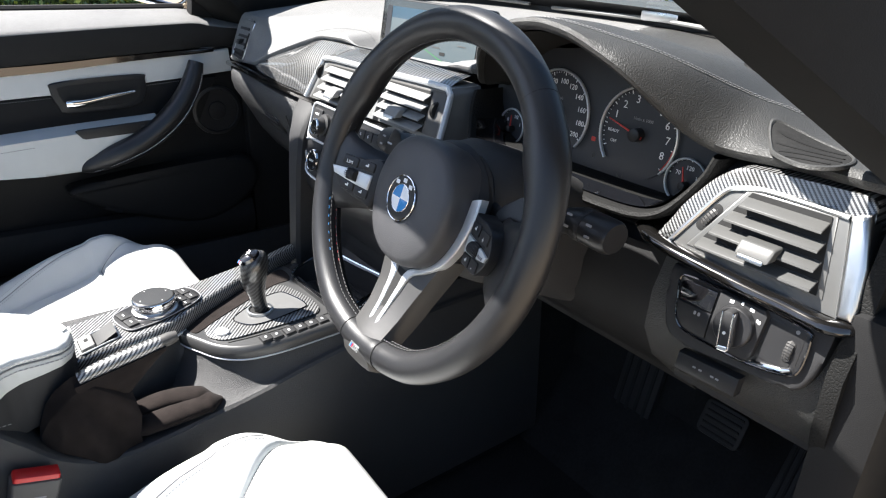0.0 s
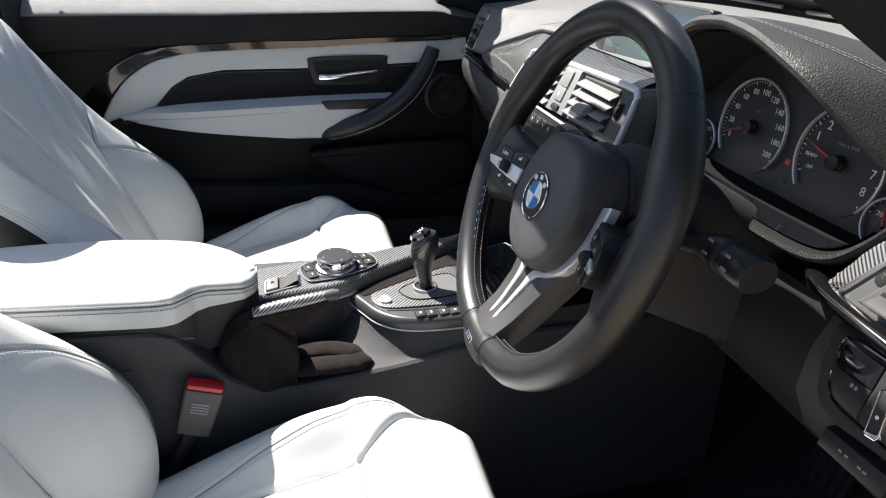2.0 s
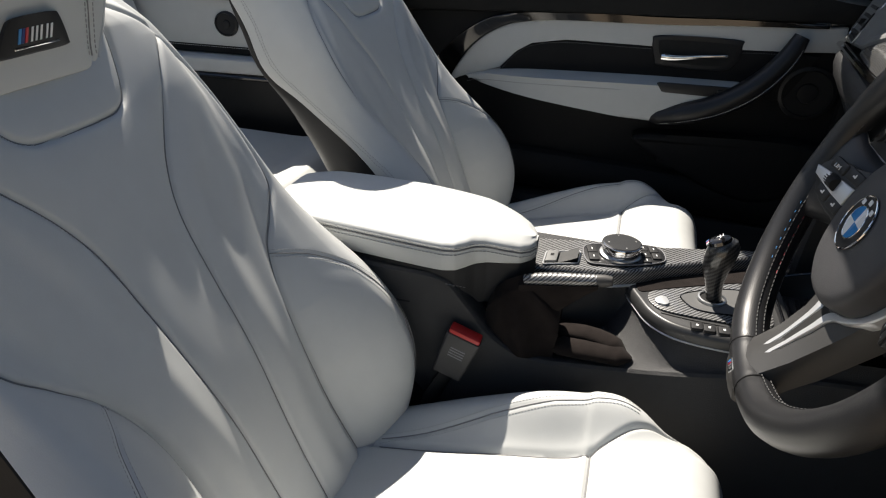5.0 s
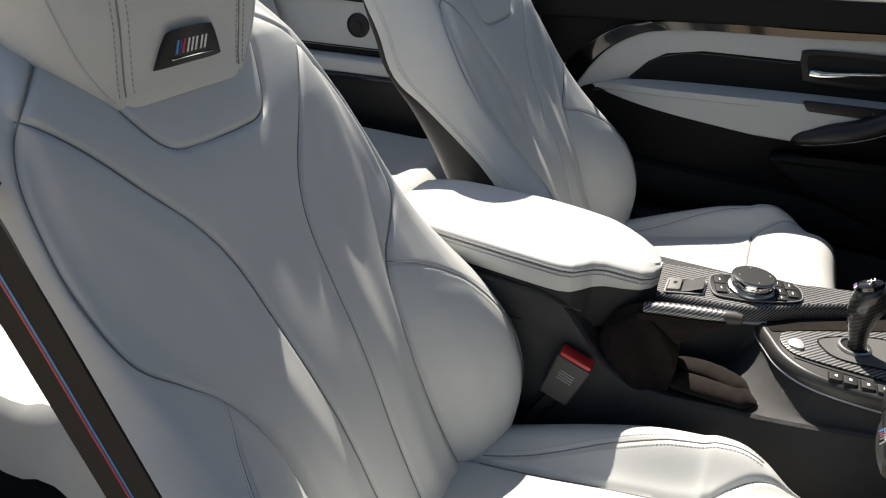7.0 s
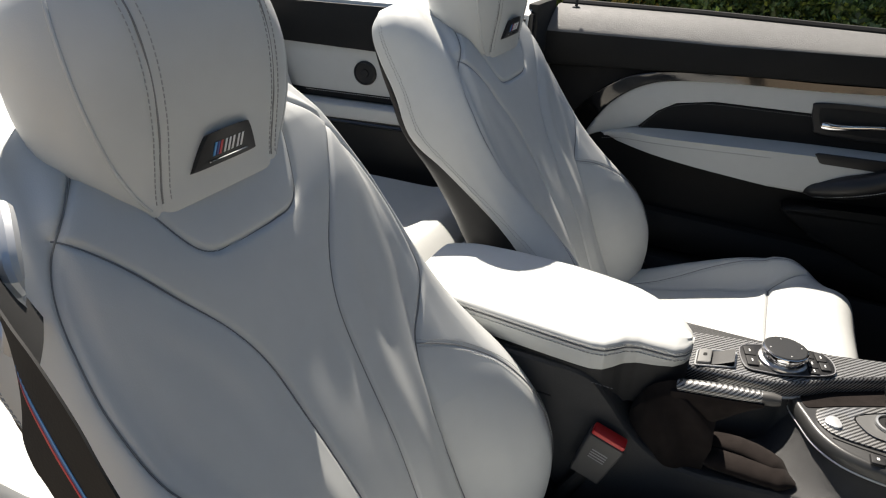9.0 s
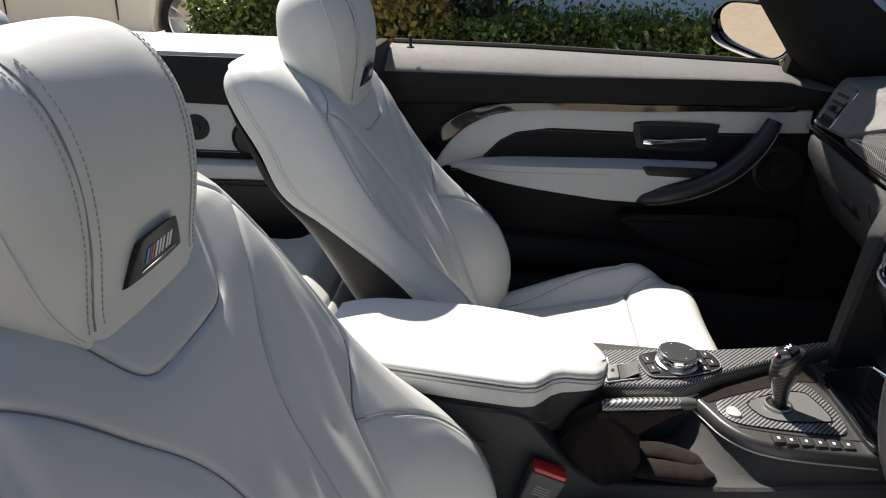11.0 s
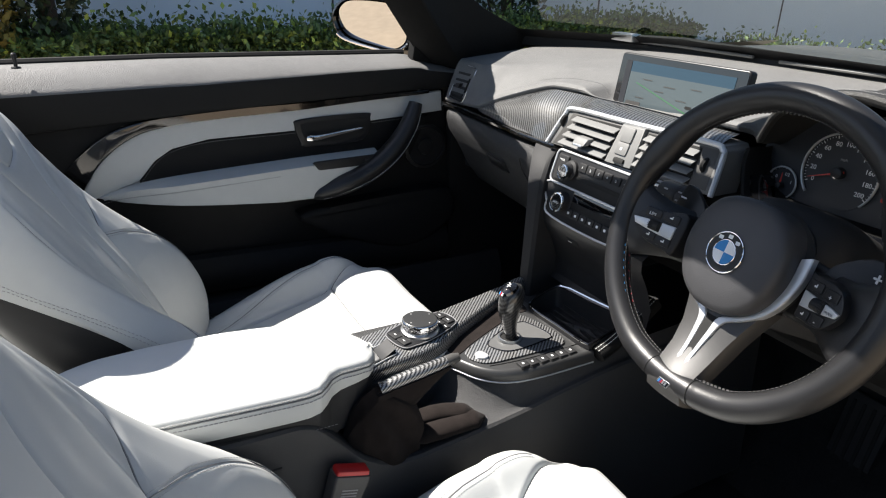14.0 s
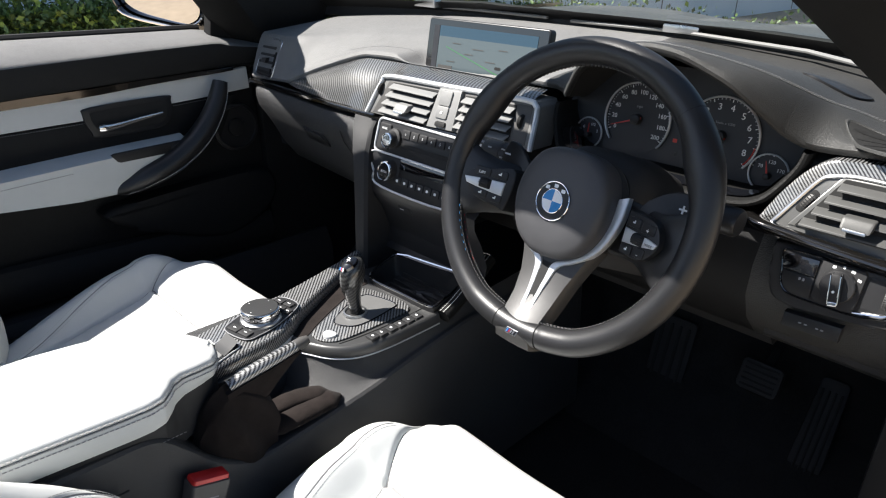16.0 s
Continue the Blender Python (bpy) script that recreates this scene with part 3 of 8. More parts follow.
def make_windscreen():
    w = empty("windscreen", (0.3, 0, 0.92))
    tagged(w, "raked clear windscreen in a black frame", "windscreen", kind="structure")
    rows = []
    for k in range(13):
        t = k / 12
        row = []
        for j in range(25):
            q = -1 + j / 12
            a, b = SCR_BASE(q * 0.72), SCR_TOP(q * 0.58)
            p = a.lerp(b, t)
            p.z += 0.035 * math.sin(math.pi * t)
            row.append(p)
        rows.append(row)
    g = part("pane", grid_bm(rows), windscreen_glass, w, "clear tinted glass")
    g.visible_shadow = False
    for s in (-1, 1):
        rows = []
        for k in range(17):
            t = k / 16
            rear = Vector((0.30 - (0.44 if s < 0 else 0.34) * t, s * (0.720 - 0.255 * t), 0.834 + 0.334 * t))
            front = Vector((0.525 - 0.60 * t - (0.0 if s < 0 else 0.08 * min(1, t / 0.2)), s * (0.712 - 0.105 * t), 0.915 + 0.355 * t + 0.03 * math.sin(math.pi * t)))
            out = Vector((-0.015, s * 0.115, -0.035))
            mid = rear.lerp(front, 0.5) + Vector((-0.004, -s * 0.006, 0))
            rows.append([rear, rear.lerp(mid, 0.12) + Vector((0, -s * 0.006, 0.0)), mid, front + Vector((-0.012, -s * 0.003, 0)), front, front + out * 0.35, mid + out * 0.8 + Vector((0.01, 0, 0.02)), rear + out, rear + out * 0.5 + Vector((-0.012, 0, -0.006)), rear + Vector((-0.004, s * 0.010, -0.004))])
        part("a_pillar", grid_bm(rows, True, True), pillar_black, w, "black trimmed windscreen pillar")
    low = []
    for j in range(41):
        y = (-1 + j / 20) * 0.715
        p, q = SCR_BASE(y), SCR_TOP(y * 0.80)
        n = (q - p).normalized()
        low.append([p + n * 0.058 + Vector((-0.001, 0, 0.004)), p + n * 0.02 + Vector((-0.006, 0, 0.0)), p + Vector((-0.03, 0, -0.012)), p + Vector((0.02, 0, -0.03))])
    part("lower_band", grid_bm(low), smooth_black, w, "black band along the foot of the glass")
    head = []
    for j in range(25):
        y = (-1 + j / 12) * 0.60
        p = SCR_TOP(y)
        head.append([p + Vector((dx, 0, dz)) for dx, dz in ((0.05, -0.012), (0.02, 0.015), (-0.05, 0.022), (-0.11, 0.010), (-0.12, -0.012), (-0.09, -0.028), (-0.02, -0.030))])
    part("header", grid_bm(head, True, True), soft_black, w, "black windscreen header rail")
    m = empty("rear_view_mirror", (0.02, 0.0, 1.2))
    tagged(m, "black frameless interior mirror on the windscreen", "mirror")
    at = frame_at((-0.035, -0.02, 1.155), (0, 1, 0.0), (0.1, 0, 1), (-1, -0.25, -0.1))
    part("housing", prism_bm(round_rect(0.235, 0.062, 0.026, 6), at, 0.028, 0.008, 3), smooth_black, m)
    part("glass", prism_bm(round_rect(0.222, 0.05, 0.021, 6), lambda a, b, c: at(a, b, c + 0.001), 0.0005, 0), mirror_glass, m)
    part("stem", tube_bm([at(0, 0, -0.02), at(0, 0.03, -0.06), (0.11, -0.02, 1.215)], [0.02, 0.016, 0.022], 12), smooth_black, m)
    part("sensor_pod", lathe_bm([(0.0, -0.002), (0.028, 0.0), (0.034, 0.02), (0.034, 0.04)], frame_at((0.065, -0.02, 1.13), (0, 1, 0), (1, 0, 0.4), (0.3, 0, 1)), 24), smooth_black, m)


make_windscreen()


def make_wipers():
    w = empty("wiper", (0.5, 0.5, 0.93))
    tagged(w, "black windscreen wiper with silvery worn blade", "wiper", "wipers")
    on = lambda x, y, h: Vector((x, y, 0.925 + h))
    part("blade", tube_bm([on(0.50, 0.70, 0.012), on(0.57, 0.50, 0.016), on(0.60, 0.30, 0.016), on(0.615, 0.12, 0.014)], 0.0034, 8), slat_black, w, "light grey wiper blade")
    part("arm", tube_bm([on(0.56, 0.46, 0.026), on(0.61, 0.30, 0.030), on(0.65, 0.05, 0.018)], [0.004, 0.005, 0.008], 8), rubber, w)
    part("joint", box_bm(0.555, 0.585, 0.40, 0.47, 0.940, 0.958, 0.004), satin, w)
    w = empty("wiper", (0.6, -0.3, 0.93))
    tagged(w, "black windscreen wiper with silvery worn blade", "wiper", "wipers")
    part("blade", tube_bm([on(0.615, 0.06, 0.012), on(0.61, -0.18, 0.014), on(0.55, -0.42, 0.012), on(0.47, -0.56, 0.006)], 0.0034, 8), slat_black, w, "light grey wiper blade")
    part("arm", tube_bm([on(0.61, -0.16, 0.024), on(0.60, -0.35, 0.026), on(0.58, -0.62, 0.012)], [0.004, 0.005, 0.008], 8), rubber, w)
    part("joint", box_bm(0.60, 0.63, -0.22, -0.15, 0.936, 0.952, 0.004), satin, w)


make_wipers()


# ---- dashboard ----
def bell(v, a, b, soft):
    return 1 / (1 + math.exp(-(v - a) / soft)) * 1 / (1 + math.exp((v - b) / soft))


HOOD = ([0.0, 0.04, 0.065, 0.10, 0.12, 0.142, 0.158], [0.966, 0.961, 0.951, 0.935, 0.914, 0.891, 0.877], [0.150, 0.150, 0.154, 0.160, 0.176, 0.196, 0.214])
SIDE = ([-0.725, -0.66, -0.61, -0.56, -0.536, -0.22, -0.198, 0.06, 0.225, 0.28, 0.33, 0.39, 0.44, 0.478, 0.55, 0.66], [0.882, 0.880, 0.877, 0.872, 0.876, 0.877, 0.884, 0.879, 0.875, 0.872, 0.858, 0.836, 0.815, 0.800, 0.794, 0.784], [0.205, 0.212, 0.222, 0.226, 0.216, 0.216, 0.240, 0.257, 0.255, 0.252, 0.247, 0.226, 0.206, 0.204, 0.209, 0.221])
CREST_OFF = [0.0, 0.025, 0.08, 0.111, 0.138, 0.158, 0.179, 0.22, 0.30]
CREST_X, CREST_Z = [0.166, 0.168, 0.190, 0.205, 0.234, 0.268, 0.293, 0.322, 0.36], [0.976, 0.975, 0.963, 0.954, 0.939, 0.923, 0.912, 0.904, 0.898]


def lip_raw(y):
    off = abs(y + 0.378)
    if off < 0.158:
        return interp(off, HOOD[0], HOOD[2]), interp(off, HOOD[0], HOOD[1])
    return interp(y, SIDE[0], SIDE[2]), interp(y, SIDE[0], SIDE[1])


def lip(y):
    """x and z of the lower rear edge of the dash top, rounded off."""
    pts = [lip_raw(y + d) for d in (-0.012, -0.006, 0.0, 0.006, 0.012)]
    return sum(p[0] for p in pts) / 5, sum(p[1] for p in pts) / 5


def dash_end(y):
    return 0.66 - 0.165 * (abs(y) / 0.72) ** 2.4


def screen_dip(y):
    return bell(y, -0.118, 0.172, 0.007)


def crest(y):
    """x and z of the sewn seam along the top of the instrument hood."""
    off = abs(y + 0.378)
    d = (-0.014, -0.007, 0.0, 0.007, 0.014)
    return sum(interp(abs(off + e), CREST_OFF, CREST_X) for e in d) / 5, sum(interp(abs(off + e), CREST_OFF, CREST_Z) for e in d) / 5


def dash_z(x, y):
    xl, zl = lip(y)
    far = 0.892 + 0.036 * min(1, max(0, (x - 0.24) / 0.36)) - 0.012 * (abs(y) / 0.72) ** 3
    reach = 0.13 - 0.088 * bell(y, 0.47, 2, 0.02)
    k = min(1, max(0, (x - xl) / reach))
    k = k * k * (3 - 2 * k) * 0.35 + 0.65 * (1 - (1 - k) ** 1.7)
    z = (zl + 0.014) * (1 - k) + far * k
    hood = min(1, max(0, (0.25 - abs(y + 0.378)) / 0.07))
    if hood > 0:
        hood = hood * hood * (3 - 2 * hood)
        xs, zs = crest(y)
        if x < xs:
            t = max(0, (x - xl) / max(1e-4, xs - xl))
            top = zl + 0.0115 + (zs - zl - 0.0115) * (1 - (1 - t) ** 1.9)
        else:
            t = min(1, (x - xs) / max(0.12, 0.56 - xs))
            top = zs + (far - zs) * t * t * (3 - 2 * t)
        z = top * hood + z * (1 - hood)
    dip = screen_dip(y) * bell(x, -1, 0.322, 0.005)
    return z * (1 - dip) + (zl - 0.012) * dip


def make_dashboard():
    d = empty("dashboard", (0.35, 0, 0.9))
    tagged(d, "black grained-leather dashboard with carbon trim strips", "dashboard")
    ys = sorted(set(list(np.linspace(-0.712, 0.66, 140)) + list(np.linspace(-0.56, -0.19, 120))))
    rows = []
    for y in ys:
        xl, zl = lip(y)
        up = 1 - screen_dip(y) * 0.95
        row = [(xl + 0.040, y, zl + 0.002 - 0.02 * (1 - up)), (xl + 0.010, y, zl - 0.0005 - 0.016 * (1 - up)), (xl + 0.003, y, zl + 0.0005 * up), (xl, y, zl + 0.004 * up), (xl - 0.0005, y, zl + 0.008 * up), (xl + 0.002, y, zl + 0.0115 * up)]
        for k in range(34):
            x = xl + 0.006 + (dash_end(y) - xl - 0.006) * (k / 33) ** 1.25
            row.append((x, y, dash_z(x, y)))
        rows.append(row)
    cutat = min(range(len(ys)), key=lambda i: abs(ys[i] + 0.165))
    # Split by tone: sunlight is put into the passenger side's colour.
    part("dash_top", grid_bm(rows[cutat:]), sunlit_leather, d, "smooth passenger side dash top, sunlit tone in its colour")
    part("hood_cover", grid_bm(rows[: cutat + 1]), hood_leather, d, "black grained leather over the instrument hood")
    # body below the top, in three stretches, the middle one low under the dials
    def body(y0, y1, prof, name, mt=soft_black):
        part(name, grid_bm([[(x, y, z) for x, z in prof] for y in np.linspace(y0, y1, 6)], True, True), mt, d)

    body(-0.200, 0.655, [(0.34, 0.862), (0.30, 0.845), (0.275, 0.80), (0.26, 0.78), (0.28, 0.62), (0.5, 0.6), (0.5, 0.865)], "passenger_body")
    body(-0.705, -0.550, [(0.255, 0.87), (0.238, 0.86), (0.226, 0.79), (0.215, 0.77), (0.205, 0.72), (0.22, 0.64), (0.5, 0.6), (0.5, 0.87)], "driver_end_body")
    body(-0.550, -0.200, [(0.29, 0.775), (0.235, 0.772), (0.215, 0.75), (0.215, 0.66), (0.27, 0.60), (0.5, 0.6), (0.5, 0.775)], "lower_body")
    part("end_cap", prism_bm([(0.207, 0.880), (0.196, 0.845), (0.186, 0.79), (0.172, 0.745), (0.176, 0.69), (0.20, 0.62), (0.34, 0.60), (0.42, 0.90)], lambda a, q, w: (a, -0.700 + w, q), 0.014, 0.003), trim_leather, d, "grained end of the dashboard")
    # binnacle tunnel from the hood's edge to the dials
    rows = []
    for y in np.linspace(-0.378 - 0.168, -0.378 + 0.168, 90):
        xl, zl = lip(y)
        u = y + 0.378
        rows.append([(xl + 0.038, y, zl + 0.001), (xl + 0.012, y, zl - 0.002), ((xl + 0.262) / 2 + 0.02, -0.378 + u * 1.01, zl - 0.004), (0.268, -0.378 + u * 1.02, zl - 0.012)])
    part("binnacle", grid_bm(rows), rubber, d, "deep black hood round the dials")
    # leather roll round the foot of the dials
    path = smooth_line([(0.166, 0.872, 0.216), (0.163, 0.856, 0.208), (0.152, 0.834, 0.197), (0.137, 0.817, 0.186), (0.110, 0.8095, 0.180), (0.05, 0.808, 0.178), (0.0, 0.808, 0.177)], 8)
    path = [(q[0], q[1], q[2]) for q in path] + [(-q[0], q[1], q[2]) for q in path[-2::-1]]
    rows = []
    for k, (u, z, x) in enumerate(path):
        a, c = path[max(k - 1, 0)], path[min(k + 1, len(path) - 1)]
        t = Vector((c[0] - a[0], c[1] - a[1])).normalized()
        o = Vector((-t.y, t.x))
        o = -o if o.dot(Vector((-u, 0.88 - z))) > 0 else o
        rows.append([(x + dx, -0.378 - (u + o.x * e), z + o.y * e) for dx, e in ((0.080, -0.002), (0.030, -0.002), (0.010, -0.0015), (0.003, 0.001), (0.001, 0.004), (0.003, 0.007), (0.010, 0.009), (0.05, 0.010))])
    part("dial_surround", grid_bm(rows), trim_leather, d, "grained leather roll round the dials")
    inside = [q for q in path if q[1] < 0.838]
    part("display_cover", grid_bm([[(q[2] + 0.010, -0.378 - q[0] * 0.985, q[1] + 0.0035), ((q[2] + 0.262) / 2, -0.378 - q[0] * 0.97, q[1] + 0.0025), (0.262, -0.378 - q[0] * 0.96, q[1] - 0.004)] for q in inside]), gloss_black, d, "dark glossy cover below the dials")
    # seam stitching on the top: twin rows over the hood
    for dx in (-0.0024, 0.0024):
        line = []
        for y in np.linspace(-0.66, -0.14, 190):
            x = crest(y)[0] + dx
            line.append((x, y, dash_z(x, y) + 0.0007))
        joined("stitching", stitch_bm(line, 0.0045, 0.0030, 0.00042), thread_dark, d, "grey twin stitching")
    line = [(lip(y)[0] + 0.045, y, dash_z(lip(y)[0] + 0.045, y) + 0.0006) for y in np.linspace(0.15, 0.36, 70)]
    joined("stitching", stitch_bm(line, 0.005, 0.0032, 0.0005), thread_dark, d)
    # small recess near the windscreen
    rim = smooth_line([(0.325, -0.505), (0.350, -0.485), (0.385, -0.515), (0.385, -0.560), (0.345, -0.548)], 5, True)
    part("sensor_recess", prism_bm([tuple(p) for p in rim], lambda a, q, w: (a, q, dash_z(a, q) + 0.003 + w), 0.006, 0.0015), smooth_black, d, "oval sensor recess")
    # passenger carbon strip
    out = smooth_line([(0.478, 0.801), (0.44, 0.816), (0.39, 0.835), (0.33, 0.856), (0.28, 0.870), (0.235, 0.874), (0.06, 0.877), (-0.12, 0.880), (-0.178, 0.882)], 6)
    low = smooth_line([(-0.178, 0.868), (0.0, 0.864), (0.135, 0.862), (0.185, 0.796), (0.24, 0.795), (0.32, 0.795), (0.42, 0.797), (0.478, 0.798)], 4)
    foot_x = lambda u: interp(u, [-0.178, 0.0, 0.130, 0.150, 0.19, 0.32, 0.44, 0.478], [0.198, 0.196, 0.196, 0.190, 0.182, 0.183, 0.194, 0.204])
    head_x = lambda u: interp(u, [-0.178, 0.0, 0.235, 0.329, 0.39, 0.44, 0.478], [0.236, 0.252, 0.252, 0.247, 0.226, 0.207, 0.206])
    rows = []
    for u in np.linspace(0.478, -0.178, 110):
        zt, zb = interp(-u, [-p[0] for p in out], [p[1] for p in out]), interp(u, [p[0] for p in low], [p[1] for p in low])
        if 0.135 < u < 0.185:
            zb = interp(u, [0.135, 0.185], [0.862, 0.796])
        col = []
        for k in range(13):
            t = k / 12
            h = min(1, (zt - zb) / 0.06)
            z = zb + (zt - zb) * (t + 0.10 * math.sin(math.pi * t))
            col.append((foot_x(u) + (head_x(u) - foot_x(u)) * t - 0.012 * math.sin(math.pi * t) * h, u, z + 0.001))
        rows.append(col)
    part("carbon_trim", grid_bm(rows), carbon_d, d, "glossy carbon-fibre trim strip")
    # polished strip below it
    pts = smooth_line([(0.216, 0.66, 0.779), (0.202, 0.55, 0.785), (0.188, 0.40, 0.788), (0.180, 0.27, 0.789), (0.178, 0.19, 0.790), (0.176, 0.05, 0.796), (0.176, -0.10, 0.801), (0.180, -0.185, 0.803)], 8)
    part("polished_strip", tube_bm(pts, 0.0085, 10, flat=0.75, up=(0, 0, 1)), dark_chrome, d, "smoked chrome trim strip")
    # end vent, passenger side
    va = lambda p, q, w: (0.208 + 0.034 * q + 0.012 * p - w, 0.549 + 0.090 * p, 0.801 + 0.075 * q)
    shape = smooth_line([(0.07, 0.02), (0.03, 0.30), (-0.02, 0.88), (0.06, 0.99), (0.45, 1.0), (0.88, 0.97), (0.97, 0.85), (1.02, 0.15), (0.95, -0.02), (0.5, -0.03), (0.16, -0.03)], 4, True)
    v = part("end_vent", prism_bm([tuple(p) for p in shape], va, 0.05, 0.002), smooth_black, d, "black side air vent")
    inn = [(0.5 + (p[0] - 0.5) * 0.80 + 0.05, 0.5 + (p[1] - 0.5) * 0.84) for p in shape]
    part("throat", prism_bm(inn, lambda p, q, w: va(p, q, w + 0.0012), 0.0004, 0), rubber, v, "flat dark plate for the vent opening")
    for k in range(4):
        q = 0.15 + 0.20 * k
        part("slat", prism_bm([(0.19, q), (0.92, q - 0.03), (0.92, q + 0.03), (0.19, q + 0.07)], lambda p, h, w: va(p, h, w + 0.005), 0.004, 0.001), soft_black, v)
    part("slat_knob", prism_bm([(0.42, 0.38), (0.66, 0.36), (0.66, 0.48), (0.42, 0.50)], lambda p, h, w: va(p, h, w + 0.012), 0.009, 0.001), smooth_black, v, "grey slat tab")
    part("thumb_wheel", prism_bm(round_rect(0.07, 0.42, 0.03, cx=0.115, cy=0.48), lambda p, h, w: va(p, h, w + 0.005), 0.006, 0.001), rubber, v, "ribbed thumb wheel")
    part("vent_rim", tube_bm([va(p[0], p[1], 0.001) for p in shape], 0.0014, 6, True), satin, v, "thin satin metal rim")
    return d


dash = make_dashboard()


def make_glovebox():
    g = empty("glovebox", (0.2, 0.4, 0.75))
    tagged(g, "black glovebox lid with a recessed chrome catch", "glovebox")
    rows = []
    for y in np.linspace(0.180, 0.660, 40):
        e = max(0, (y - 0.60) / 0.06)
        x = 0.160 + 0.038 * ((y - 0.2) / 0.4) + 0.05 * e ** 2.5
        rows.append([(x + 0.075, y, 0.781), (x + 0.022, y, 0.781), (x + 0.008, y, 0.777), (x + 0.001, y, 0.768), (x, y, 0.752), (x + 0.006, y, 0.730), (x + 0.030, y, 0.690 + 0.03 * e), (x + 0.055, y, 0.645 + 0.05 * e), (x + 0.09, y, 0.60 + 0.05 * e), (x + 0.16, y, 0.57 + 0.05 * e)])
    part("lid", grid_bm(rows), console_grey, g, "soft-touch black lid")
    part("lid_joint", tube_bm([(0.1595 + 0.0005, 0.243, 0.752), (0.166, 0.240, 0.730), (0.191, 0.236, 0.690), (0.215, 0.232, 0.65)], 0.0010, 6), rubber, g)
    at = frame_at((0.1935, 0.372, 0.708), (0.095, 1, 0), (0.52, 0, -0.85), (-0.85, 0.08, -0.52))
    part("catch_recess", prism_bm(round_rect(0.088, 0.036, 0.006), lambda a, b, w: at(a, b, w + 0.001), 0.004, 0.0008), smooth_black, g)
    part("catch", prism_bm(round_rect(0.074, 0.012, 0.003, cy=-0.008), lambda a, b, w: at(a, b, w + 0.0035), 0.004, 0.001), soft_black, g, "slim black catch")
    k = empty("knee_pillar", (0.12, 0.14, 0.65))
    tagged(k, "upright black side of the centre stack", "dashboard side")
    rows = []
    for z, x, y0, y1 in ((0.792, 0.174, 0.150, 0.215), (0.775, 0.152, 0.140, 0.196), (0.74, 0.129, 0.125, 0.170), (0.70, 0.118, 0.115, 0.154), (0.64, 0.111, 0.110, 0.146), (0.58, 0.105, 0.106, 0.140), (0.53, 0.102, 0.104, 0.137), (0.45, 0.102, 0.104, 0.137)):
        rows.append([(x + 0.10, y0, z), (x + 0.006, y0, z), (x, y0 + 0.005, z), (x, y1 - 0.006, z), (x + 0.008, y1, z), (x + 0.12, y1 + 0.02, z)])
    part("side_panel", grid_bm(rows), soft_black, k)


make_glovebox()

# centre stack plane: leans back from its foot
CS = lambda u, v, w: (0.1915 + (v - 0.86) * 0.42 - w, u, v)


def vent(name, at, outline, opening, slats, label, parent, knob=True, plate=None, blade=None):
    """An air vent: frame, dark throat, slats, middle knob."""
    v = part(name, prism_bm(outline, at, 0.022, 0.002), plate or grey_plastic, parent, label)
    part("throat", prism_bm(opening, lambda a, b, c: at(a, b, c + 0.0012), 0.0005, 0), rubber, v, "flat dark plate for the vent opening")
    us = [p[0] for p in opening]
    top, bot = max(p[1] for p in opening), min(p[1] for p in opening)
    for k in range(slats):
        q = bot + (top - bot) * (k + 0.62) / (slats + 0.1)
        # clip to slanted sides
        def edge(sign):
            best = None
            for p, r in zip(opening, opening[1:] + opening[:1]):
                if (p[1] - q) * (r[1] - q) <= 0 and abs(p[1] - r[1]) > 1e-6:
                    uu = p[0] + (r[0] - p[0]) * (q - p[1]) / (r[1] - p[1])
                    best = uu if best is None else (max(best, uu) if sign > 0 else min(best, uu))
            return best
        a, b = edge(-1), edge(1)
        if a is None or b is None:
            continue
        bm = prism_bm([(a + 0.001, -0.0055), (b - 0.001, -0.0055), (b - 0.001, 0.0055), (a + 0.001, 0.0055)], lambda u, h, w, q=q: at(u, q + h * 0.45 + w * 0.9, 0.009 + h * -0.9 - 0.003), 0.0022, 0.0006)
        part("slat", bm, blade or slat_black, v)
    if knob:
        cu, cv = sum(us) / len(us), bot + (top - bot) * 0.36
        kb = part("vent_knob", prism_bm(round_rect(0.030, 0.015, 0.003), lambda u, h, w: at(cu + u * (1 + h * 6), cv + h * 0.8, 0.020 + w - h * 0.35), 0.012, 0.002), blade or slat_black, v)
        part("knob_insert", prism_bm(round_rect(0.022, 0.0035, 0.0012), lambda u, h, w: at(cu + u, cv - 0.0055 + h, 0.0235 + w), 0.002, 0.0005), satin, kb, "bright metal strip")
    return v


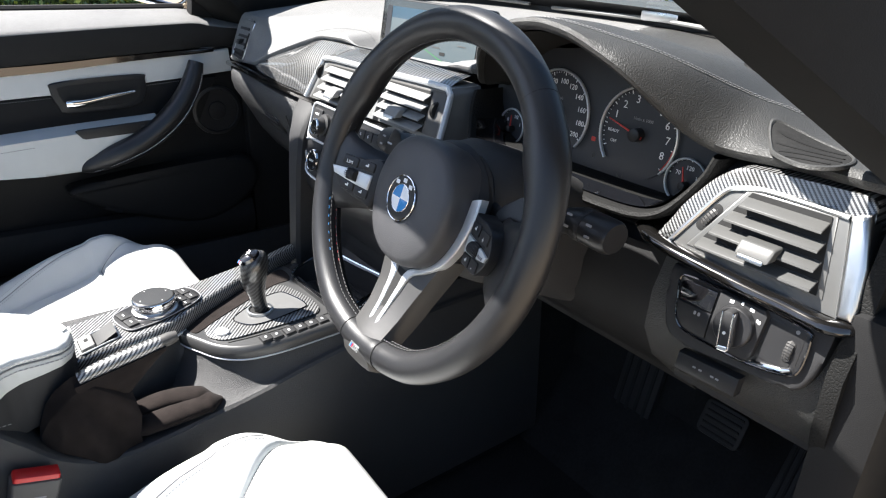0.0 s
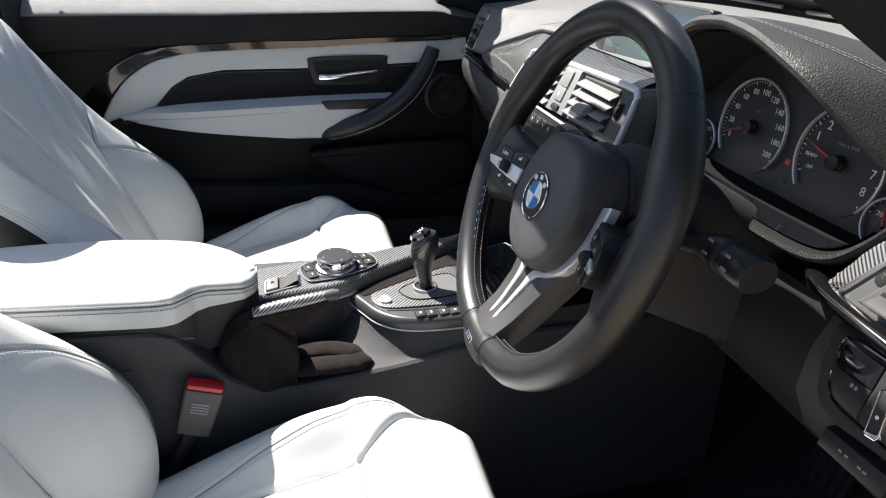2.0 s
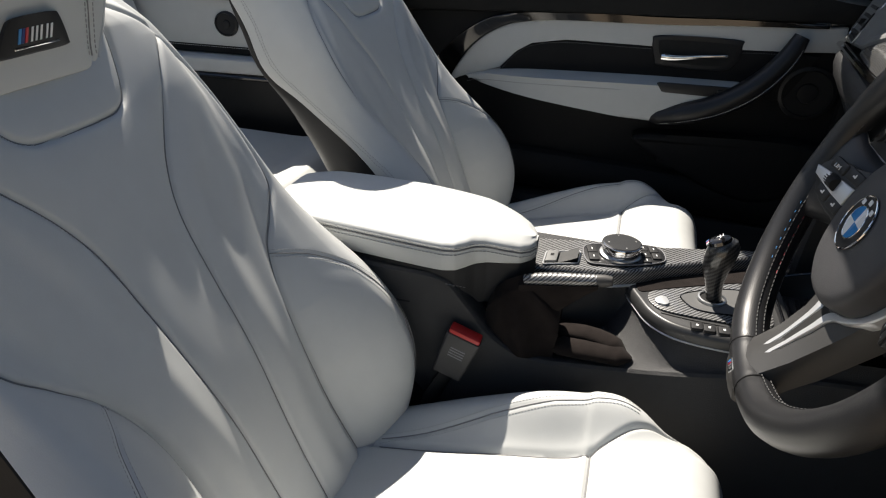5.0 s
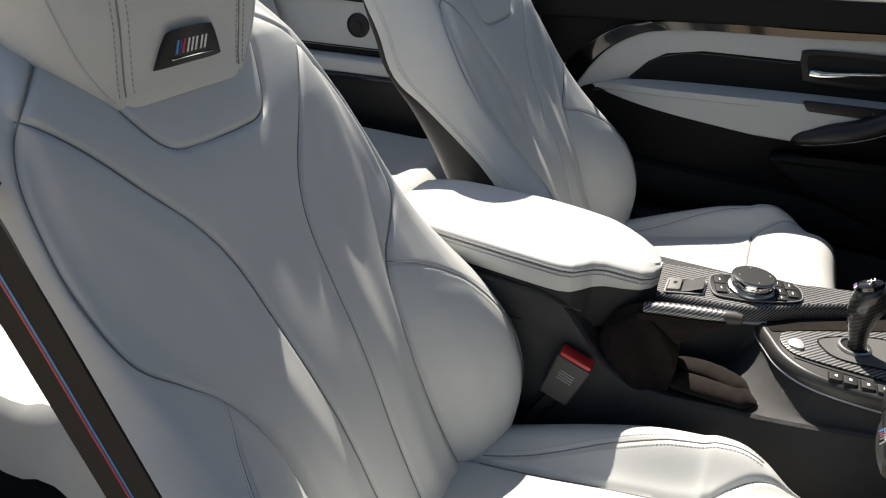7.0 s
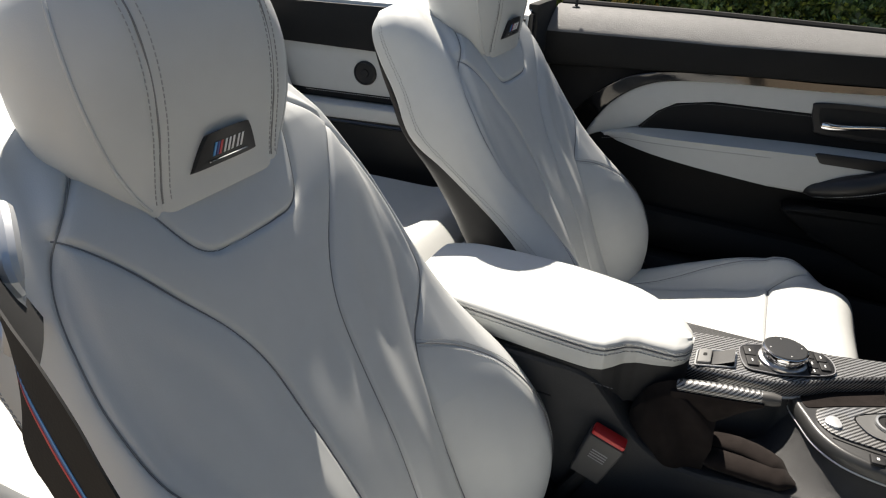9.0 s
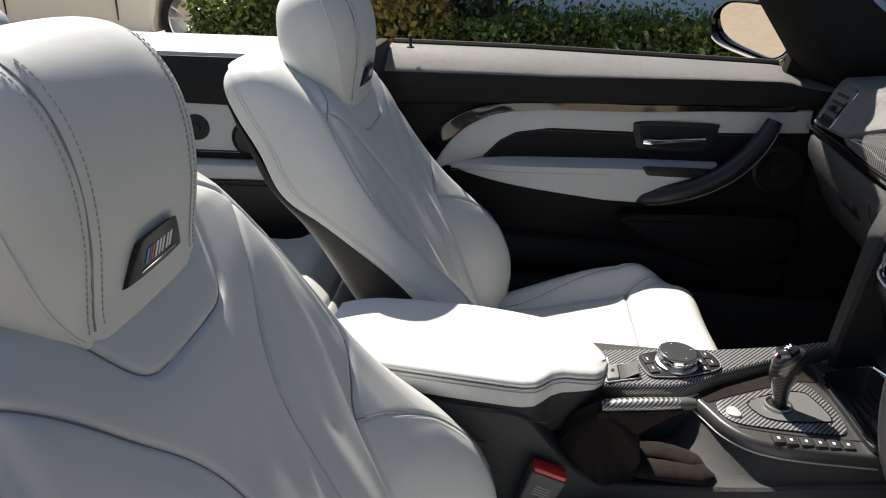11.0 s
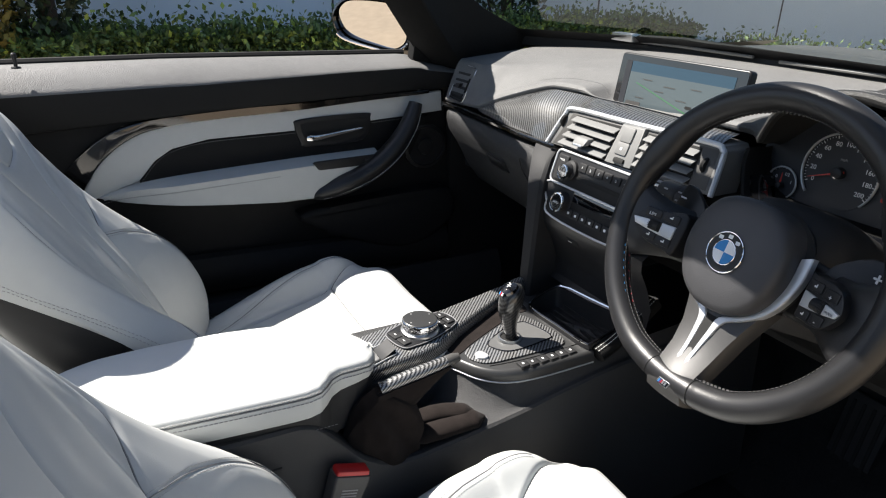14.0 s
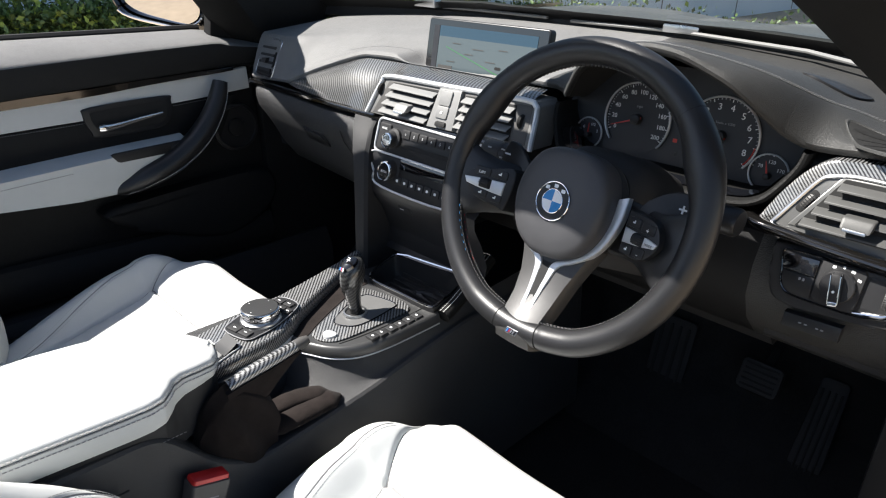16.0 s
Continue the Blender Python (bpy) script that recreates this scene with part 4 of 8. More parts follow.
def make_centre_stack():
    c = empty("centre_stack", (0.17, 0, 0.78))
    tagged(c, "centre stack with air vents, radio and climate panel", "centre console panel")
    # vent block with satin surround
    ring = smooth_line([(0.163, 0.801), (0.146, 0.852), (0.128, 0.865), (0.0, 0.868), (-0.165, 0.872), (-0.190, 0.868), (-0.197, 0.856), (-0.204, 0.808)], 4)
    block = part("vent_surround", prism_bm([tuple(p) for p in ring], lambda a, b, w: CS(a, b, w + 0.002), 0.05, 0.002), slat_dark, c, "grey plastic vent surround")
    part("surround_rim", tube_bm([CS(a, b, 0.004) for a, b in ring], 0.0042, 8), satin_paint, block, "satin metal rim")
    vent("air_vent", lambda a, b, w: CS(a, b, w + 0.003), [(0.150, 0.803), (0.128, 0.859), (0.000, 0.862), (0.006, 0.806)], [(0.128, 0.806), (0.114, 0.857), (0.003, 0.860), (0.008, 0.808)], 4, "centre air vent with horizontal slats", c)
    vent("air_vent", lambda a, b, w: CS(a, b, w + 0.003), [(-0.050, 0.810), (-0.052, 0.864), (-0.186, 0.866), (-0.192, 0.812)], [(-0.054, 0.812), (-0.056, 0.861), (-0.158, 0.863), (-0.162, 0.814)], 4, "centre air vent with horizontal slats", c)
    for u in (0.130, -0.1735):
        w = part("thumb_wheel", lathe_bm([(0.0, 0.003), (0.010, 0.003), (0.0115, 0.0), (0.010, -0.003), (0.0, -0.003)], frame_at(CS(u + (0.012 if u > 0 else 0.0), 0.842, 0.0), (-0.9, 0, 0.3), (0.3, 0, 0.9), (0, 1, 0)), 24), rubber, c, "ribbed vent thumb wheel")
    # hazard block between the vents
    hz = part("hazard_panel", prism_bm([(0.005, 0.806), (-0.001, 0.865), (-0.050, 0.867), (-0.053, 0.808)], lambda a, b, w: CS(a, b, w + 0.010), 0.012, 0.002), slat_black, c, "grey hazard and lock button block")
    part("hazard_button", prism_bm(round_rect(0.026, 0.022, 0.003, cx=-0.022, cy=0.853), lambda a, b, w: CS(a, b, w + 0.013), 0.004, 0.001), slat_black, hz)
    part("lock_button", prism_bm(round_rect(0.026, 0.018, 0.003, cx=-0.022, cy=0.832), lambda a, b, w: CS(a, b, w + 0.0125), 0.004, 0.001), slat_black, hz)
    part("lock_mark", prism_bm(round_rect(0.004, 0.004, 0.001, cx=-0.022, cy=0.832), lambda a, b, w: CS(a, b, w + 0.0132), 0.0005, 0), white_print, hz)
    part("blend_wheel", prism_bm(round_rect(0.022, 0.007, 0.002, cx=-0.026, cy=0.8145), lambda a, b, w: CS(a, b, w + 0.0135), 0.004, 0.001), rubber, hz)
    # radio
    RP = lambda u, v, w: (0.148 + (v - 0.775) * 0.30 - w, u, v)
    r = part("radio", prism_bm(round_rect(0.245, 0.052, 0.008, cx=-0.008, cy=0.7745), RP, 0.05, 0.002), smooth_black, c, "black radio panel with preset buttons")
    part("radio_rim", tube_bm([RP(a, b, 0.0005) for a, b in round_rect(0.247, 0.054, 0.009, cx=-0.008, cy=0.7745)], 0.0022, 8, True), satin_paint, r)
    for i in range(8):
        part("preset_button", prism_bm(round_rect(0.0185, 0.0135, 0.002, cx=0.042 - i * 0.0205, cy=0.786), lambda a, b, w: RP(a, b, w + 0.003), 0.004, 0.0008), soft_black, r)
    for i in range(6):
        part("preset_number", text_bm(str(i + 1), 0.006, lambda a, b, w, i=i: RP(0.042 - i * 0.0205 - a, 0.786 + b, 0.0031 + w)), white_print, r, flat=True)
    part("disc_slot", prism_bm(round_rect(0.14, 0.006, 0.002, cx=-0.02, cy=0.767), lambda a, b, w: RP(a, b, w + 0.0012), 0.001, 0), rubber, r)
    part("button_pair", prism_bm(round_rect(0.028, 0.042, 0.003, cx=0.095, cy=0.774), lambda a, b, w: RP(a, b, w + 0.003), 0.004, 0.001), soft_black, r)
    part("mode_letters", text_bm("MODE", 0.0045, lambda a, b, w: RP(0.096 - a, 0.787 + b, 0.0031 + w)), white_print, r, flat=True)
    for u, z, P, lab in ((0.069, 0.775, RP, "volume_knob"),):
        at = lambda a, b, h: RP(u - a, z + b, h)
        kb = part(lab, lathe_bm([(0.0165, 0.0), (0.0165, 0.005), (0.0125, 0.007), (0.0120, 0.018), (0.0105, 0.020), (0.0, 0.0200)], at, 36), soft_black, r)
        part("knob_ring", lathe_bm([(0.0122, 0.0185), (0.0118, 0.0206), (0.0104, 0.0208), (0.0100, 0.0200)], at, 36), chrome, kb)
    # climate panel
    HP = lambda u, v, w: (0.138 + (v - 0.722) * 0.28 - w, u, v)
    h = part("climate_panel", prism_bm(smooth_line([(0.112, 0.745), (-0.118, 0.752), (-0.128, 0.742), (-0.105, 0.695), (0.085, 0.690), (0.112, 0.712)], 5, True), HP, 0.05, 0.002), smooth_black, c, "black climate control panel with two dials")
    part("climate_rim", tube_bm([HP(a, b, 0.0005) for a, b in smooth_line([(0.113, 0.746), (-0.119, 0.753), (-0.129, 0.742), (-0.106, 0.694), (0.086, 0.689), (0.113, 0.712)], 5, True)], 0.0020, 6, True), satin_paint, h, "satin metal surround")
    part("display_strip", prism_bm(round_rect(0.125, 0.020, 0.004, cx=-0.012, cy=0.737), lambda a, b, w: HP(a, b, w + 0.002), 0.003, 0.001), gloss_black, h, "glossy black climate display")
    for i in range(7):
        b = part("climate_button", prism_bm(round_rect(0.0165, 0.013, 0.002, cx=0.046 - i * 0.0185, cy=0.7085), lambda a, b, w: HP(a, b, w + 0.003), 0.004, 0.0008), soft_black, h)
        part("button_mark", prism_bm(round_rect(0.005, 0.004, 0.001, cx=0.046 - i * 0.0185, cy=0.7085), lambda a, b, w: HP(a, b, w + 0.0033), 0.0005, 0), white_print, h)
    for u in (0.068, -0.096):
        at = lambda a, b, hh, u=u: HP(u - a, 0.7225 + b, hh)
        part("dial_plate", prism_bm(round_rect(0.042, 0.044, 0.006, cx=u, cy=0.7225), lambda a, b, w: HP(a, b, w + 0.0025), 0.003, 0.001), soft_black, h)
        kb = part("climate_dial", lathe_bm([(0.0165, 0.002), (0.0160, 0.016), (0.0145, 0.018), (0.0, 0.018)], at, 36), soft_black, h)
        part("dial_ring", lathe_bm([(0.0166, 0.0155), (0.0160, 0.0185), (0.0142, 0.0188), (0.0138, 0.018)], at, 36), chrome, kb)
        part("auto_letters", text_bm("AUTO", 0.0052, lambda a, b, w, u=u: HP(u - a, 0.7225 + b, 0.0182 + w)), white_print, kb, flat=True)
    # lower fascia with the sockets
    low = part("lower_fascia", grid_bm([[(x, y, z) for y in np.linspace(-0.135, 0.125, 12)] for x, z in ((0.172, 0.800), (0.160, 0.755), (0.146, 0.702), (0.131, 0.690), (0.132, 0.672), (0.150, 0.640), (0.165, 0.60), (0.16, 0.565))]), smooth_black, c)
    part("socket_cover", prism_bm(round_rect(0.032, 0.014, 0.003, cx=0.038, cy=0.654), lambda a, b, w: (0.141 - (b - 0.654) * 0.6 - w, a, b), 0.003, 0.001), soft_black, low)
    part("socket_mark", prism_bm(round_rect(0.010, 0.0014, 0.0006, cx=0.038, cy=0.658), lambda a, b, w: (0.1365 - (b - 0.654) * 0.6 - w, a, b), 0.001, 0), white_print, low)
    return c


make_centre_stack()


def make_screen():
    s = empty("navigation_screen", (0.31, 0.03, 0.9))
    tagged(s, "wide dashboard screen showing a lit navigation map", "screen")
    at = frame_at((0.315, 0.028, 0.902), (0.05, -1, 0.0), (0.16, 0.0, 1), (-1, -0.05, 0.16))
    part("housing", prism_bm(round_rect(0.268, 0.106, 0.007, 4), at, 0.014, 0.003, 3), smooth_black, s, "slim black frame")
    part("bezel", prism_bm(round_rect(0.262, 0.100, 0.005, 4), lambda a, b, c: at(a, b, c + 0.0008), 0.001, 0), gloss_black, s)
    up = lambda h: (lambda a, b, c: at(a, b, c + 0.0015 + h))
    part("map_area", prism_bm([(-0.104, -0.038), (0.112, -0.038), (0.112, 0.022), (-0.104, 0.022)], up(0), 0.0005, 0), screen_map, s, "pale lit map")
    part("sky_band", prism_bm([(-0.104, 0.022), (0.112, 0.022), (0.112, 0.040), (-0.104, 0.040)], up(0), 0.0005, 0), screen_blue, s, "blue band over the map")
    part("side_bar", prism_bm([(-0.118, -0.038), (-0.105, -0.038), (-0.105, 0.040), (-0.118, 0.040)], up(0), 0.0005, 0), dial_face, s)
    part("route_line", prism_bm([(-0.085, 0.004), (-0.0842, 0.0055), (0.045, -0.0315), (0.085, -0.0315), (0.085, -0.0332), (0.0432, -0.0332)], up(0.0006), 0.0004, 0), screen_line, s, "green route line")
    for u, v, w in ((-0.06, 0.012, 0.02), (-0.01, 0.006, 0.025), (0.045, 0.010, 0.02), (0.02, -0.012, 0.022), (-0.03, -0.004, 0.02), (0.08, -0.004, 0.018), (-0.07, -0.02, 0.02)):
        part("place_mark", prism_bm(round_rect(w, 0.0016, 0.0006, cx=u, cy=v), up(0.0006), 0.0004, 0), grey_plastic, s)
    part("car_symbol", prism_bm(round_rect(0.013, 0.005, 0.002, cx=0.038, cy=-0.020), up(0.0006), 0.0004, 0), rubber, s)
    part("status_box", prism_bm(round_rect(0.034, 0.008, 0.001, cx=-0.082, cy=-0.032), up(0.0006), 0.0004, 0), grey_plastic, s)
    part("foot", box_bm(0.312, 0.345, -0.05, 0.11, 0.83, 0.875, 0.008), smooth_black, s)


make_screen()


def make_cluster():
    c = empty("instrument_cluster", (0.26, -0.375, 0.85))
    tagged(c, "instrument cluster with two large dials and two small ones", "instrument cluster")
    at0 = frame_at((0.258, -0.375, 0.855), (0, -1, 0), (0.10, 0, 1), (-1, 0, 0.10))
    out = smooth_line([(-0.172, -0.045), (-0.165, 0.03), (-0.10, 0.072), (0, 0.082), (0.10, 0.072), (0.165, 0.03), (0.172, -0.045), (0.12, -0.068), (-0.12, -0.068)], 4, True)
    part("dial_plate", prism_bm(out, at0, 0.008, 0), dial_face, c, "dark grey dial plate")

    def dial(u, v, r, big, kind):
        d = part("large_dial" if big else "small_dial", prism_bm(circle2(r * 0.97, 56, u, v), lambda a, b, w: at0(a, b, w + 0.0012), 0.001, 0), dial_face, c)
        a0, a1 = ((-42, 222) if big else (0, 359))
        ring = [at0(u + r * math.cos(radians(a)), v + r * math.sin(radians(a)), 0.004) for a in np.linspace(a0, a1, 60)]
        part("dial_ring", tube_bm(ring, 0.0014 if big else 0.0011, 8, flat=1.6, up=(1, 0, 0)), satin_paint, d, "bright silver ring")
        marks = []
        if kind == "speed":
            lab = [(str(20 * i), 205 - i * 23.8) for i in range(11)]
        elif kind == "revs":
            lab = [("1", 155), ("2", 131), ("3", 104), ("4", 78), ("5", 51), ("6", 26), ("7", 2), ("8", -24)]
        elif kind == "fuel":
            lab = [("0", 150), ("1/2", 72), ("1", 15)]
        else:
            lab = [("70", 150), ("120", 88), ("170", 22)]
        for s, a in lab:
            rr = r * (0.74 if big else 0.58)
            size = {"speed": 0.0085, "revs": 0.0115}.get(kind, 0.0062)
            part("dial_number", text_bm(s, size, lambda p, q, w, a=a, rr=rr: at0(u + rr * math.cos(radians(a)) + p, v + rr * math.sin(radians(a)) + q, 0.0014 + w)), white_print, d, flat=True)
        n = (50, 40)[kind == "revs"] if big else 10
        lo, hi = (-33, 205) if kind == "speed" else ((-40, 205) if big else (10, 165))
        bms = []
        for i in range(n + 1):
            a = radians(lo + (hi - lo) * i / n)
            long = i % 5 == 0
            r0, r1 = r * (0.88 if long else 0.92), r * 0.955
            t = Vector((math.cos(a), math.sin(a)))
            s = Vector((-t.y, t.x)) * (0.0005 if long else 0.0003)
            bms.append(prism_bm([tuple(t * r0 + s + Vector((u, v))), tuple(t * r1 + s + Vector((u, v))), tuple(t * r1 - s + Vector((u, v))), tuple(t * r0 - s + Vector((u, v)))], lambda p, q, w: at0(p, q, w + 0.0018), 0.0003, 0))
        part("scale_marks", merge_bm(*bms), white_print, d)
        if kind == "revs":
            arc = [at0(u + r * 0.93 * math.cos(radians(a)), v + r * 0.93 * math.sin(radians(a)), 0.0018) for a in np.linspace(-40, -8, 14)]
            part("red_line_arc", tube_bm(arc, 0.0007, 5), needle_red, d)
            part("unit_letters", text_bm("1/min x 1000", 0.0048, lambda p, q, w: at0(u + 0.002 + p, v + 0.016 + q, 0.0014 + w)), grey_print, d, flat=True)
            for s, a in (("READY", 184), ("OFF", 203)):
                part("word_mark", text_bm(s, 0.0048, lambda p, q, w, a=a: at0(u + r * 0.68 * math.cos(radians(a)) + p, v + r * 0.68 * math.sin(radians(a)) + q, 0.0014 + w)), white_print, d, flat=True)
        if kind == "speed":
            part("unit_letters", text_bm("mph", 0.0052, lambda p, q, w: at0(u + p, v + 0.017 + q, 0.0014 + w)), grey_print, d, flat=True)
        na = {"speed": 200, "revs": 164, "fuel": 90, "temp": 105}[kind]
        t = Vector((math.cos(radians(na)), math.sin(radians(na))))
        s = Vector((-t.y, t.x))
        ln = r * (0.80 if big else 0.8)
        o = Vector((u, v)) if big else Vector((u, v - r * 0.15))
        part("needle", prism_bm([tuple(o - t * r * 0.16 + s * 0.0014), tuple(o + t * ln + s * 0.0004), tuple(o + t * ln - s * 0.0004), tuple(o - t * r * 0.16 - s * 0.0014)], lambda p, q, w: at0(p, q, w + 0.0075), 0.0012, 0.0003), needle_red, d, "red pointer")
        part("needle_hub", lathe_bm([(0.0075 if big else 0.004, 0.0), (0.0070 if big else 0.0038, 0.010), (0.005 if big else 0.002, 0.011), (0, 0.011)], lambda p, q, h: at0(o.x + p, o.y + q, h + 0.001), 24), smooth_black, d)

    dial(-0.059, 0.006, 0.049, True, "speed")
    dial(0.059, 0.006, 0.049, True, "revs")
    dial(-0.131, -0.026, 0.0215, False, "fuel")
    dial(0.127, -0.026, 0.0235, False, "temp")
    part("gear_letter", text_bm("N", 0.013, lambda p, q, w: at0(0.045 + p, -0.046 + q, 0.0003 + w)), grey_plastic, c, flat=True)
    part("zero_digit", text_bm("0", 0.010, lambda p, q, w: at0(0.004 + p, -0.030 + q, 0.0003 + w)), grey_plastic, c, flat=True)
    part("red_lamp", prism_bm(round_rect(0.006, 0.005, 0.001, cx=0.0, cy=-0.012), lambda p, q, w: at0(p, q, w + 0.0006), 0.0004, 0), needle_red, c)
    rim = smooth_line([(-0.172, -0.052), (-0.12, -0.0745), (0.12, -0.0745), (0.172, -0.052)], 8)
    part("lower_bezel", tube_bm([at0(a, b, 0.012) for a, b in rim], 0.006, 8, flat=2.2, up=(1, 0, 0)), smooth_black, c)


make_cluster()


def make_driver_vent():
    v = empty("driver_side_vent", (0.21, -0.61, 0.82))
    tagged(v, "driver's side air vent in a satin frame with carbon surround", "air vent")
    P = lambda u, q, w: (0.196 + (q - 0.82) * 0.30 - w, u, q)
    part("carbon_surround", prism_bm([tuple(p) for p in smooth_line([(-0.5225, 0.7955), (-0.5258, 0.8030), (-0.5325, 0.8184), (-0.5533, 0.8526), (-0.5713, 0.8685), (-0.5848, 0.8730), (-0.6246, 0.8760), (-0.668, 0.8770), (-0.6845, 0.8755), (-0.689, 0.866), (-0.698, 0.81), (-0.698, 0.7955)], 4)], lambda a, b, w: P(a, b, w + 0.001), 0.03, 0.003), carbon_v, v, "carbon-fibre surround")
    edge = [tuple(p) for p in smooth_line([(-0.5394, 0.796), (-0.5565, 0.8247), (-0.5733, 0.8509), (-0.5864, 0.8575), (-0.6072, 0.8612), (-0.6424, 0.8612), (-0.6740, 0.8605)], 4)]
    part("vent_frame", prism_bm(edge + [(-0.6930, 0.7880), (-0.5400, 0.7900)], lambda a, b, w: P(a, b, w + 0.0045), 0.012, 0.0015), vent_silver, v, "silver-grey vent frame")
    part("frame_rim", tube_bm([P(a, b, 0.0050) for a, b in edge], 0.0024, 8), satin, v, "bright frame edge")
    vent("vent_grille", lambda a, b, w: P(a, b, w + 0.0060), [(-0.5560, 0.7985), (-0.5935, 0.8595), (-0.6665, 0.8600), (-0.6790, 0.7975)], [(-0.5640, 0.8008), (-0.5975, 0.8575), (-0.6630, 0.8580), (-0.6740, 0.8000)], 4, "grey slatted vent grille", v, plate=vent_silver, blade=vent_slat)
    out, run = Vector((-0.958, 0, 0.287)), Vector((0.0075, -0.0146, 0.0251)).normalized()
    axle = out.cross(run)
    hub = Vector(P(-0.568, 0.827, 0.0045)) - out * 0.0165
    slot = frame_at(Vector(P(-0.568, 0.827, 0.0045)) + out * 0.0004, axle, run, out)
    part("wheel_slot", prism_bm(round_rect(0.0095, 0.0290, 0.004), slot, 0.002, 0.0003), rubber, v, "dark thumb wheel slot")
    tw = part("thumb_wheel", lathe_bm([(0.0, 0.0032), (0.0185, 0.0032), (0.0195, 0.0), (0.0185, -0.0032), (0.0, -0.0032)], frame_at(hub, out, run, axle), 48), grey_plastic, v, "ribbed vent thumb wheel")
    for k in range(-3, 4):
        a = k * 0.16
        p = hub + (out * math.cos(a) + run * math.sin(a)) * 0.0193
        part("wheel_rib", tube_bm([p - axle * 0.003, p + axle * 0.003], 0.0005, 5), soft_black, tw)
    part("end_frame", prism_bm([(-0.6745, 0.8610), (-0.6879, 0.8670), (-0.6990, 0.8300), (-0.7040, 0.7990), (-0.7040, 0.7900), (-0.6915, 0.7900)], lambda a, b, w: P(a, b, w + 0.0085), 0.02, 0.005, 4), satin, v, "bright vertical end trim")
    pts = smooth_line([(0.198, -0.500, 0.7955), (0.181, -0.530, 0.7925), (0.176, -0.60, 0.7885), (0.175, -0.66, 0.7855), (0.176, -0.694, 0.7840), (0.200, -0.706, 0.7835)], 8)
    part("polished_strip", tube_bm(pts, 0.0090, 14, flat=0.7, up=(0, 0, 1)), dark_chrome, v, "smoked chrome trim strip")

make_driver_vent()


def make_light_panel():
    p = empty("light_switch_panel", (0.165, -0.63, 0.75))
    tagged(p, "headlamp switch panel with rotary dial and dimmer wheel", "switch panel")
    P = lambda u, q, w: (0.178 + (q - 0.755) * 0.22 - w, u, q)
    part("knee_panel", prism_bm([tuple(q) for q in smooth_line([(-0.5486, 0.776), (-0.5505, 0.750), (-0.5563, 0.7243), (-0.566, 0.7135), (-0.582, 0.7115), (-0.626, 0.7150), (-0.668, 0.7180), (-0.684, 0.7205), (-0.6925, 0.737), (-0.6950, 0.760), (-0.6955, 0.784)], 5)], lambda a, b, w: P(a, b, w - 0.001), 0.04, 0.004, 3), soft_black, p, "soft black knee panel")
    rim = [tuple(q) for q in smooth_line([(-0.5615, 0.7690), (-0.5655, 0.7480), (-0.5675, 0.7380), (-0.5770, 0.7272), (-0.6084, 0.7250), (-0.6418, 0.7255), (-0.6740, 0.7315), (-0.6820, 0.7400), (-0.6818, 0.7624), (-0.6775, 0.7710), (-0.6427, 0.7750), (-0.6000, 0.7745), (-0.5700, 0.7735)], 4, True)]
    part("switch_plate", prism_bm(rim, lambda a, b, w: P(a, b, w + 0.003), 0.006, 0.001), smooth_black, p)
    part("plate_edge", tube_bm([P(a, b, 0.003) for a, b in rim], 0.0012, 6, True), gloss_black, p)
    part("fog_button", prism_bm([(-0.5655, 0.7525), (-0.5640, 0.7660), (-0.5680, 0.7700), (-0.6000, 0.7710), (-0.6000, 0.7520)], lambda a, b, w: P(a, b, w + 0.005), 0.004, 0.001), gloss_black, p)
    part("fog_button", prism_bm([(-0.5662, 0.7512), (-0.6000, 0.7507), (-0.6010, 0.7285), (-0.5785, 0.7297), (-0.5688, 0.7395)], lambda a, b, w: P(a, b, w + 0.005), 0.004, 0.001), smooth_black, p)
    for k in (-1, 1):
        part("fog_mark", prism_bm(round_rect(0.0022, 0.0032, 0.0007, cx=-0.588 + 0.002 * k, cy=0.7465), lambda a, b, w: P(a, b, w + 0.0054), 0.0004, 0), grey_print, p)
    part("dial_block", prism_bm([(-0.6030, 0.7745), (-0.6025, 0.7335), (-0.6070, 0.7290), (-0.6415, 0.7290), (-0.6450, 0.7335), (-0.6470, 0.7700), (-0.6440, 0.7745)], lambda a, b, w: P(a, b, w + 0.008), 0.008, 0.0015), soft_black, p)
    at = lambda a, b, h: P(-0.6245 - a, 0.7530 + b, 0.008 + h)
    d = part("rotary_dial", lathe_bm([(0.0175, 0.0), (0.0170, 0.005), (0.0160, 0.006), (0.0, 0.006)], at, 40), smooth_black, p)
    part("dial_grip", prism_bm(round_rect(0.0100, 0.033, 0.004), lambda a, b, w: at(a * 0.97 - b * 0.16, b * 0.97 + a * 0.16, 0.015 + w), 0.010, 0.002), soft_black, d)
    for s in (-1, 1):
        part("grip_edge", prism_bm(round_rect(0.0013, 0.031, 0.0006, cx=s * 0.0048), lambda a, b, w: at(a * 0.97 - b * 0.16, b * 0.97 + a * 0.16, 0.0156 + w), 0.006, 0.0005), chrome, d, "bright metal edge")
    part("grip_tip", prism_bm(round_rect(0.0092, 0.0045, 0.001, cy=-0.0150), lambda a, b, w: at(a * 0.97 - b * 0.16, b * 0.97 + a * 0.16, 0.0156 + w), 0.006, 0.0005), chrome, d, "bright metal tip")
    part("lamp_mark", prism_bm(circle2(0.0014, 12), lambda a, b, w: at(a, b - 0.002, 0.0155 + w), 0.0004, 0), white_print, d)
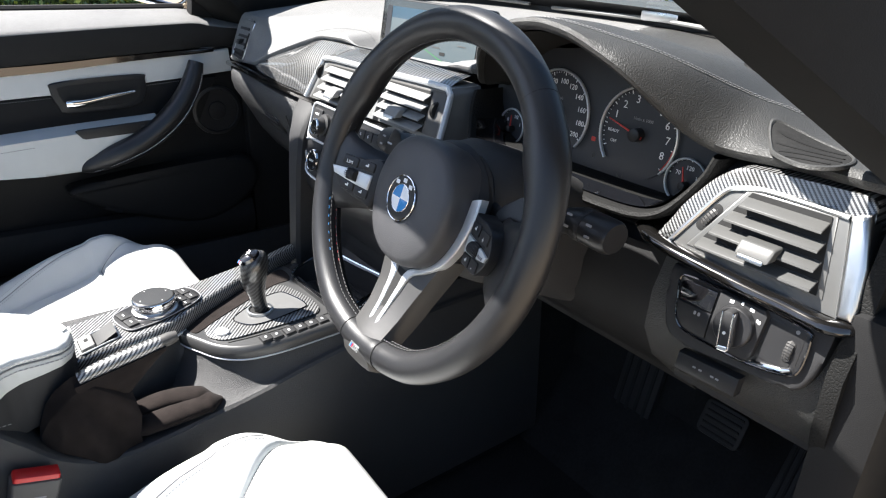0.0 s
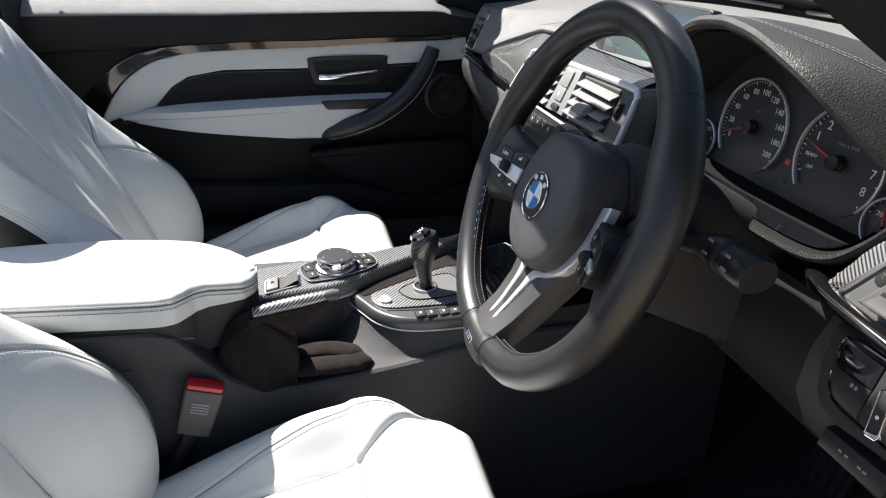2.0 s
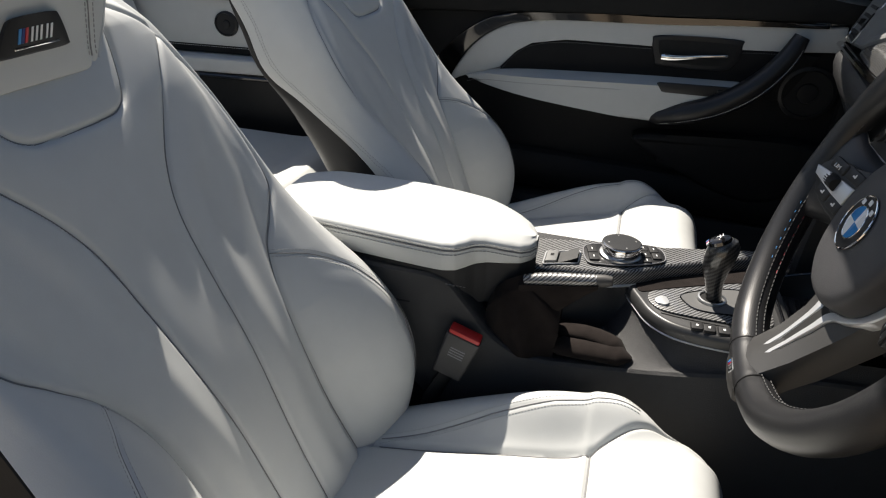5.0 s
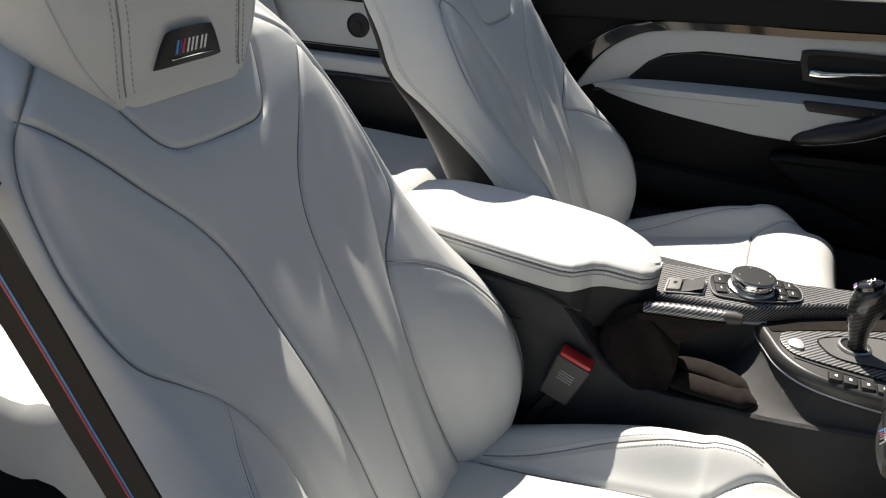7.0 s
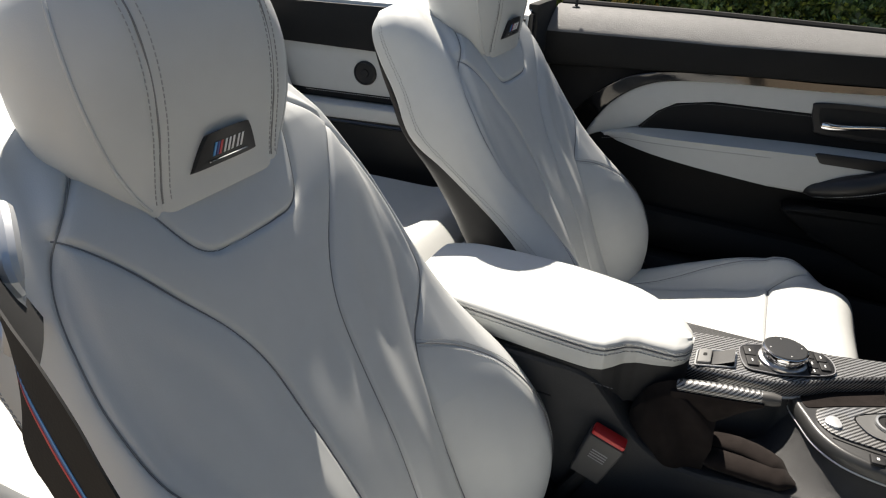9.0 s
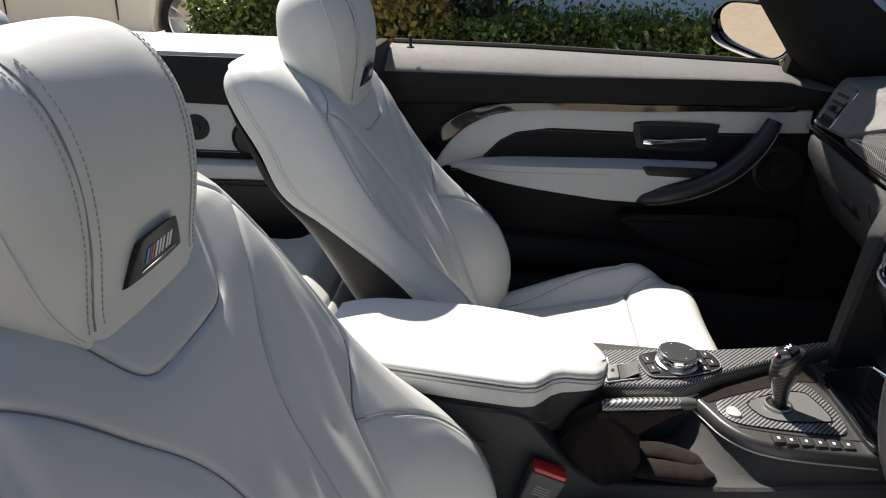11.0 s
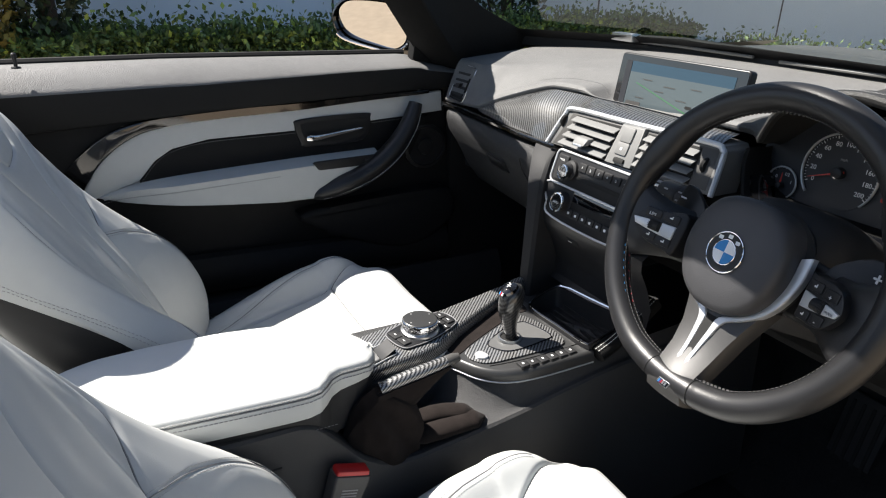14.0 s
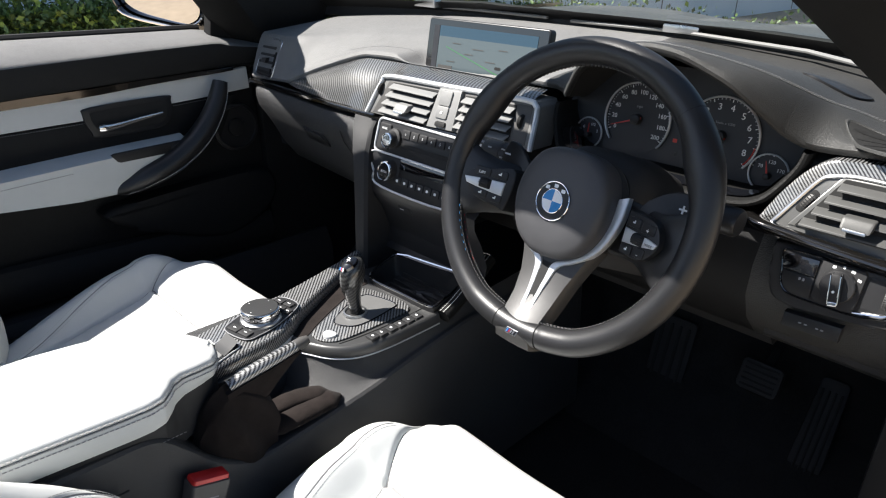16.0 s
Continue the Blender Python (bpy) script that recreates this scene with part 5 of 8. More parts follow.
    for u, q, s in ((-0.6148, 0.7715, 0.0022), (-0.6165, 0.7719, 0.0016), (-0.6247, 0.7737, 0.0022), (-0.6330, 0.7720, 0.0022), (-0.6350, 0.7716, 0.0016), (-0.6405, 0.7652, 0.0016), (-0.6425, 0.7646, 0.0022)):
        part("dial_mark", prism_bm(round_rect(s, 0.0028, 0.0006, cx=u, cy=q - 0.001), lambda a, b, w: P(a, b, w + 0.0083), 0.0004, 0), white_print, p)
    part("dimmer_plate", prism_bm(round_rect(0.030, 0.036, 0.003, cx=-0.6635, cy=0.7525), lambda a, b, w: P(a, b, w + 0.0035), 0.003, 0.001), smooth_black, p)
    part("wheel_slot", prism_bm(round_rect(0.0085, 0.0215, 0.003, cx=-0.6697, cy=0.7480), lambda a, b, w: P(a, b, w + 0.0038), 0.001, 0), rubber, p, "dark dimmer slot")
    dw = part("dimmer_wheel", lathe_bm([(0.0, 0.003), (0.0125, 0.003), (0.0135, 0.0), (0.0125, -0.003), (0.0, -0.003)], frame_at(P(-0.6697, 0.7480, -0.0062), (-0.976, 0, 0.215), (0.215, 0, 0.976), (0, 1, 0)), 40), grey_plastic, p, "ribbed dimmer wheel")
    for k in range(-3, 4):
        q = Vector(P(-0.6697, 0.7480, -0.0062)) + (Vector((-0.976, 0, 0.215)) * math.cos(k * 0.18) + Vector((0.215, 0, 0.976)) * math.sin(k * 0.18)) * 0.0133
        part("wheel_rib", tube_bm([q - Vector((0, 0.0028, 0)), q + Vector((0, 0.0028, 0))], 0.0004, 5), soft_black, dw)
    part("dimmer_mark", prism_bm(circle2(0.0016, 12, -0.6715, 0.7675), lambda a, b, w: P(a, b, w + 0.0040), 0.0004, 0), grey_print, p)
    part("bright_lip", tube_bm([P(a, b, 0.0050) for a, b in ((-0.6440, 0.7290), (-0.6540, 0.7310), (-0.6700, 0.7340), (-0.6765, 0.7375))], [0.0008, 0.0020, 0.0022, 0.0012], 8), chrome, p, "polished lower lip")
    low = part("lower_switch_strip", prism_bm([(-0.580, 0.688), (-0.580, 0.704), (-0.64, 0.707), (-0.64, 0.690)], lambda a, b, w: P(a, b, w - 0.001), 0.01, 0.002), smooth_black, p)
    for u in (-0.599, -0.605, -0.617, -0.622):
        part("switch_mark", prism_bm(round_rect(0.0032, 0.0016, 0.0005, cx=u, cy=0.6975), lambda a, b, w: P(a, b, w - 0.0006), 0.0004, 0), grey_print, low)
    # One bolster in two tones: its sunlit end paler, the shaded stretch darker.
    fall = ((0.20, 0.775), (0.185, 0.74), (0.183, 0.70), (0.205, 0.66), (0.25, 0.62), (0.34, 0.58), (0.5, 0.57))
    part("end_panel", grid_bm([[(x, y, z) for x, z in fall] for y in np.linspace(-0.702, -0.530, 8)]), hood_leather, p, "grained end of the lower dash, coloured paler as sunlit")
    part("knee_bolster", grid_bm([[(x + 0.001, y, z) for x, z in fall] for y in np.linspace(-0.530, -0.16, 14)]), door_black, p, "lower dash panel, coloured darker as shaded")

make_light_panel()


def make_defrost_vent():
    v = empty("side_defrost_vent", (0.25, -0.61, 0.9))
    tagged(v, "slatted black demister vent in the dash top corner", "air vent")
    on = lambda a, b, w: (a, b, dash_z(a, b) + w)
    rim = [tuple(p) for p in smooth_line([(0.264, -0.569), (0.236, -0.586), (0.209, -0.607), (0.192, -0.633), (0.201, -0.651), (0.226, -0.654), (0.262, -0.640), (0.276, -0.612), (0.274, -0.584)], 5, True)]
    cx, cy = 0.236, -0.614
    sh = lambda k: [(cx + (a - cx) * k, cy + (b - cy) * k) for a, b in rim]
    rows = [[on(a, b, h) for a, b in sh(k)] for k, h in ((1.09, -0.001), (1.06, 0.0015), (1.02, 0.0022), (0.99, 0.0018), (0.97, 0.0004))]
    part("vent_rim", grid_bm(rows, True), hood_leather, v, "raised black rim")
    # Surface has no hole here: recess shade is put into throat and slat colours.
    part("throat", grid_bm([[on(a, b, 0.0009) for a, b in sh(k)] for k in (0.97, 0.6, 0.3, 0.02)], True), carpet, v, "flat dark plate for the vent opening")
    for k in range(4):
        x = 0.206 + 0.0165 * k
        y0, y1 = interp(x, [0.192, 0.209, 0.236, 0.262], [-0.631, -0.608, -0.588, -0.572]), interp(x, [0.192, 0.201, 0.226, 0.262, 0.274], [-0.636, -0.648, -0.651, -0.637, -0.616])
        rows = [[on(x + dx, y0 + (y1 - y0) * t, h) for t in np.linspace(0.03, 0.97, 8)] for dx, h in ((0.0, 0.0006), (0.0, 0.0016), (0.0022, 0.0018), (0.0032, 0.0008))]
        part("slat", grid_bm(rows), pillar_black, v)

make_defrost_vent()


# ---- steering wheel ----
WT, WY = radians(19.6), radians(0.75)
WN = Vector((-math.cos(WT) * math.cos(WY), math.sin(WY), math.sin(WT))).normalized()
WU = Vector((math.sin(WT), 0, math.cos(WT)))
WU = (WU - WN * WU.dot(WN)).normalized()
WR = WN.cross(WU).normalized()
WR = -WR if WR.y > 0 else WR
TURN = radians(1.64)
WR, WU = WR * math.cos(TURN) - WU * math.sin(TURN), WU * math.cos(TURN) + WR * math.sin(TURN)
RIM_LIFT = 0.006
WC = Vector((0.0186, -0.3683, 0.8198)) - WU * RIM_LIFT
WH = lambda a, b, c: WC + WR * a + WU * b + WN * c


def make_wheel():
    w = empty("steering_wheel", WC)
    tagged(w, "black leather three-spoke steering wheel with silver trim", "steering wheel")
    R, n = 0.1629, 200

    def centre(a, off=0.0):
        c, s = math.cos(a), math.sin(a)
        r = R + off
        v = r * s
        if s < -0.9:
            v += 0.004 * (abs(s) - 0.9) / 0.1
        return r * c, v + RIM_LIFT

    rows = []
    for k in range(n + 1):
        a = 2 * math.pi * k / n
        deg = math.degrees(a) % 360
        grip = sum(math.exp(-(((deg - g + 180) % 360 - 180) / 11) ** 2) for g in (28, 152))
        rr = 0.0155 + 0.0018 * grip
        seam = min(abs((deg - g + 180) % 360 - 180) for g in (46, 134, 259.5, 280.5))
        rr -= 0.0011 * math.exp(-(seam / 0.55) ** 2)
        x, y = centre(a)
        c, s = math.cos(a), math.sin(a)
        ring = []
        for j in range(20):
            b = 2 * math.pi * j / 20
            q, h = rr * math.cos(b), rr * 1.06 * math.sin(b)
            if q < 0:
                q *= 1.0 + 0.25 * grip
            ring.append(WH(x + c * q, y + s * q, h))
        rows.append(ring)
    rows[-1] = rows[0]
    bm = grid_bm(rows, True)
    bmesh.ops.remove_doubles(bm, verts=bm.verts, dist=1e-6)
    part("rim", bm, wheel_leather, w, "smooth black leather rim")
    for deg in (46, 134, 259.5, 280.5):
        a = radians(deg)
        x, y = centre(a)
        part("rim_joint", tube_bm([WH(x + math.cos(a) * 0.0150 * math.cos(b), y + math.sin(a) * 0.0150 * math.cos(b), 0.0158 * math.sin(b)) for b in np.linspace(0, 2 * math.pi, 32, endpoint=False)], 0.0007, 6, True), rubber, w, "leather joint")
    for side in (-0.0035, 0.0035):
        line = []
        for a in np.linspace(0, 2 * math.pi, 220):
            x, y = centre(a, -0.0156)
            line.append(WH(x, y, side))
        joined("stitching", stitch_bm(line, 0.0048, 0.0030, 0.0006), thread_black, w, "cross stitching round the inner rim")
    for mt, a0, a1, sd in ((stripe_red, 3.45, 4.0, -0.0030), (stripe_blue, 3.5, 3.9, 0.0062)):
        line = []
        for a in np.linspace(a0, a1, 60):
            x, y = centre(a, -0.0155)
            line.append(WH(x, y, sd))
        joined("stitching", stitch_bm(line, 0.0096, 0.0026, 0.00032), mt, w, "coloured cross stitching")
    # airbag cover
    prof = smooth_line([(0.0, 0.0690), (0.028, 0.0655), (0.050, 0.0525), (0.0645, 0.027), (0.0680, -0.004), (0.0605, -0.034), (0.0455, -0.0555), (0.0225, -0.0685), (0, -0.0715)], 6)
    outline = [(p[0], p[1]) for p in prof] + [(-p[0], p[1]) for p in prof[-2:0:-1]]
    rows = []
    for sc, h in ((0.95, -0.050), (0.975, -0.030), (0.99, -0.014), (0.985, -0.004), (0.975, 0.003), (0.93, 0.0075), (0.85, 0.0105), (0.6, 0.0138), (0.3, 0.0150), (0.02, 0.0152)):
        rows.append([WH(x * sc * 0.90, y * sc * 0.91, h) for x, y in outline])
    part("airbag_cover", grid_bm(rows, True, True), pad_black, w, "matt black airbag cover")
    part("cover_letters", text_bm("AIRBAG", 0.0085, lambda a, b, c: WH(0.002 + a, -0.043 + b, 0.0118 - abs(a) * 0.03 + c)), soft_black, w, flat=True)
    em = part("emblem", lathe_bm([(0.0, 0.0165), (0.0205, 0.0168), (0.0215, 0.0160), (0.0220, 0.013)], lambda a, b, h: WH(a, b, h), 48), smooth_black, w, "round enamel emblem, blue and white quarters in a black ring")
    part("emblem_ring", tube_bm([WH(0.0215 * math.cos(a), 0.0215 * math.sin(a), 0.0162) for a in np.linspace(0, 2 * math.pi, 48, endpoint=False)], 0.0008, 6, True), chrome, em)
    part("emblem_ring", tube_bm([WH(0.0133 * math.cos(a), 0.0133 * math.sin(a), 0.0170) for a in np.linspace(0, 2 * math.pi, 40, endpoint=False)], 0.0005, 6, True), chrome, em)
    for q in range(4):
        pts = [(0, 0)] + [(0.0129 * math.cos(radians(90 * q + 7.5 * k)), 0.0129 * math.sin(radians(90 * q + 7.5 * k))) for k in range(13)]
        part("enamel_quarter", prism_bm(pts, lambda a, b, c: WH(a, b, 0.0174 + c), 0.0004, 0), white_enamel if q in (0, 2) else blue_enamel, em)
    for k in range(3):
        a = radians(128 - 38 * k)
        part("emblem_bar", prism_bm(round_rect(0.0052, 0.0040, 0.0008, cx=0.0172 * math.cos(a), cy=0.0172 * math.sin(a)), lambda p, q, c: WH(p, q, 0.0174 + c), 0.0004, 0), white_enamel, em)
    # hub back
    part("hub_back", lathe_bm([(0.0, -0.055), (0.055, -0.055), (0.066, -0.035), (0.060, -0.020)], lambda a, b, h: WH(a, b, h), 40), soft_black, w)
    # side spokes with switch pods
    for s in (-1, 1):
        sp = []
        for x, y0, y1, h, t in ((0.046, -0.040, 0.026, -0.042, 0.016), (0.066, -0.040, 0.024, -0.040, 0.016), (0.084, -0.040, 0.022, -0.035, 0.018), (0.098, -0.041, 0.022, -0.020, 0.022), (0.115, -0.046, 0.023, -0.006, 0.022), (0.134, -0.054, 0.028, 0.004, 0.020), (0.157, -0.064, 0.040, 0.0075, 0.014)):
            ring = []
            for j in range(16):
                b = 2 * math.pi * j / 16
                ring.append(WH(s * x, (y0 + y1) / 2 + (y1 - y0) / 2 * math.copysign(abs(math.cos(b)) ** 0.7, math.cos(b)), h - t / 2 + t / 2 * math.sin(b)))
            sp.append(ring)
        part("side_spoke", grid_bm(sp, True, True), wheel_leather, w, "black spoke with switch pod")
        on = lambda a, b, c: WH(a, b, 0.0055 + (abs(a) - 0.109) * 0.4 + c)
        right_pod = [(0.0820, 0.0150), (0.0895, 0.0165), (0.1205, 0.0135), (0.1328, -0.0040), (0.1275, -0.0180), (0.1145, -0.0282), (0.0920, -0.0285), (0.0840, -0.0245)]
        left_pod = [(0.0770, 0.0150), (0.1000, 0.0125), (0.1235, 0.0068), (0.1338, -0.0062), (0.1270, -0.0200), (0.1124, -0.0289), (0.0900, -0.0320), (0.0790, -0.0310)]
        pod = [(s * a, b) for a, b in (right_pod if s > 0 else left_pod)]
        pd = part("switch_pod", prism_bm([tuple(p) for p in smooth_line(pod, 4, True)], on, 0.024, 0.002), smooth_black, w, "black multifunction switches")
        right_band = [(0.0840, -0.0008), (0.1000, -0.0022), (0.1200, -0.0042), (0.1318, -0.0064), (0.1290, -0.0116), (0.1150, -0.0140), (0.1000, -0.0156), (0.0850, -0.0167)]
        left_band = [(0.0850, -0.0012), (0.1000, -0.0022), (0.1200, -0.0042), (0.1336, -0.0064), (0.1300, -0.0135), (0.1150, -0.0155), (0.1000, -0.0167), (0.0858, -0.0176)]
        band = [(s * a, b) for a, b in (right_band if s > 0 else left_band)]
        part("metal_band", prism_bm(band, lambda a, b, c: on(a, b, 0.0024 + c), 0.004, 0.0012), satin_paint, pd, "bright metal switch band")
        mid = -0.0083
        part("roller_slot", prism_bm(round_rect(0.0135, 0.0120, 0.001, cx=s * 0.107, cy=mid), lambda a, b, c: on(a, b, 0.0027 + c), 0.003, 0), rubber, pd)
        part("roller", lathe_bm([(0.0, 0.0068), (0.0055, 0.0068), (0.0062, 0.0), (0.0055, -0.0068), (0.0, -0.0068)], frame_at(on(s * 0.107, mid, 0.001), WN, WU, WR), 20), rubber, pd, "ribbed roller")
        for k in range(5):
            q = mid + (k - 2) * 0.0021
            part("roller_rib", tube_bm([on(s * 0.107 - 0.0062, q, 0.0066 - abs(k - 2) ** 2 * 0.0006), on(s * 0.107 + 0.0062, q, 0.0066 - abs(k - 2) ** 2 * 0.0006)], 0.0005, 5), soft_black, pd)
        for bx, by, bw in ((0.0935, 0.0065, 0.0185), (0.1145, 0.0050, 0.0190), (0.0930, -0.0225, 0.0165), (0.1110, -0.0210, 0.0160)):
            part("switch_button", prism_bm(round_rect(bw, 0.0105, 0.002, cx=s * bx, cy=by), lambda a, b, c: on(a, b, 0.0014 + c), 0.003, 0.0008), smooth_black, pd)
            if bx > 0.1 and (s > 0 or by > 0):
                continue
            part("switch_mark", prism_bm(round_rect(0.0034, 0.0016, 0.0005, cx=s * bx, cy=by), lambda a, b, c: on(a, b, 0.0017 + c), 0.0003, 0), white_print, pd)
            part("switch_mark", prism_bm(round_rect(0.0012, 0.0036, 0.0004, cx=s * bx + 0.0012, cy=by + 0.0008), lambda a, b, c: on(a, b, 0.00172 + c), 0.0003, 0), white_print, pd)
        if s < 0:
            part("switch_letters", text_bm("LIM", 0.0052, lambda a, b, c: on(-0.1145 + a, 0.0035 + b, 0.0017 + c)), white_print, pd, flat=True)
        else:
            part("switch_letters", text_bm("+", 0.0075, lambda a, b, c: on(0.1145 + a, 0.0030 + b, 0.0017 + c)), white_print, pd, flat=True)
            part("switch_letters", text_bm("-", 0.0075, lambda a, b, c: on(0.1110 + a, -0.0230 + b, 0.0017 + c)), white_print, pd, flat=True)
            part("switch_letters", text_bm("MODE", 0.0036, lambda a, b, c: on(0.1215 + a, -0.0100 + b, 0.0027 + c)), grey_print, pd, flat=True)
    # lower spoke with silver fork
    fork_h = lambda b: interp(b, [-0.146, -0.130, -0.110, -0.085, -0.065, -0.02, 0.03], [0.0115, 0.0045, -0.002, -0.008, -0.011, -0.013, -0.016])
    rows = []
    for y, half, h in ((-0.040, 0.054, fork_h(-0.040) - 0.007), (-0.066, 0.043, fork_h(-0.066) - 0.007), (-0.090, 0.035, fork_h(-0.09) - 0.007), (-0.115, 0.0305, fork_h(-0.115) - 0.006), (-0.135, 0.0285, 0.0035), (-0.145, 0.0280, 0.0080), (-0.153, 0.0275, 0.0115), (-0.162, 0.0275, 0.0115), (-0.171, 0.0280, 0.0065)):
        rows.append([WH(x, y, z) for x, z in ((-half, h - 0.024), (-half - 0.0005, h - 0.006), (-half + 0.003, h + 0.0015), (-half * 0.5, h + 0.004), (0, h + 0.0048), (half * 0.5, h + 0.004), (half - 0.003, h + 0.0015), (half + 0.0005, h - 0.006), (half, h - 0.024))])
    part("lower_spoke", grid_bm(rows, True, True), spoke_black, w, "satin black lower spoke plate")
    inner = [(0.0022, -0.1385), (0.0030, -0.125), (0.0050, -0.090), (0.0080, -0.0690), (0.0280, -0.0580), (0.0440, -0.0440), (0.0555, -0.0225), (0.0592, -0.001), (0.0590, 0.0225)]
    outer = [(0.0705, 0.0275), (0.0715, 0.002), (0.0655, -0.0235), (0.0530, -0.0455), (0.0335, -0.0615), (0.0175, -0.0715), (0.0122, -0.0880), (0.0088, -0.115), (0.0080, -0.1440)]
    def even(line, n=40):
        p = np.array(line)
        d = np.concatenate([[0], np.cumsum(np.linalg.norm(np.diff(p, axis=0), axis=1))])
        q = np.linspace(0, d[-1], n)
        return list(zip(np.interp(q, d, p[:, 0]), np.interp(q, d, p[:, 1])))

    for s in (-1, 1):
        ii, oo = (inner, outer) if s > 0 else (inner[:6], outer[3:])
        strip = []
        for (ia, ib), (oa, ob) in zip(even([tuple(p) for p in smooth_line(ii, 6)]), even([tuple(p) for p in smooth_line(oo[::-1], 6)])):
            hi, ho = fork_h(ib), fork_h(ob)
            strip.append([WH(s * (ia + (oa - ia) * t), ib + (ob - ib) * t, hi + (ho - hi) * t + e) for t, e in ((0.0, -0.010), (0.0, -0.0012), (0.10, 0.0), (0.5, 0.0006), (0.90, 0.0), (1.0, -0.0012), (1.0, -0.010))])
        part("silver_fork", grid_bm(strip, False, False), satin_paint, w, "satin silver spoke trim")
    part("fork_toe", prism_bm([(-0.0080, -0.1440), (-0.0081, -0.1375), (0.0081, -0.1375), (0.0080, -0.1440)], lambda a, b, c: WH(a, b, fork_h(b) + c - 0.0002), 0.006, 0.001), satin_paint, w)
    part("fork_gap", prism_bm([(-0.0025, -0.139), (0.0025, -0.139), (0.0034, -0.118), (0.0082, -0.070), (-0.0082, -0.070), (-0.0034, -0.118)], lambda a, b, c: WH(a, b, fork_h(b) + c - 0.0018), 0.002, 0), rubber, w)
    bd = part("badge", prism_bm([(-0.0088, -0.1605), (0.0072, -0.1605), (0.0094, -0.1530), (-0.0066, -0.1530)], lambda a, b, c: WH(a, b, 0.0166 + c), 0.002, 0.0004), satin, w, "small black badge with a silver edge and coloured stripes")
    part("badge_field", prism_bm([(-0.0078, -0.1597), (0.0065, -0.1597), (0.0084, -0.1538), (-0.0059, -0.1538)], lambda a, b, c: WH(a, b, 0.0168 + c), 0.0003, 0), gloss_black, bd)
    for k, mt in enumerate((stripe_blue, stripe_navy, stripe_red, satin, satin)):
        x = -0.0066 + 0.0017 * k if k < 3 else -0.0012 + 0.0034 * (k - 3)
        wd = 0.0012 if k < 3 else 0.0020
        part("badge_stripe", prism_bm([(x, -0.1588), (x + wd, -0.1588), (x + wd + 0.0014, -0.1547), (x + 0.0014, -0.1547)], lambda a, b, c: WH(a, b, 0.0170 + c), 0.0003, 0), mt, bd)
    # shift paddles
    for s in (-1, 1):
        pad = smooth_line([(s * 0.078, 0.022), (s * 0.102, 0.044), (s * 0.116, 0.049), (s * 0.126, 0.046), (s * 0.132, 0.020), (s * 0.126, -0.010), (s * 0.108, -0.030), (s * 0.080, -0.024)], 4, True)
        pd = part("shift_paddle", prism_bm(pad, lambda a, b, c: WH(a, b, -0.032 + c - (abs(a) - 0.08) * 0.15), 0.006, 0.002), smooth_black, w, "black gearshift paddle")
        part("paddle_mark", prism_bm(round_rect(0.009, 0.002, 0.0005, cx=s * 0.1215, cy=0.0320), lambda a, b, c: WH(a, b, -0.0372 + c), 0.0006, 0), white_print, pd)
        if s > 0:
            part("paddle_mark", prism_bm(round_rect(0.002, 0.009, 0.0005, cx=s * 0.1215, cy=0.0320), lambda a, b, c: WH(a, b, -0.0372 + c), 0.0006, 0), white_print, pd)
    col = empty("steering_column", WH(0, 0, -0.12))
    tagged(col, "black steering column shroud with stalks", "steering column")
    rows = []
    for h, rx, ry, dy in ((-0.046, 0.056, 0.056, 0.000), (-0.058, 0.062, 0.064, 0.001), (-0.075, 0.066, 0.069, 0.003), (-0.12, 0.070, 0.071, 0.002), (-0.22, 0.072, 0.068, -0.010), (-0.26, 0.072, 0.066, -0.012)):
        rows.append([WH(rx * math.copysign(abs(math.cos(b)) ** 0.6, math.cos(b)), dy + ry * math.copysign(abs(math.sin(b)) ** 0.6, math.sin(b)), h) for b in np.linspace(0, 2 * math.pi, 32, endpoint=False)])
    part("shroud", grid_bm(rows, True, True), soft_black, col)
    for s in (-1, 1):
        x1, b1, c1 = (0.160, 0.034, -0.098) if s > 0 else (0.196, 0.028, -0.085)
        x0 = x1 - 0.052
        st = part("stalk", tube_bm([WH(s * 0.055, 0.014, -0.085), WH(s * (x0 - 0.02), b1 - 0.008, c1), WH(s * x0, b1 - 0.002, c1), WH(s * (x0 + 0.012), b1, c1), WH(s * (x1 - 0.004), b1, c1), WH(s * x1, b1, c1)], [0.010, 0.012, 0.0150, 0.0185, 0.0185, 0.0160], 18, flat=0.85, up=(0, 0, 1)), smooth_black, col, "black control stalk")
        part("stalk_ring", tube_bm([WH(s * (x0 + 0.018), b1, c1), WH(s * (x0 + 0.023), b1, c1)], 0.0190, 18, flat=0.85, up=(0, 0, 1)), soft_black, st)
        for k, (da, db) in enumerate(((0.010, 0.006), (0.010, -0.005), (0.034, 0.004), (0.036, -0.006))):
            part("stalk_mark", prism_bm(round_rect(0.0062, 0.0022, 0.0008, cx=s * (x0 + da), cy=b1 + db), lambda a, b, c: WH(a, b, c1 + 0.0192 + c), 0.0008, 0), grey_print, st)


make_wheel()


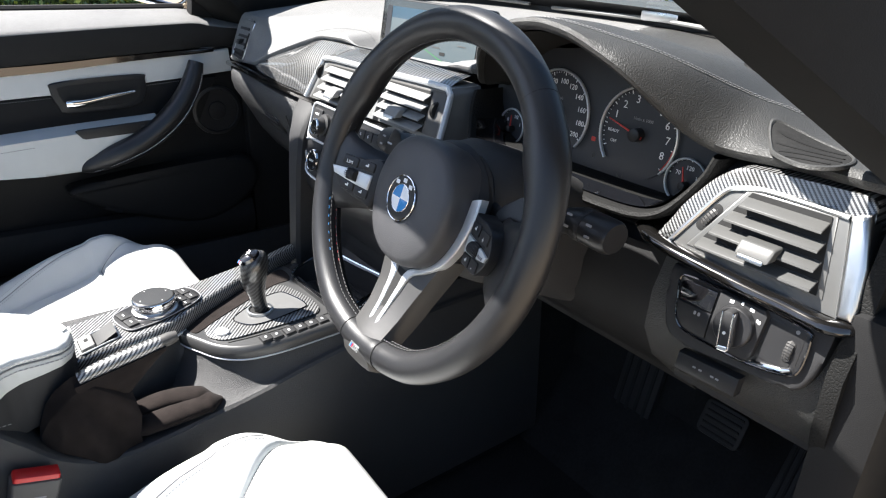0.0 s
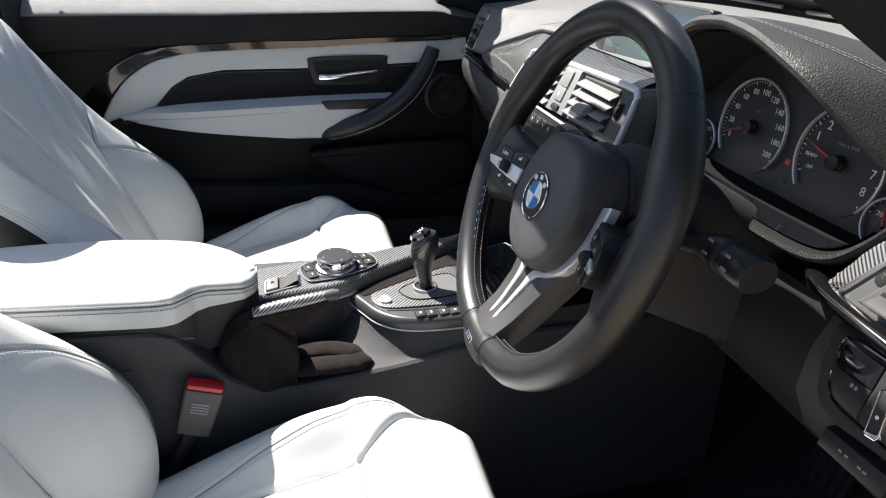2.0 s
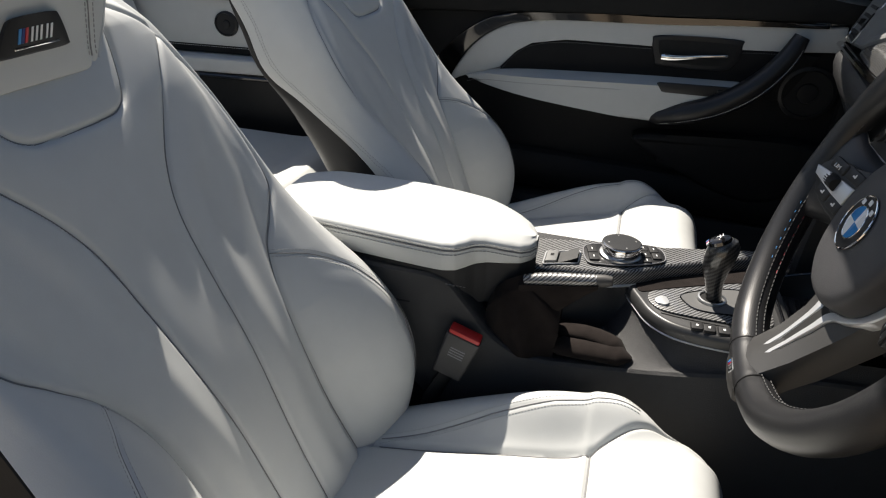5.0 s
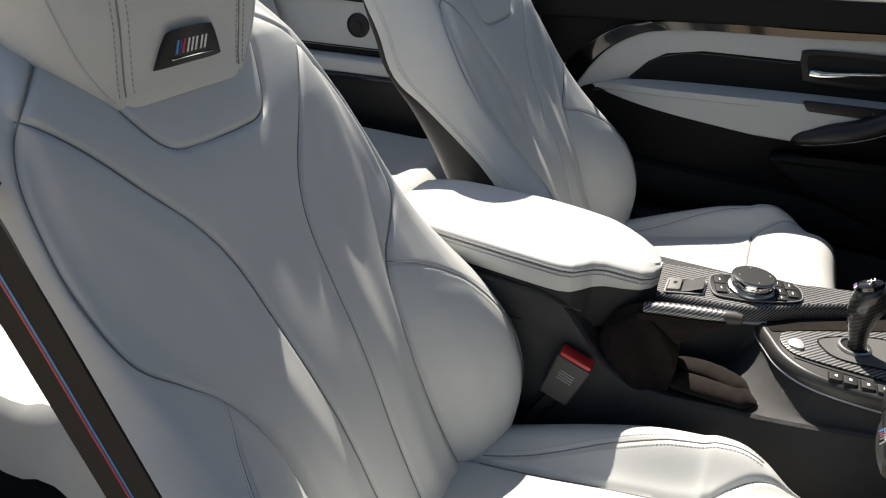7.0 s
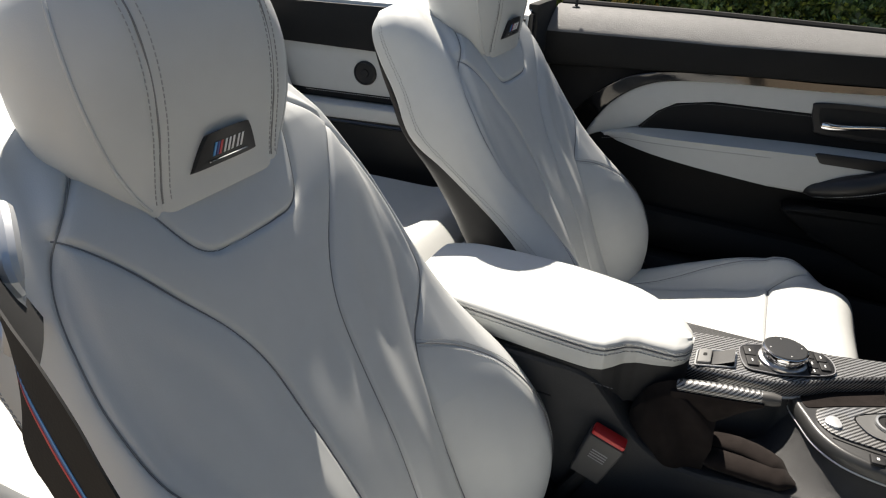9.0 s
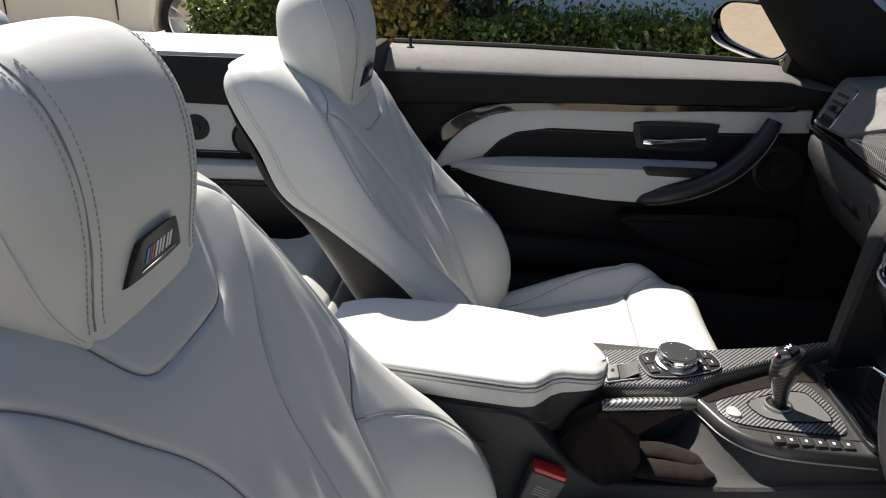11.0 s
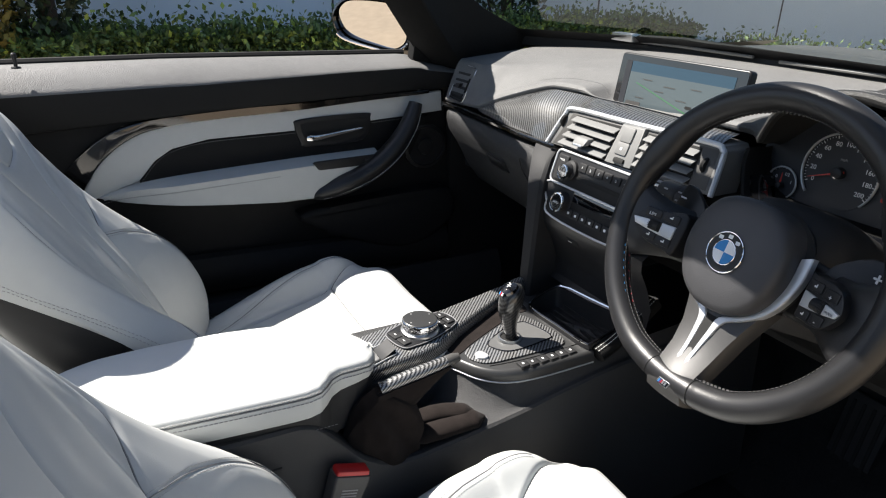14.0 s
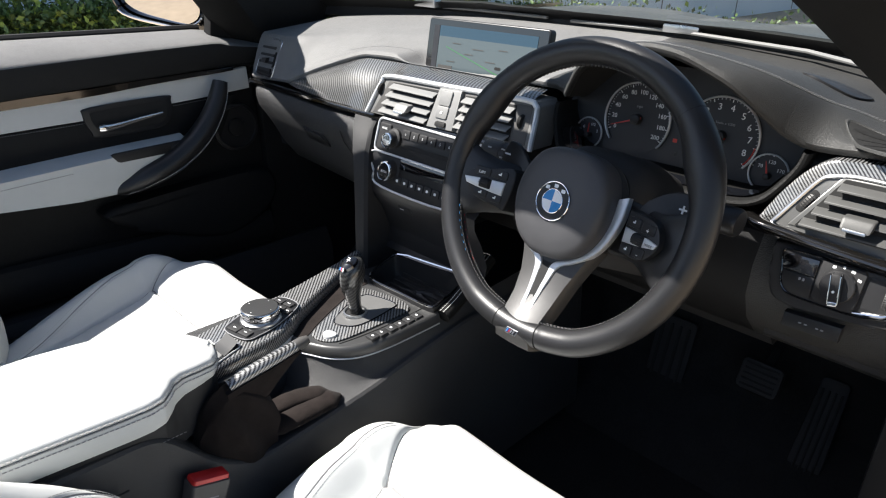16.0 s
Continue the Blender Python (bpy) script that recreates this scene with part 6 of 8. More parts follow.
# ---- pedals ----
def make_pedals():
    for nm, y, x, z, wd, ht, lab in (("brake_pedal", -0.480, 0.505, 0.395, 0.070, 0.055, "black ribbed rubber brake pedal"), ("accelerator_pedal", -0.580, 0.545, 0.300, 0.052, 0.22, "tall black accelerator pedal")):
        e = empty(nm, (x, y, z))
        tagged(e, lab, "pedal")
        at = frame_at((x, y, z), (0, -1, 0), (0.42, 0, 0.91), (-0.91, 0, 0.42))
        pl = part("pad", prism_bm([(a * (1 + (0.25 * (-b / ht) if ht > 0.1 else 0)), b) for a, b in round_rect(wd, ht, 0.01)], at, 0.012, 0.003), soft_black, e)
        if ht > 0.1:
            for k in range(4):
                part("rib", prism_bm(round_rect(0.004, ht * 0.8, 0.001, cx=wd * (-0.30 + 0.2 * k)), lambda a, b, c: at(a, b, c + 0.003), 0.004, 0.001), rubber, pl)
        else:
            for k in range(5):
                part("rib", prism_bm(round_rect(wd * 0.8, 0.004, 0.001, cy=ht * (-0.36 + 0.18 * k)), lambda a, b, c: at(a, b, c + 0.003), 0.004, 0.001), rubber, pl)
        part("arm", tube_bm([at(0, ht * 0.2, -0.012), at(0.0, 0.06, -0.05), at(0, 0.22, -0.06)], 0.009, 8), carpet, e)
    f = empty("foot_rest", (0.56, -0.29, 0.30))
    tagged(f, "ribbed black foot rest at the front of the footwell", "foot rest")
    at = frame_at((0.56, -0.288, 0.300), (0, -1, 0), (0.22, 0, 0.975), (-0.975, 0, 0.22))
    part("plate", prism_bm(round_rect(0.080, 0.21, 0.010), at, 0.012, 0.003), soft_black, f)
    for k in range(4):
        part("rib", prism_bm(round_rect(0.006, 0.18, 0.002, cx=-0.027 + 0.018 * k), lambda a, b, c: at(a, b, c + 0.003), 0.004, 0.001), rubber, f)


make_pedals()


# ---- centre console ----
def make_console():
    c = empty("centre_console", (-0.2, 0, 0.4))
    tagged(c, "black centre console between the front seats", "centre console")
    # driver's edge of the top, with the scoop round the handbrake
    EX = eased([-0.66, -0.45, -0.38, -0.345, -0.31, -0.27, -0.23, -0.199, -0.13, -0.064, 0.02, 0.10, 0.18, 0.46], [0.556, 0.556, 0.552, 0.520, 0.478, 0.452, 0.446, 0.448, 0.461, 0.474, 0.494, 0.508, 0.514, 0.52])
    EY = ([-0.66, -0.40, -0.30, -0.20, -0.064, 0.05, 0.46], [-0.112, -0.116, -0.114, -0.112, -0.122, -0.128, -0.128])
    RIM_LOW = ([-0.20, -0.16, -0.127, -0.114, -0.086, -0.0555, -0.005, 0.05, 0.46], [-0.035, -0.02, 0.0, -0.036, -0.072, -0.096, -0.107, -0.114, -0.116])

    def section(x):
        top, ye = interp(x, *EX), interp(x, *EY)
        base = [(x, ye - 0.022, 0.19), (x, ye - 0.016, 0.30), (x, ye - 0.009, min(0.40, top - 0.035)), (x, ye - 0.003, top - 0.012), (x, ye - 0.001, top - 0.004), (x, ye + 0.003, top - 0.0005), (x, ye + 0.008, top)]
        under = interp(x, [-0.66, -0.24, -0.15, -0.125, 0.46], [0, 0, 0, 1, 1])
        yi = interp(x, *RIM_LOW) if x > -0.20 else -0.035
        yi = max(yi, ye + 0.014)
        zr = 0.5095 + 0.07 * x
        fall = lambda q: top + (zr - top) * under * q ** 1.6 - 0.006 * (1 - under) * math.sin(math.pi * q) * bell(x, -0.36, -0.13, 0.02)
        inner = [(x, ye + 0.008 + (yi - ye - 0.008) * q, fall(q)) for q in (0.2, 0.4, 0.6, 0.8, 0.93, 1.0)]
        wall = [(x, yi + 0.006, max(fall(1.0) + 0.012, 0.50)), (x, yi + 0.010, 0.522), (x, 0.05, 0.524), (x, 0.115, 0.530), (x, 0.128, 0.51), (x, 0.134, 0.33), (x, 0.136, 0.19)]
        return base + inner + wall

    part("console_body", grid_bm([section(x) for x in np.linspace(-0.66, 0.46, 150)]), console_grey, c, "grained black console body")
    part("console_rear", box_bm(-0.70, -0.64, -0.115, 0.115, 0.2, 0.535, 0.01), soft_black, c)
    # carbon panel, passenger half, its driver's edge rolled down
    zc = lambda a: 0.5535 + 0.05 * a
    L = smooth_line([(-0.30, -0.014), (-0.256, -0.010), (-0.208, -0.008), (-0.155, -0.002), (-0.118, 0.013), (-0.088, 0.033), (-0.051, 0.051), (0.006, 0.078), (0.060, 0.104), (0.108, 0.124)], 5)
    Rr = smooth_line([(0.116, 0.124), (0.108, 0.134), (0.05, 0.117), (-0.007, 0.105), (-0.081, 0.093), (-0.161, 0.088), (-0.25, 0.077), (-0.30, 0.072)], 5)
    cp = part("carbon_panel", prism_bm([tuple(p) for p in L] + [tuple(p) for p in Rr], lambda a, b, w: (a, b, zc(a) + w), 0.006, 0.002), carbon_h, c, "glossy carbon-fibre console panel")
    rows = []
    for k, (a, b) in enumerate(L):
        p, q = L[max(k - 1, 0)], L[min(k + 1, len(L) - 1)]
        n = Vector((q[1] - p[1], -(q[0] - p[0]))).normalized()
        rows.append([(a + n.x * o, b + n.y * o, zc(a) + z) for o, z in ((-0.003, -0.0006), (0.001, -0.0004), (0.0035, -0.002), (0.0055, -0.0055), (0.0065, -0.010), (0.007, -0.017), (0.0065, -0.022))])
    part("panel_flank", grid_bm(rows), carbon_s, cp, "carbon-fibre flank of the panel")
    part("flank_edge", tube_bm([(r[-1][0], r[-1][1] - 0.0005, r[-1][2]) for r in rows[:24]], 0.0022, 6), satin_paint, cp, "thin silver edge under the panel")
    sk = lambda a, b: b + (a + 0.229) * 0.30
    part("rocker_recess", prism_bm(round_rect(0.050, 0.040, 0.004, cx=-0.229, cy=0.017), lambda a, b, w: (a, sk(a, b), zc(a) + 0.0012 + w), 0.002, 0), rubber, cp, "black switch recess")
    part("recess_rim", tube_bm([(a, sk(a, b), zc(a) + 0.0016) for a, b in round_rect(0.050, 0.040, 0.004, cx=-0.229, cy=0.017)], 0.0012, 6, True), satin_paint, cp, "thin silver rim")
    part("rocker_switch", prism_bm(round_rect(0.017, 0.034, 0.003, cx=-0.2435, cy=0.017), lambda a, b, w: (a, sk(a, b), zc(a) + 0.006 + w), 0.005, 0.002), slat_black, cp, "grey rocker switch with a print mark")
    part("rocker_mark", prism_bm(round_rect(0.005, 0.007, 0.001, cx=-0.2435, cy=0.019), lambda a, b, w: (a, sk(a, b), zc(a) + 0.0064 + w), 0.0004, 0), rubber, cp)
    rows = [[(a, sk(a, 0.017 + v), zc(a) + 0.0022 + 0.007 * t ** 2) for v in (-0.017, 0.0, 0.017)] for t, a in ((0, -0.233), (0.3, -0.227), (0.6, -0.220), (0.85, -0.212), (1, -0.206))]
    part("finger_recess", grid_bm(rows), grey_rim, cp, "curved silver rocker face")
    # rotary controller
    k = empty("rotary_controller", (-0.146, 0.046, 0.546))
    tagged(k, "round metal rotary controller with key pads on the console", "control knob")
    kat = lambda a, b, h: (-0.146 + a, 0.046 + b, 0.546 + h)
    turn = lambda p, q, h: kat(p * 0.95 - q * 0.20, q * 0.95 + p * 0.20, h)
    plate = smooth_line([(-0.053, -0.024), (-0.053, 0.022), (-0.03, 0.033), (0.0, 0.036), (0.040, 0.032), (0.064, 0.020), (0.066, -0.012), (0.050, -0.026), (0.0, -0.035), (-0.03, -0.033)], 4, True)
    part("key_plate", prism_bm(plate, lambda a, b, w: turn(a, b, 0.004 + 0.05 * a + w), 0.005, 0.0012), smooth_black, k)
    part("plate_rim", tube_bm([turn(a, b, 0.0036 + 0.05 * a) for a, b in plate], 0.0009, 6, True), grey_print, k, "grey edge of the key plate")
    for a, b, w, h in ((-0.042, -0.012, 0.015, 0.022), (-0.042, 0.012, 0.015, 0.022), (0.037, 0.018, 0.013, 0.020), (0.052, 0.013, 0.013, 0.020), (0.037, -0.004, 0.013, 0.020), (0.053, -0.008, 0.013, 0.018), (0.036, -0.022, 0.013, 0.012)):
        part("key_button", prism_bm(round_rect(w, h, 0.002, cx=a, cy=b), lambda p, q, z: turn(p, q, 0.0068 + 0.05 * p + z), 0.004, 0.001), soft_black, k)
        part("key_mark", prism_bm(round_rect(0.0016, 0.006, 0.0005, cx=a, cy=b), lambda p, q, z: turn(p, q, 0.0071 + 0.05 * p + z), 0.0003, 0), white_print, k)
    part("knob_base", lathe_bm([(0.032, 0.002), (0.031, 0.0065), (0.027, 0.0085), (0.0, 0.0085)], kat, 56), satin, k, "bright base ring")
    part("knob_body", lathe_bm([(0.0268, 0.007), (0.0278, 0.009), (0.0278, 0.0135), (0.0270, 0.0142), (0.0270, 0.0150), (0.0292, 0.0160), (0.0296, 0.0212), (0.0288, 0.0230), (0.0278, 0.0234), (0.0, 0.0222)], kat, 64), chrome, k, "polished metal knob ring")
    part("touch_pad", lathe_bm([(0.0274, 0.0225), (0.0273, 0.0238), (0.0262, 0.0246), (0.0, 0.0246)], kat, 56), grey_rim, k, "matt grey touch surface")
    for q in range(4):
        a = radians(90 * q + 20)
        part("arrow_mark", prism_bm(circle2(0.0009, 8, 0.0205 * math.cos(a), 0.0205 * math.sin(a)), lambda p, r, w: kat(p, r, 0.0250 + w), 0.0003, 0), white_print, k)
    # shifter plate
    s = empty("gear_selector", (-0.02, -0.02, 0.53))
    tagged(s, "carbon gear selector on its grey trimmed plate", "gear selector")
    zp = lambda a: 0.5350 + 0.07 * a
    edge = smooth_line([(-0.125, 0.012), (-0.121, -0.006), (-0.111, -0.029), (-0.097, -0.0585), (-0.077, -0.081), (-0.0515, -0.0945), (-0.01, -0.1035), (0.05, -0.109), (0.078, -0.111)], 6)
    back = smooth_line([(0.078, -0.04), (0.076, 0.04), (0.070, 0.096), (0.02, 0.080), (-0.05, 0.050), (-0.10, 0.028)], 4)
    out = [tuple(p) for p in edge] + [tuple(p) for p in back]
    part("rim_plate", prism_bm(out, lambda a, b, w: (a, b, zp(a) + w), 0.006, 0.0025, 3), grey_rim, s, "satin grey plate")
    rows, low = [], []
    for i, (a, b) in enumerate(edge):
        p, q = edge[max(i - 1, 0)], edge[min(i + 1, len(edge) - 1)]
        n = Vector((q[1] - p[1], -(q[0] - p[0]))).normalized()
        n = -n if n.dot(Vector((a + 0.02, b - 0.02))) < 0 else n
        rows.append([(a + n.x * o, b + n.y * o, zp(a) + z) for o, z in ((-0.004, 0.0), (-0.001, 0.0004), (0.002, -0.0008), (0.0045, -0.004), (0.0058, -0.009), (0.0062, -0.015), (0.0050, -0.019), (0.001, -0.023))])
        low.append(rows[-1][6])
    part("rolled_edge", grid_bm(rows), grey_rim, s, "rounded satin grey edge")
    part("rim_edge", tube_bm(low, 0.0014, 6), satin_paint, s, "thin silver line under the edge")
    up = lambda h: (lambda a, b, w: (a, b, zp(a) + 0.0005 + h + w))
    part("suede_inlay", prism_bm(smooth_line([(-0.118, 0.006), (-0.112, -0.014), (-0.100, -0.012), (-0.077, 0.0), (-0.035, 0.018), (0.03, 0.042), (0.060, 0.044), (0.064, 0.080), (0.050, 0.084), (0.012, 0.074), (-0.05, 0.048), (-0.085, 0.030), (-0.108, 0.016)], 4, True), up(0.0006), 0.001, 0), suede, s, "dark suede inlay")
    frame_out = smooth_line([(-0.099, -0.018), (-0.088, -0.010), (-0.040, 0.010), (0.020, 0.034), (0.036, 0.036), (0.046, 0.020), (0.057, -0.027), (0.057, -0.060), (0.050, -0.075), (0.036, -0.077), (-0.005, -0.0735), (-0.052, -0.0675), (-0.080, -0.0615), (-0.094, -0.050), (-0.1005, -0.035)], 4, True)
    part("carbon_inlay", prism_bm(frame_out, up(0.0022), 0.002, 0.0006), carbon_h, s, "carbon-fibre frame round the lever")
    gate = smooth_line([(-0.057, -0.018), (-0.030, 0.0), (0.004, 0.012), (0.026, 0.012), (0.034, 0.002), (0.043, -0.030), (0.043, -0.050), (0.030, -0.054), (-0.010, -0.056), (-0.036, -0.052), (-0.050, -0.040)], 4, True)
    part("lever_recess", prism_bm(gate, up(0.0032), 0.001, 0), gate_grey, s, "grey gate plate")
    part("gate_rim", tube_bm([up(0.0032)(a, b, 0) for a, b in gate], 0.0010, 6, True), gloss_black, s, "black edge of the gate")
    part("release_button", prism_bm([tuple(p) for p in smooth_line([(-0.092, -0.040), (-0.086, -0.030), (-0.077, -0.031), (-0.073, -0.045), (-0.078, -0.051), (-0.088, -0.048)], 3, True)], up(0.0055), 0.004, 0.001), satin_paint, s, "silver button")
    part("strip_joint", tube_bm([up(0.0002)(a, b, 0) for a, b in smooth_line([(-0.083, -0.0665), (-0.050, -0.0745), (-0.005, -0.0815), (0.040, -0.0850), (0.066, -0.086)], 4)], 0.0006, 5), rubber, s)
    for x, y in ((-0.0385, -0.0905), (-0.0235, -0.0930), (-0.0055, -0.0945), (0.0110, -0.0960), (0.0275, -0.0970), (0.0445, -0.0975)):
        part("drive_button", prism_bm(round_rect(0.0142, 0.0165, 0.002, cx=x, cy=y), up(0.0034), 0.004, 0.001), soft_black, s, "small square drive-mode button")
        part("button_frame", tube_bm([up(0.0008)(a, b, 0) for a, b in round_rect(0.0154, 0.0177, 0.002, cx=x, cy=y)], 0.0005, 5, True), rubber, s)
        part("button_mark", prism_bm(round_rect(0.0030, 0.0042, 0.0006, cx=x, cy=y), up(0.0037), 0.0003, 0), white_print, s)
    # lever
    A0, A1 = Vector((-0.017, -0.020, 0.534)), Vector((-0.024, -0.0215, 0.624))
    part("boot_ring", lathe_bm([(0.0195, 0.0), (0.0190, 0.003), (0.0165, 0.0034), (0.0155, 0.0)], lambda a, b, h: A0 + Vector((a, b, h + 0.0035)), 36), satin, s, "bright collar")
    part("lever_slot", lathe_bm([(0.0158, 0.001), (0.0, 0.001)], lambda a, b, h: A0 + Vector((a, b, h + 0.0035)), 36), rubber, s, "dark lever opening")
    rows = []
    for t, ra, rb, dx in ((-0.05, 0.0105, 0.0095, 0.003), (0.10, 0.0105, 0.0095, 0.002), (0.25, 0.0112, 0.0100, 0.0005), (0.40, 0.0135, 0.0120, -0.001), (0.55, 0.0170, 0.0150, -0.001), (0.70, 0.0200, 0.0175, 0.001), (0.84, 0.0212, 0.0185, 0.003), (0.95, 0.0200, 0.0175, 0.004), (1.03, 0.0165, 0.0145, 0.004), (1.08, 0.0100, 0.0090, 0.004), (1.095, 0.003, 0.003, 0.004)):
        p = A0.lerp(A1, t) + Vector((dx, 0, 0))
        rows.append([p + Vector((ra * math.cos(b), rb * math.sin(b), 0.30 * ra * math.cos(b) * min(1, max(0, t - 0.4) * 3))) for b in np.linspace(0, 2 * math.pi, 32, endpoint=False)])
    part("lever", grid_bm(rows, True, True), carbon_k, s, "glossy carbon-fibre lever")
    tat = frame_at(A1 + Vector((-0.0035, -0.0015, 0.0062)), (0.88, 0, 0.42), (0, 1, 0), (-0.42, -0.05, 0.90))
    lens = part("lever_cap", lathe_bm([(0.0, 0.0045), (0.008, 0.0034), (0.0118, 0.0005), (0.0128, -0.004)], lambda a, b, h: tat(a * 1.25, b, h), 32), gloss_black, s, "gloss black cap with gate marks")
    for dx, dy, w0, w1 in ((0.002, 0.0, 0.009, 0.0011), (0.002, 0.0, 0.0011, 0.008), (0.006, 0.003, 0.0011, 0.005)):
        part("gate_mark", prism_bm(round_rect(w0, w1, 0.0004, cx=dx, cy=dy), lambda a, b, w: tat(a, b, 0.0046 + w), 0.0006, 0), white_print, lens)
    for q, mt in enumerate((stripe_blue, stripe_red, white_enamel)):
        part("badge_stripe", prism_bm(round_rect(0.0040, 0.0026, 0.0004, cx=-0.0150, cy=0.0030 - 0.0032 * q), lambda a, b, w: tat(a, b, 0.0006 + w + (a + 0.0150) * 0.7), 0.002, 0), mt, s)
    # cup tray
    t = empty("cup_tray", (0.11, -0.02, 0.55))
    tagged(t, "open black cup tray with ribbed floor and chrome strip", "cup holder")
    tr = smooth_line([(0.064, 0.034), (0.076, 0.052), (0.120, 0.057), (0.136, 0.046), (0.144, -0.02), (0.153, -0.088), (0.143, -0.104), (0.082, -0.108), (0.069, -0.098), (0.066, -0.03)], 5, True)
    zt = lambda a: 0.545 + (a - 0.065) * 0.27
    cx, cy = 0.107, -0.026
    loop = lambda k, dz: [(cx + (a - cx) * k, cy + (b - cy) * k, zt(a) + dz) for a, b in tr]
    part("tray_rim", grid_bm([loop(1.03, -0.006), loop(1.035, -0.001), loop(1.01, 0.003), loop(0.97, 0.002), loop(0.95, -0.004), loop(0.92, -0.028), loop(0.88, -0.033), loop(0.4, -0.034), loop(0.01, -0.034)], True), smooth_black, t, "black moulded tray")
    part("rim_line", tube_bm(loop(1.0, 0.003), 0.0022, 6, True), gloss_black, t, "gloss black rim")
    part("tray_edge", tube_bm([(a + 0.002, b, zt(a) + 0.0055) for a, b in [(0.132, 0.050), (0.139, 0.03), (0.1445, -0.02), (0.1525, -0.080)]], 0.0030, 8), chrome, t, "chrome strip")
    for q in range(6):
        x = 0.082 + 0.0105 * q
        part("rib", box_bm(x - 0.0022, x + 0.0022, -0.085, 0.036, zt(x) - 0.036, zt(x) - 0.026, 0.0015), smooth_black, t)
    # Chrome strip added for the sun's reflection in the glossy tray wall.
    cov = smooth_line([(0.072, 0.004), (0.082, -0.012), (0.088, -0.045), (0.086, -0.078), (0.074, -0.082), (0.070, -0.04)], 4, True)
    part("reflection_strip", prism_bm(cov, lambda a, b, w: (a, b, zt(a) - 0.010 - (a - 0.07) * 0.6 + w), 0.003, 0.0008), chrome, t, "chrome strip for a reflection in the tray wall")
    part("tray_front", grid_bm([[(0.152, y, 0.562), (0.162, y, 0.572), (0.164, y, 0.60)] for y in np.linspace(-0.125, 0.125, 6)]), smooth_black, t)
    # leather bolster with stitching beside the tray
    bol = smooth_line([(0.082, -0.118, 0.534), (0.11, -0.117, 0.546), (0.15, -0.113, 0.566), (0.20, -0.108, 0.594)], 6)
    part("leather_edge", tube_bm(bol, 0.0155, 14, flat=0.8), trim_leather, c, "stitched black leather side bolster")
    for dy in (0.0035, -0.0035):
        joined("stitching", stitch_bm([(p[0] - 0.004, p[1] + dy - 0.004, p[2] + 0.0128) for p in bol], 0.005, 0.0032, 0.0006), thread_white, c, "pale twin stitching")
    part("side_joint", tube_bm([(-0.66, -0.131, 0.515), (-0.42, -0.128, 0.512)], 0.0012, 6), rubber, c)
    joined("stitching", stitch_bm([(x, -0.119, 0.546 - 0.3 * (x + 0.37) ** 2) for x in np.linspace(-0.37, -0.345, 9)], 0.005, 0.0032, 0.0005), thread_dark, c)


make_console()


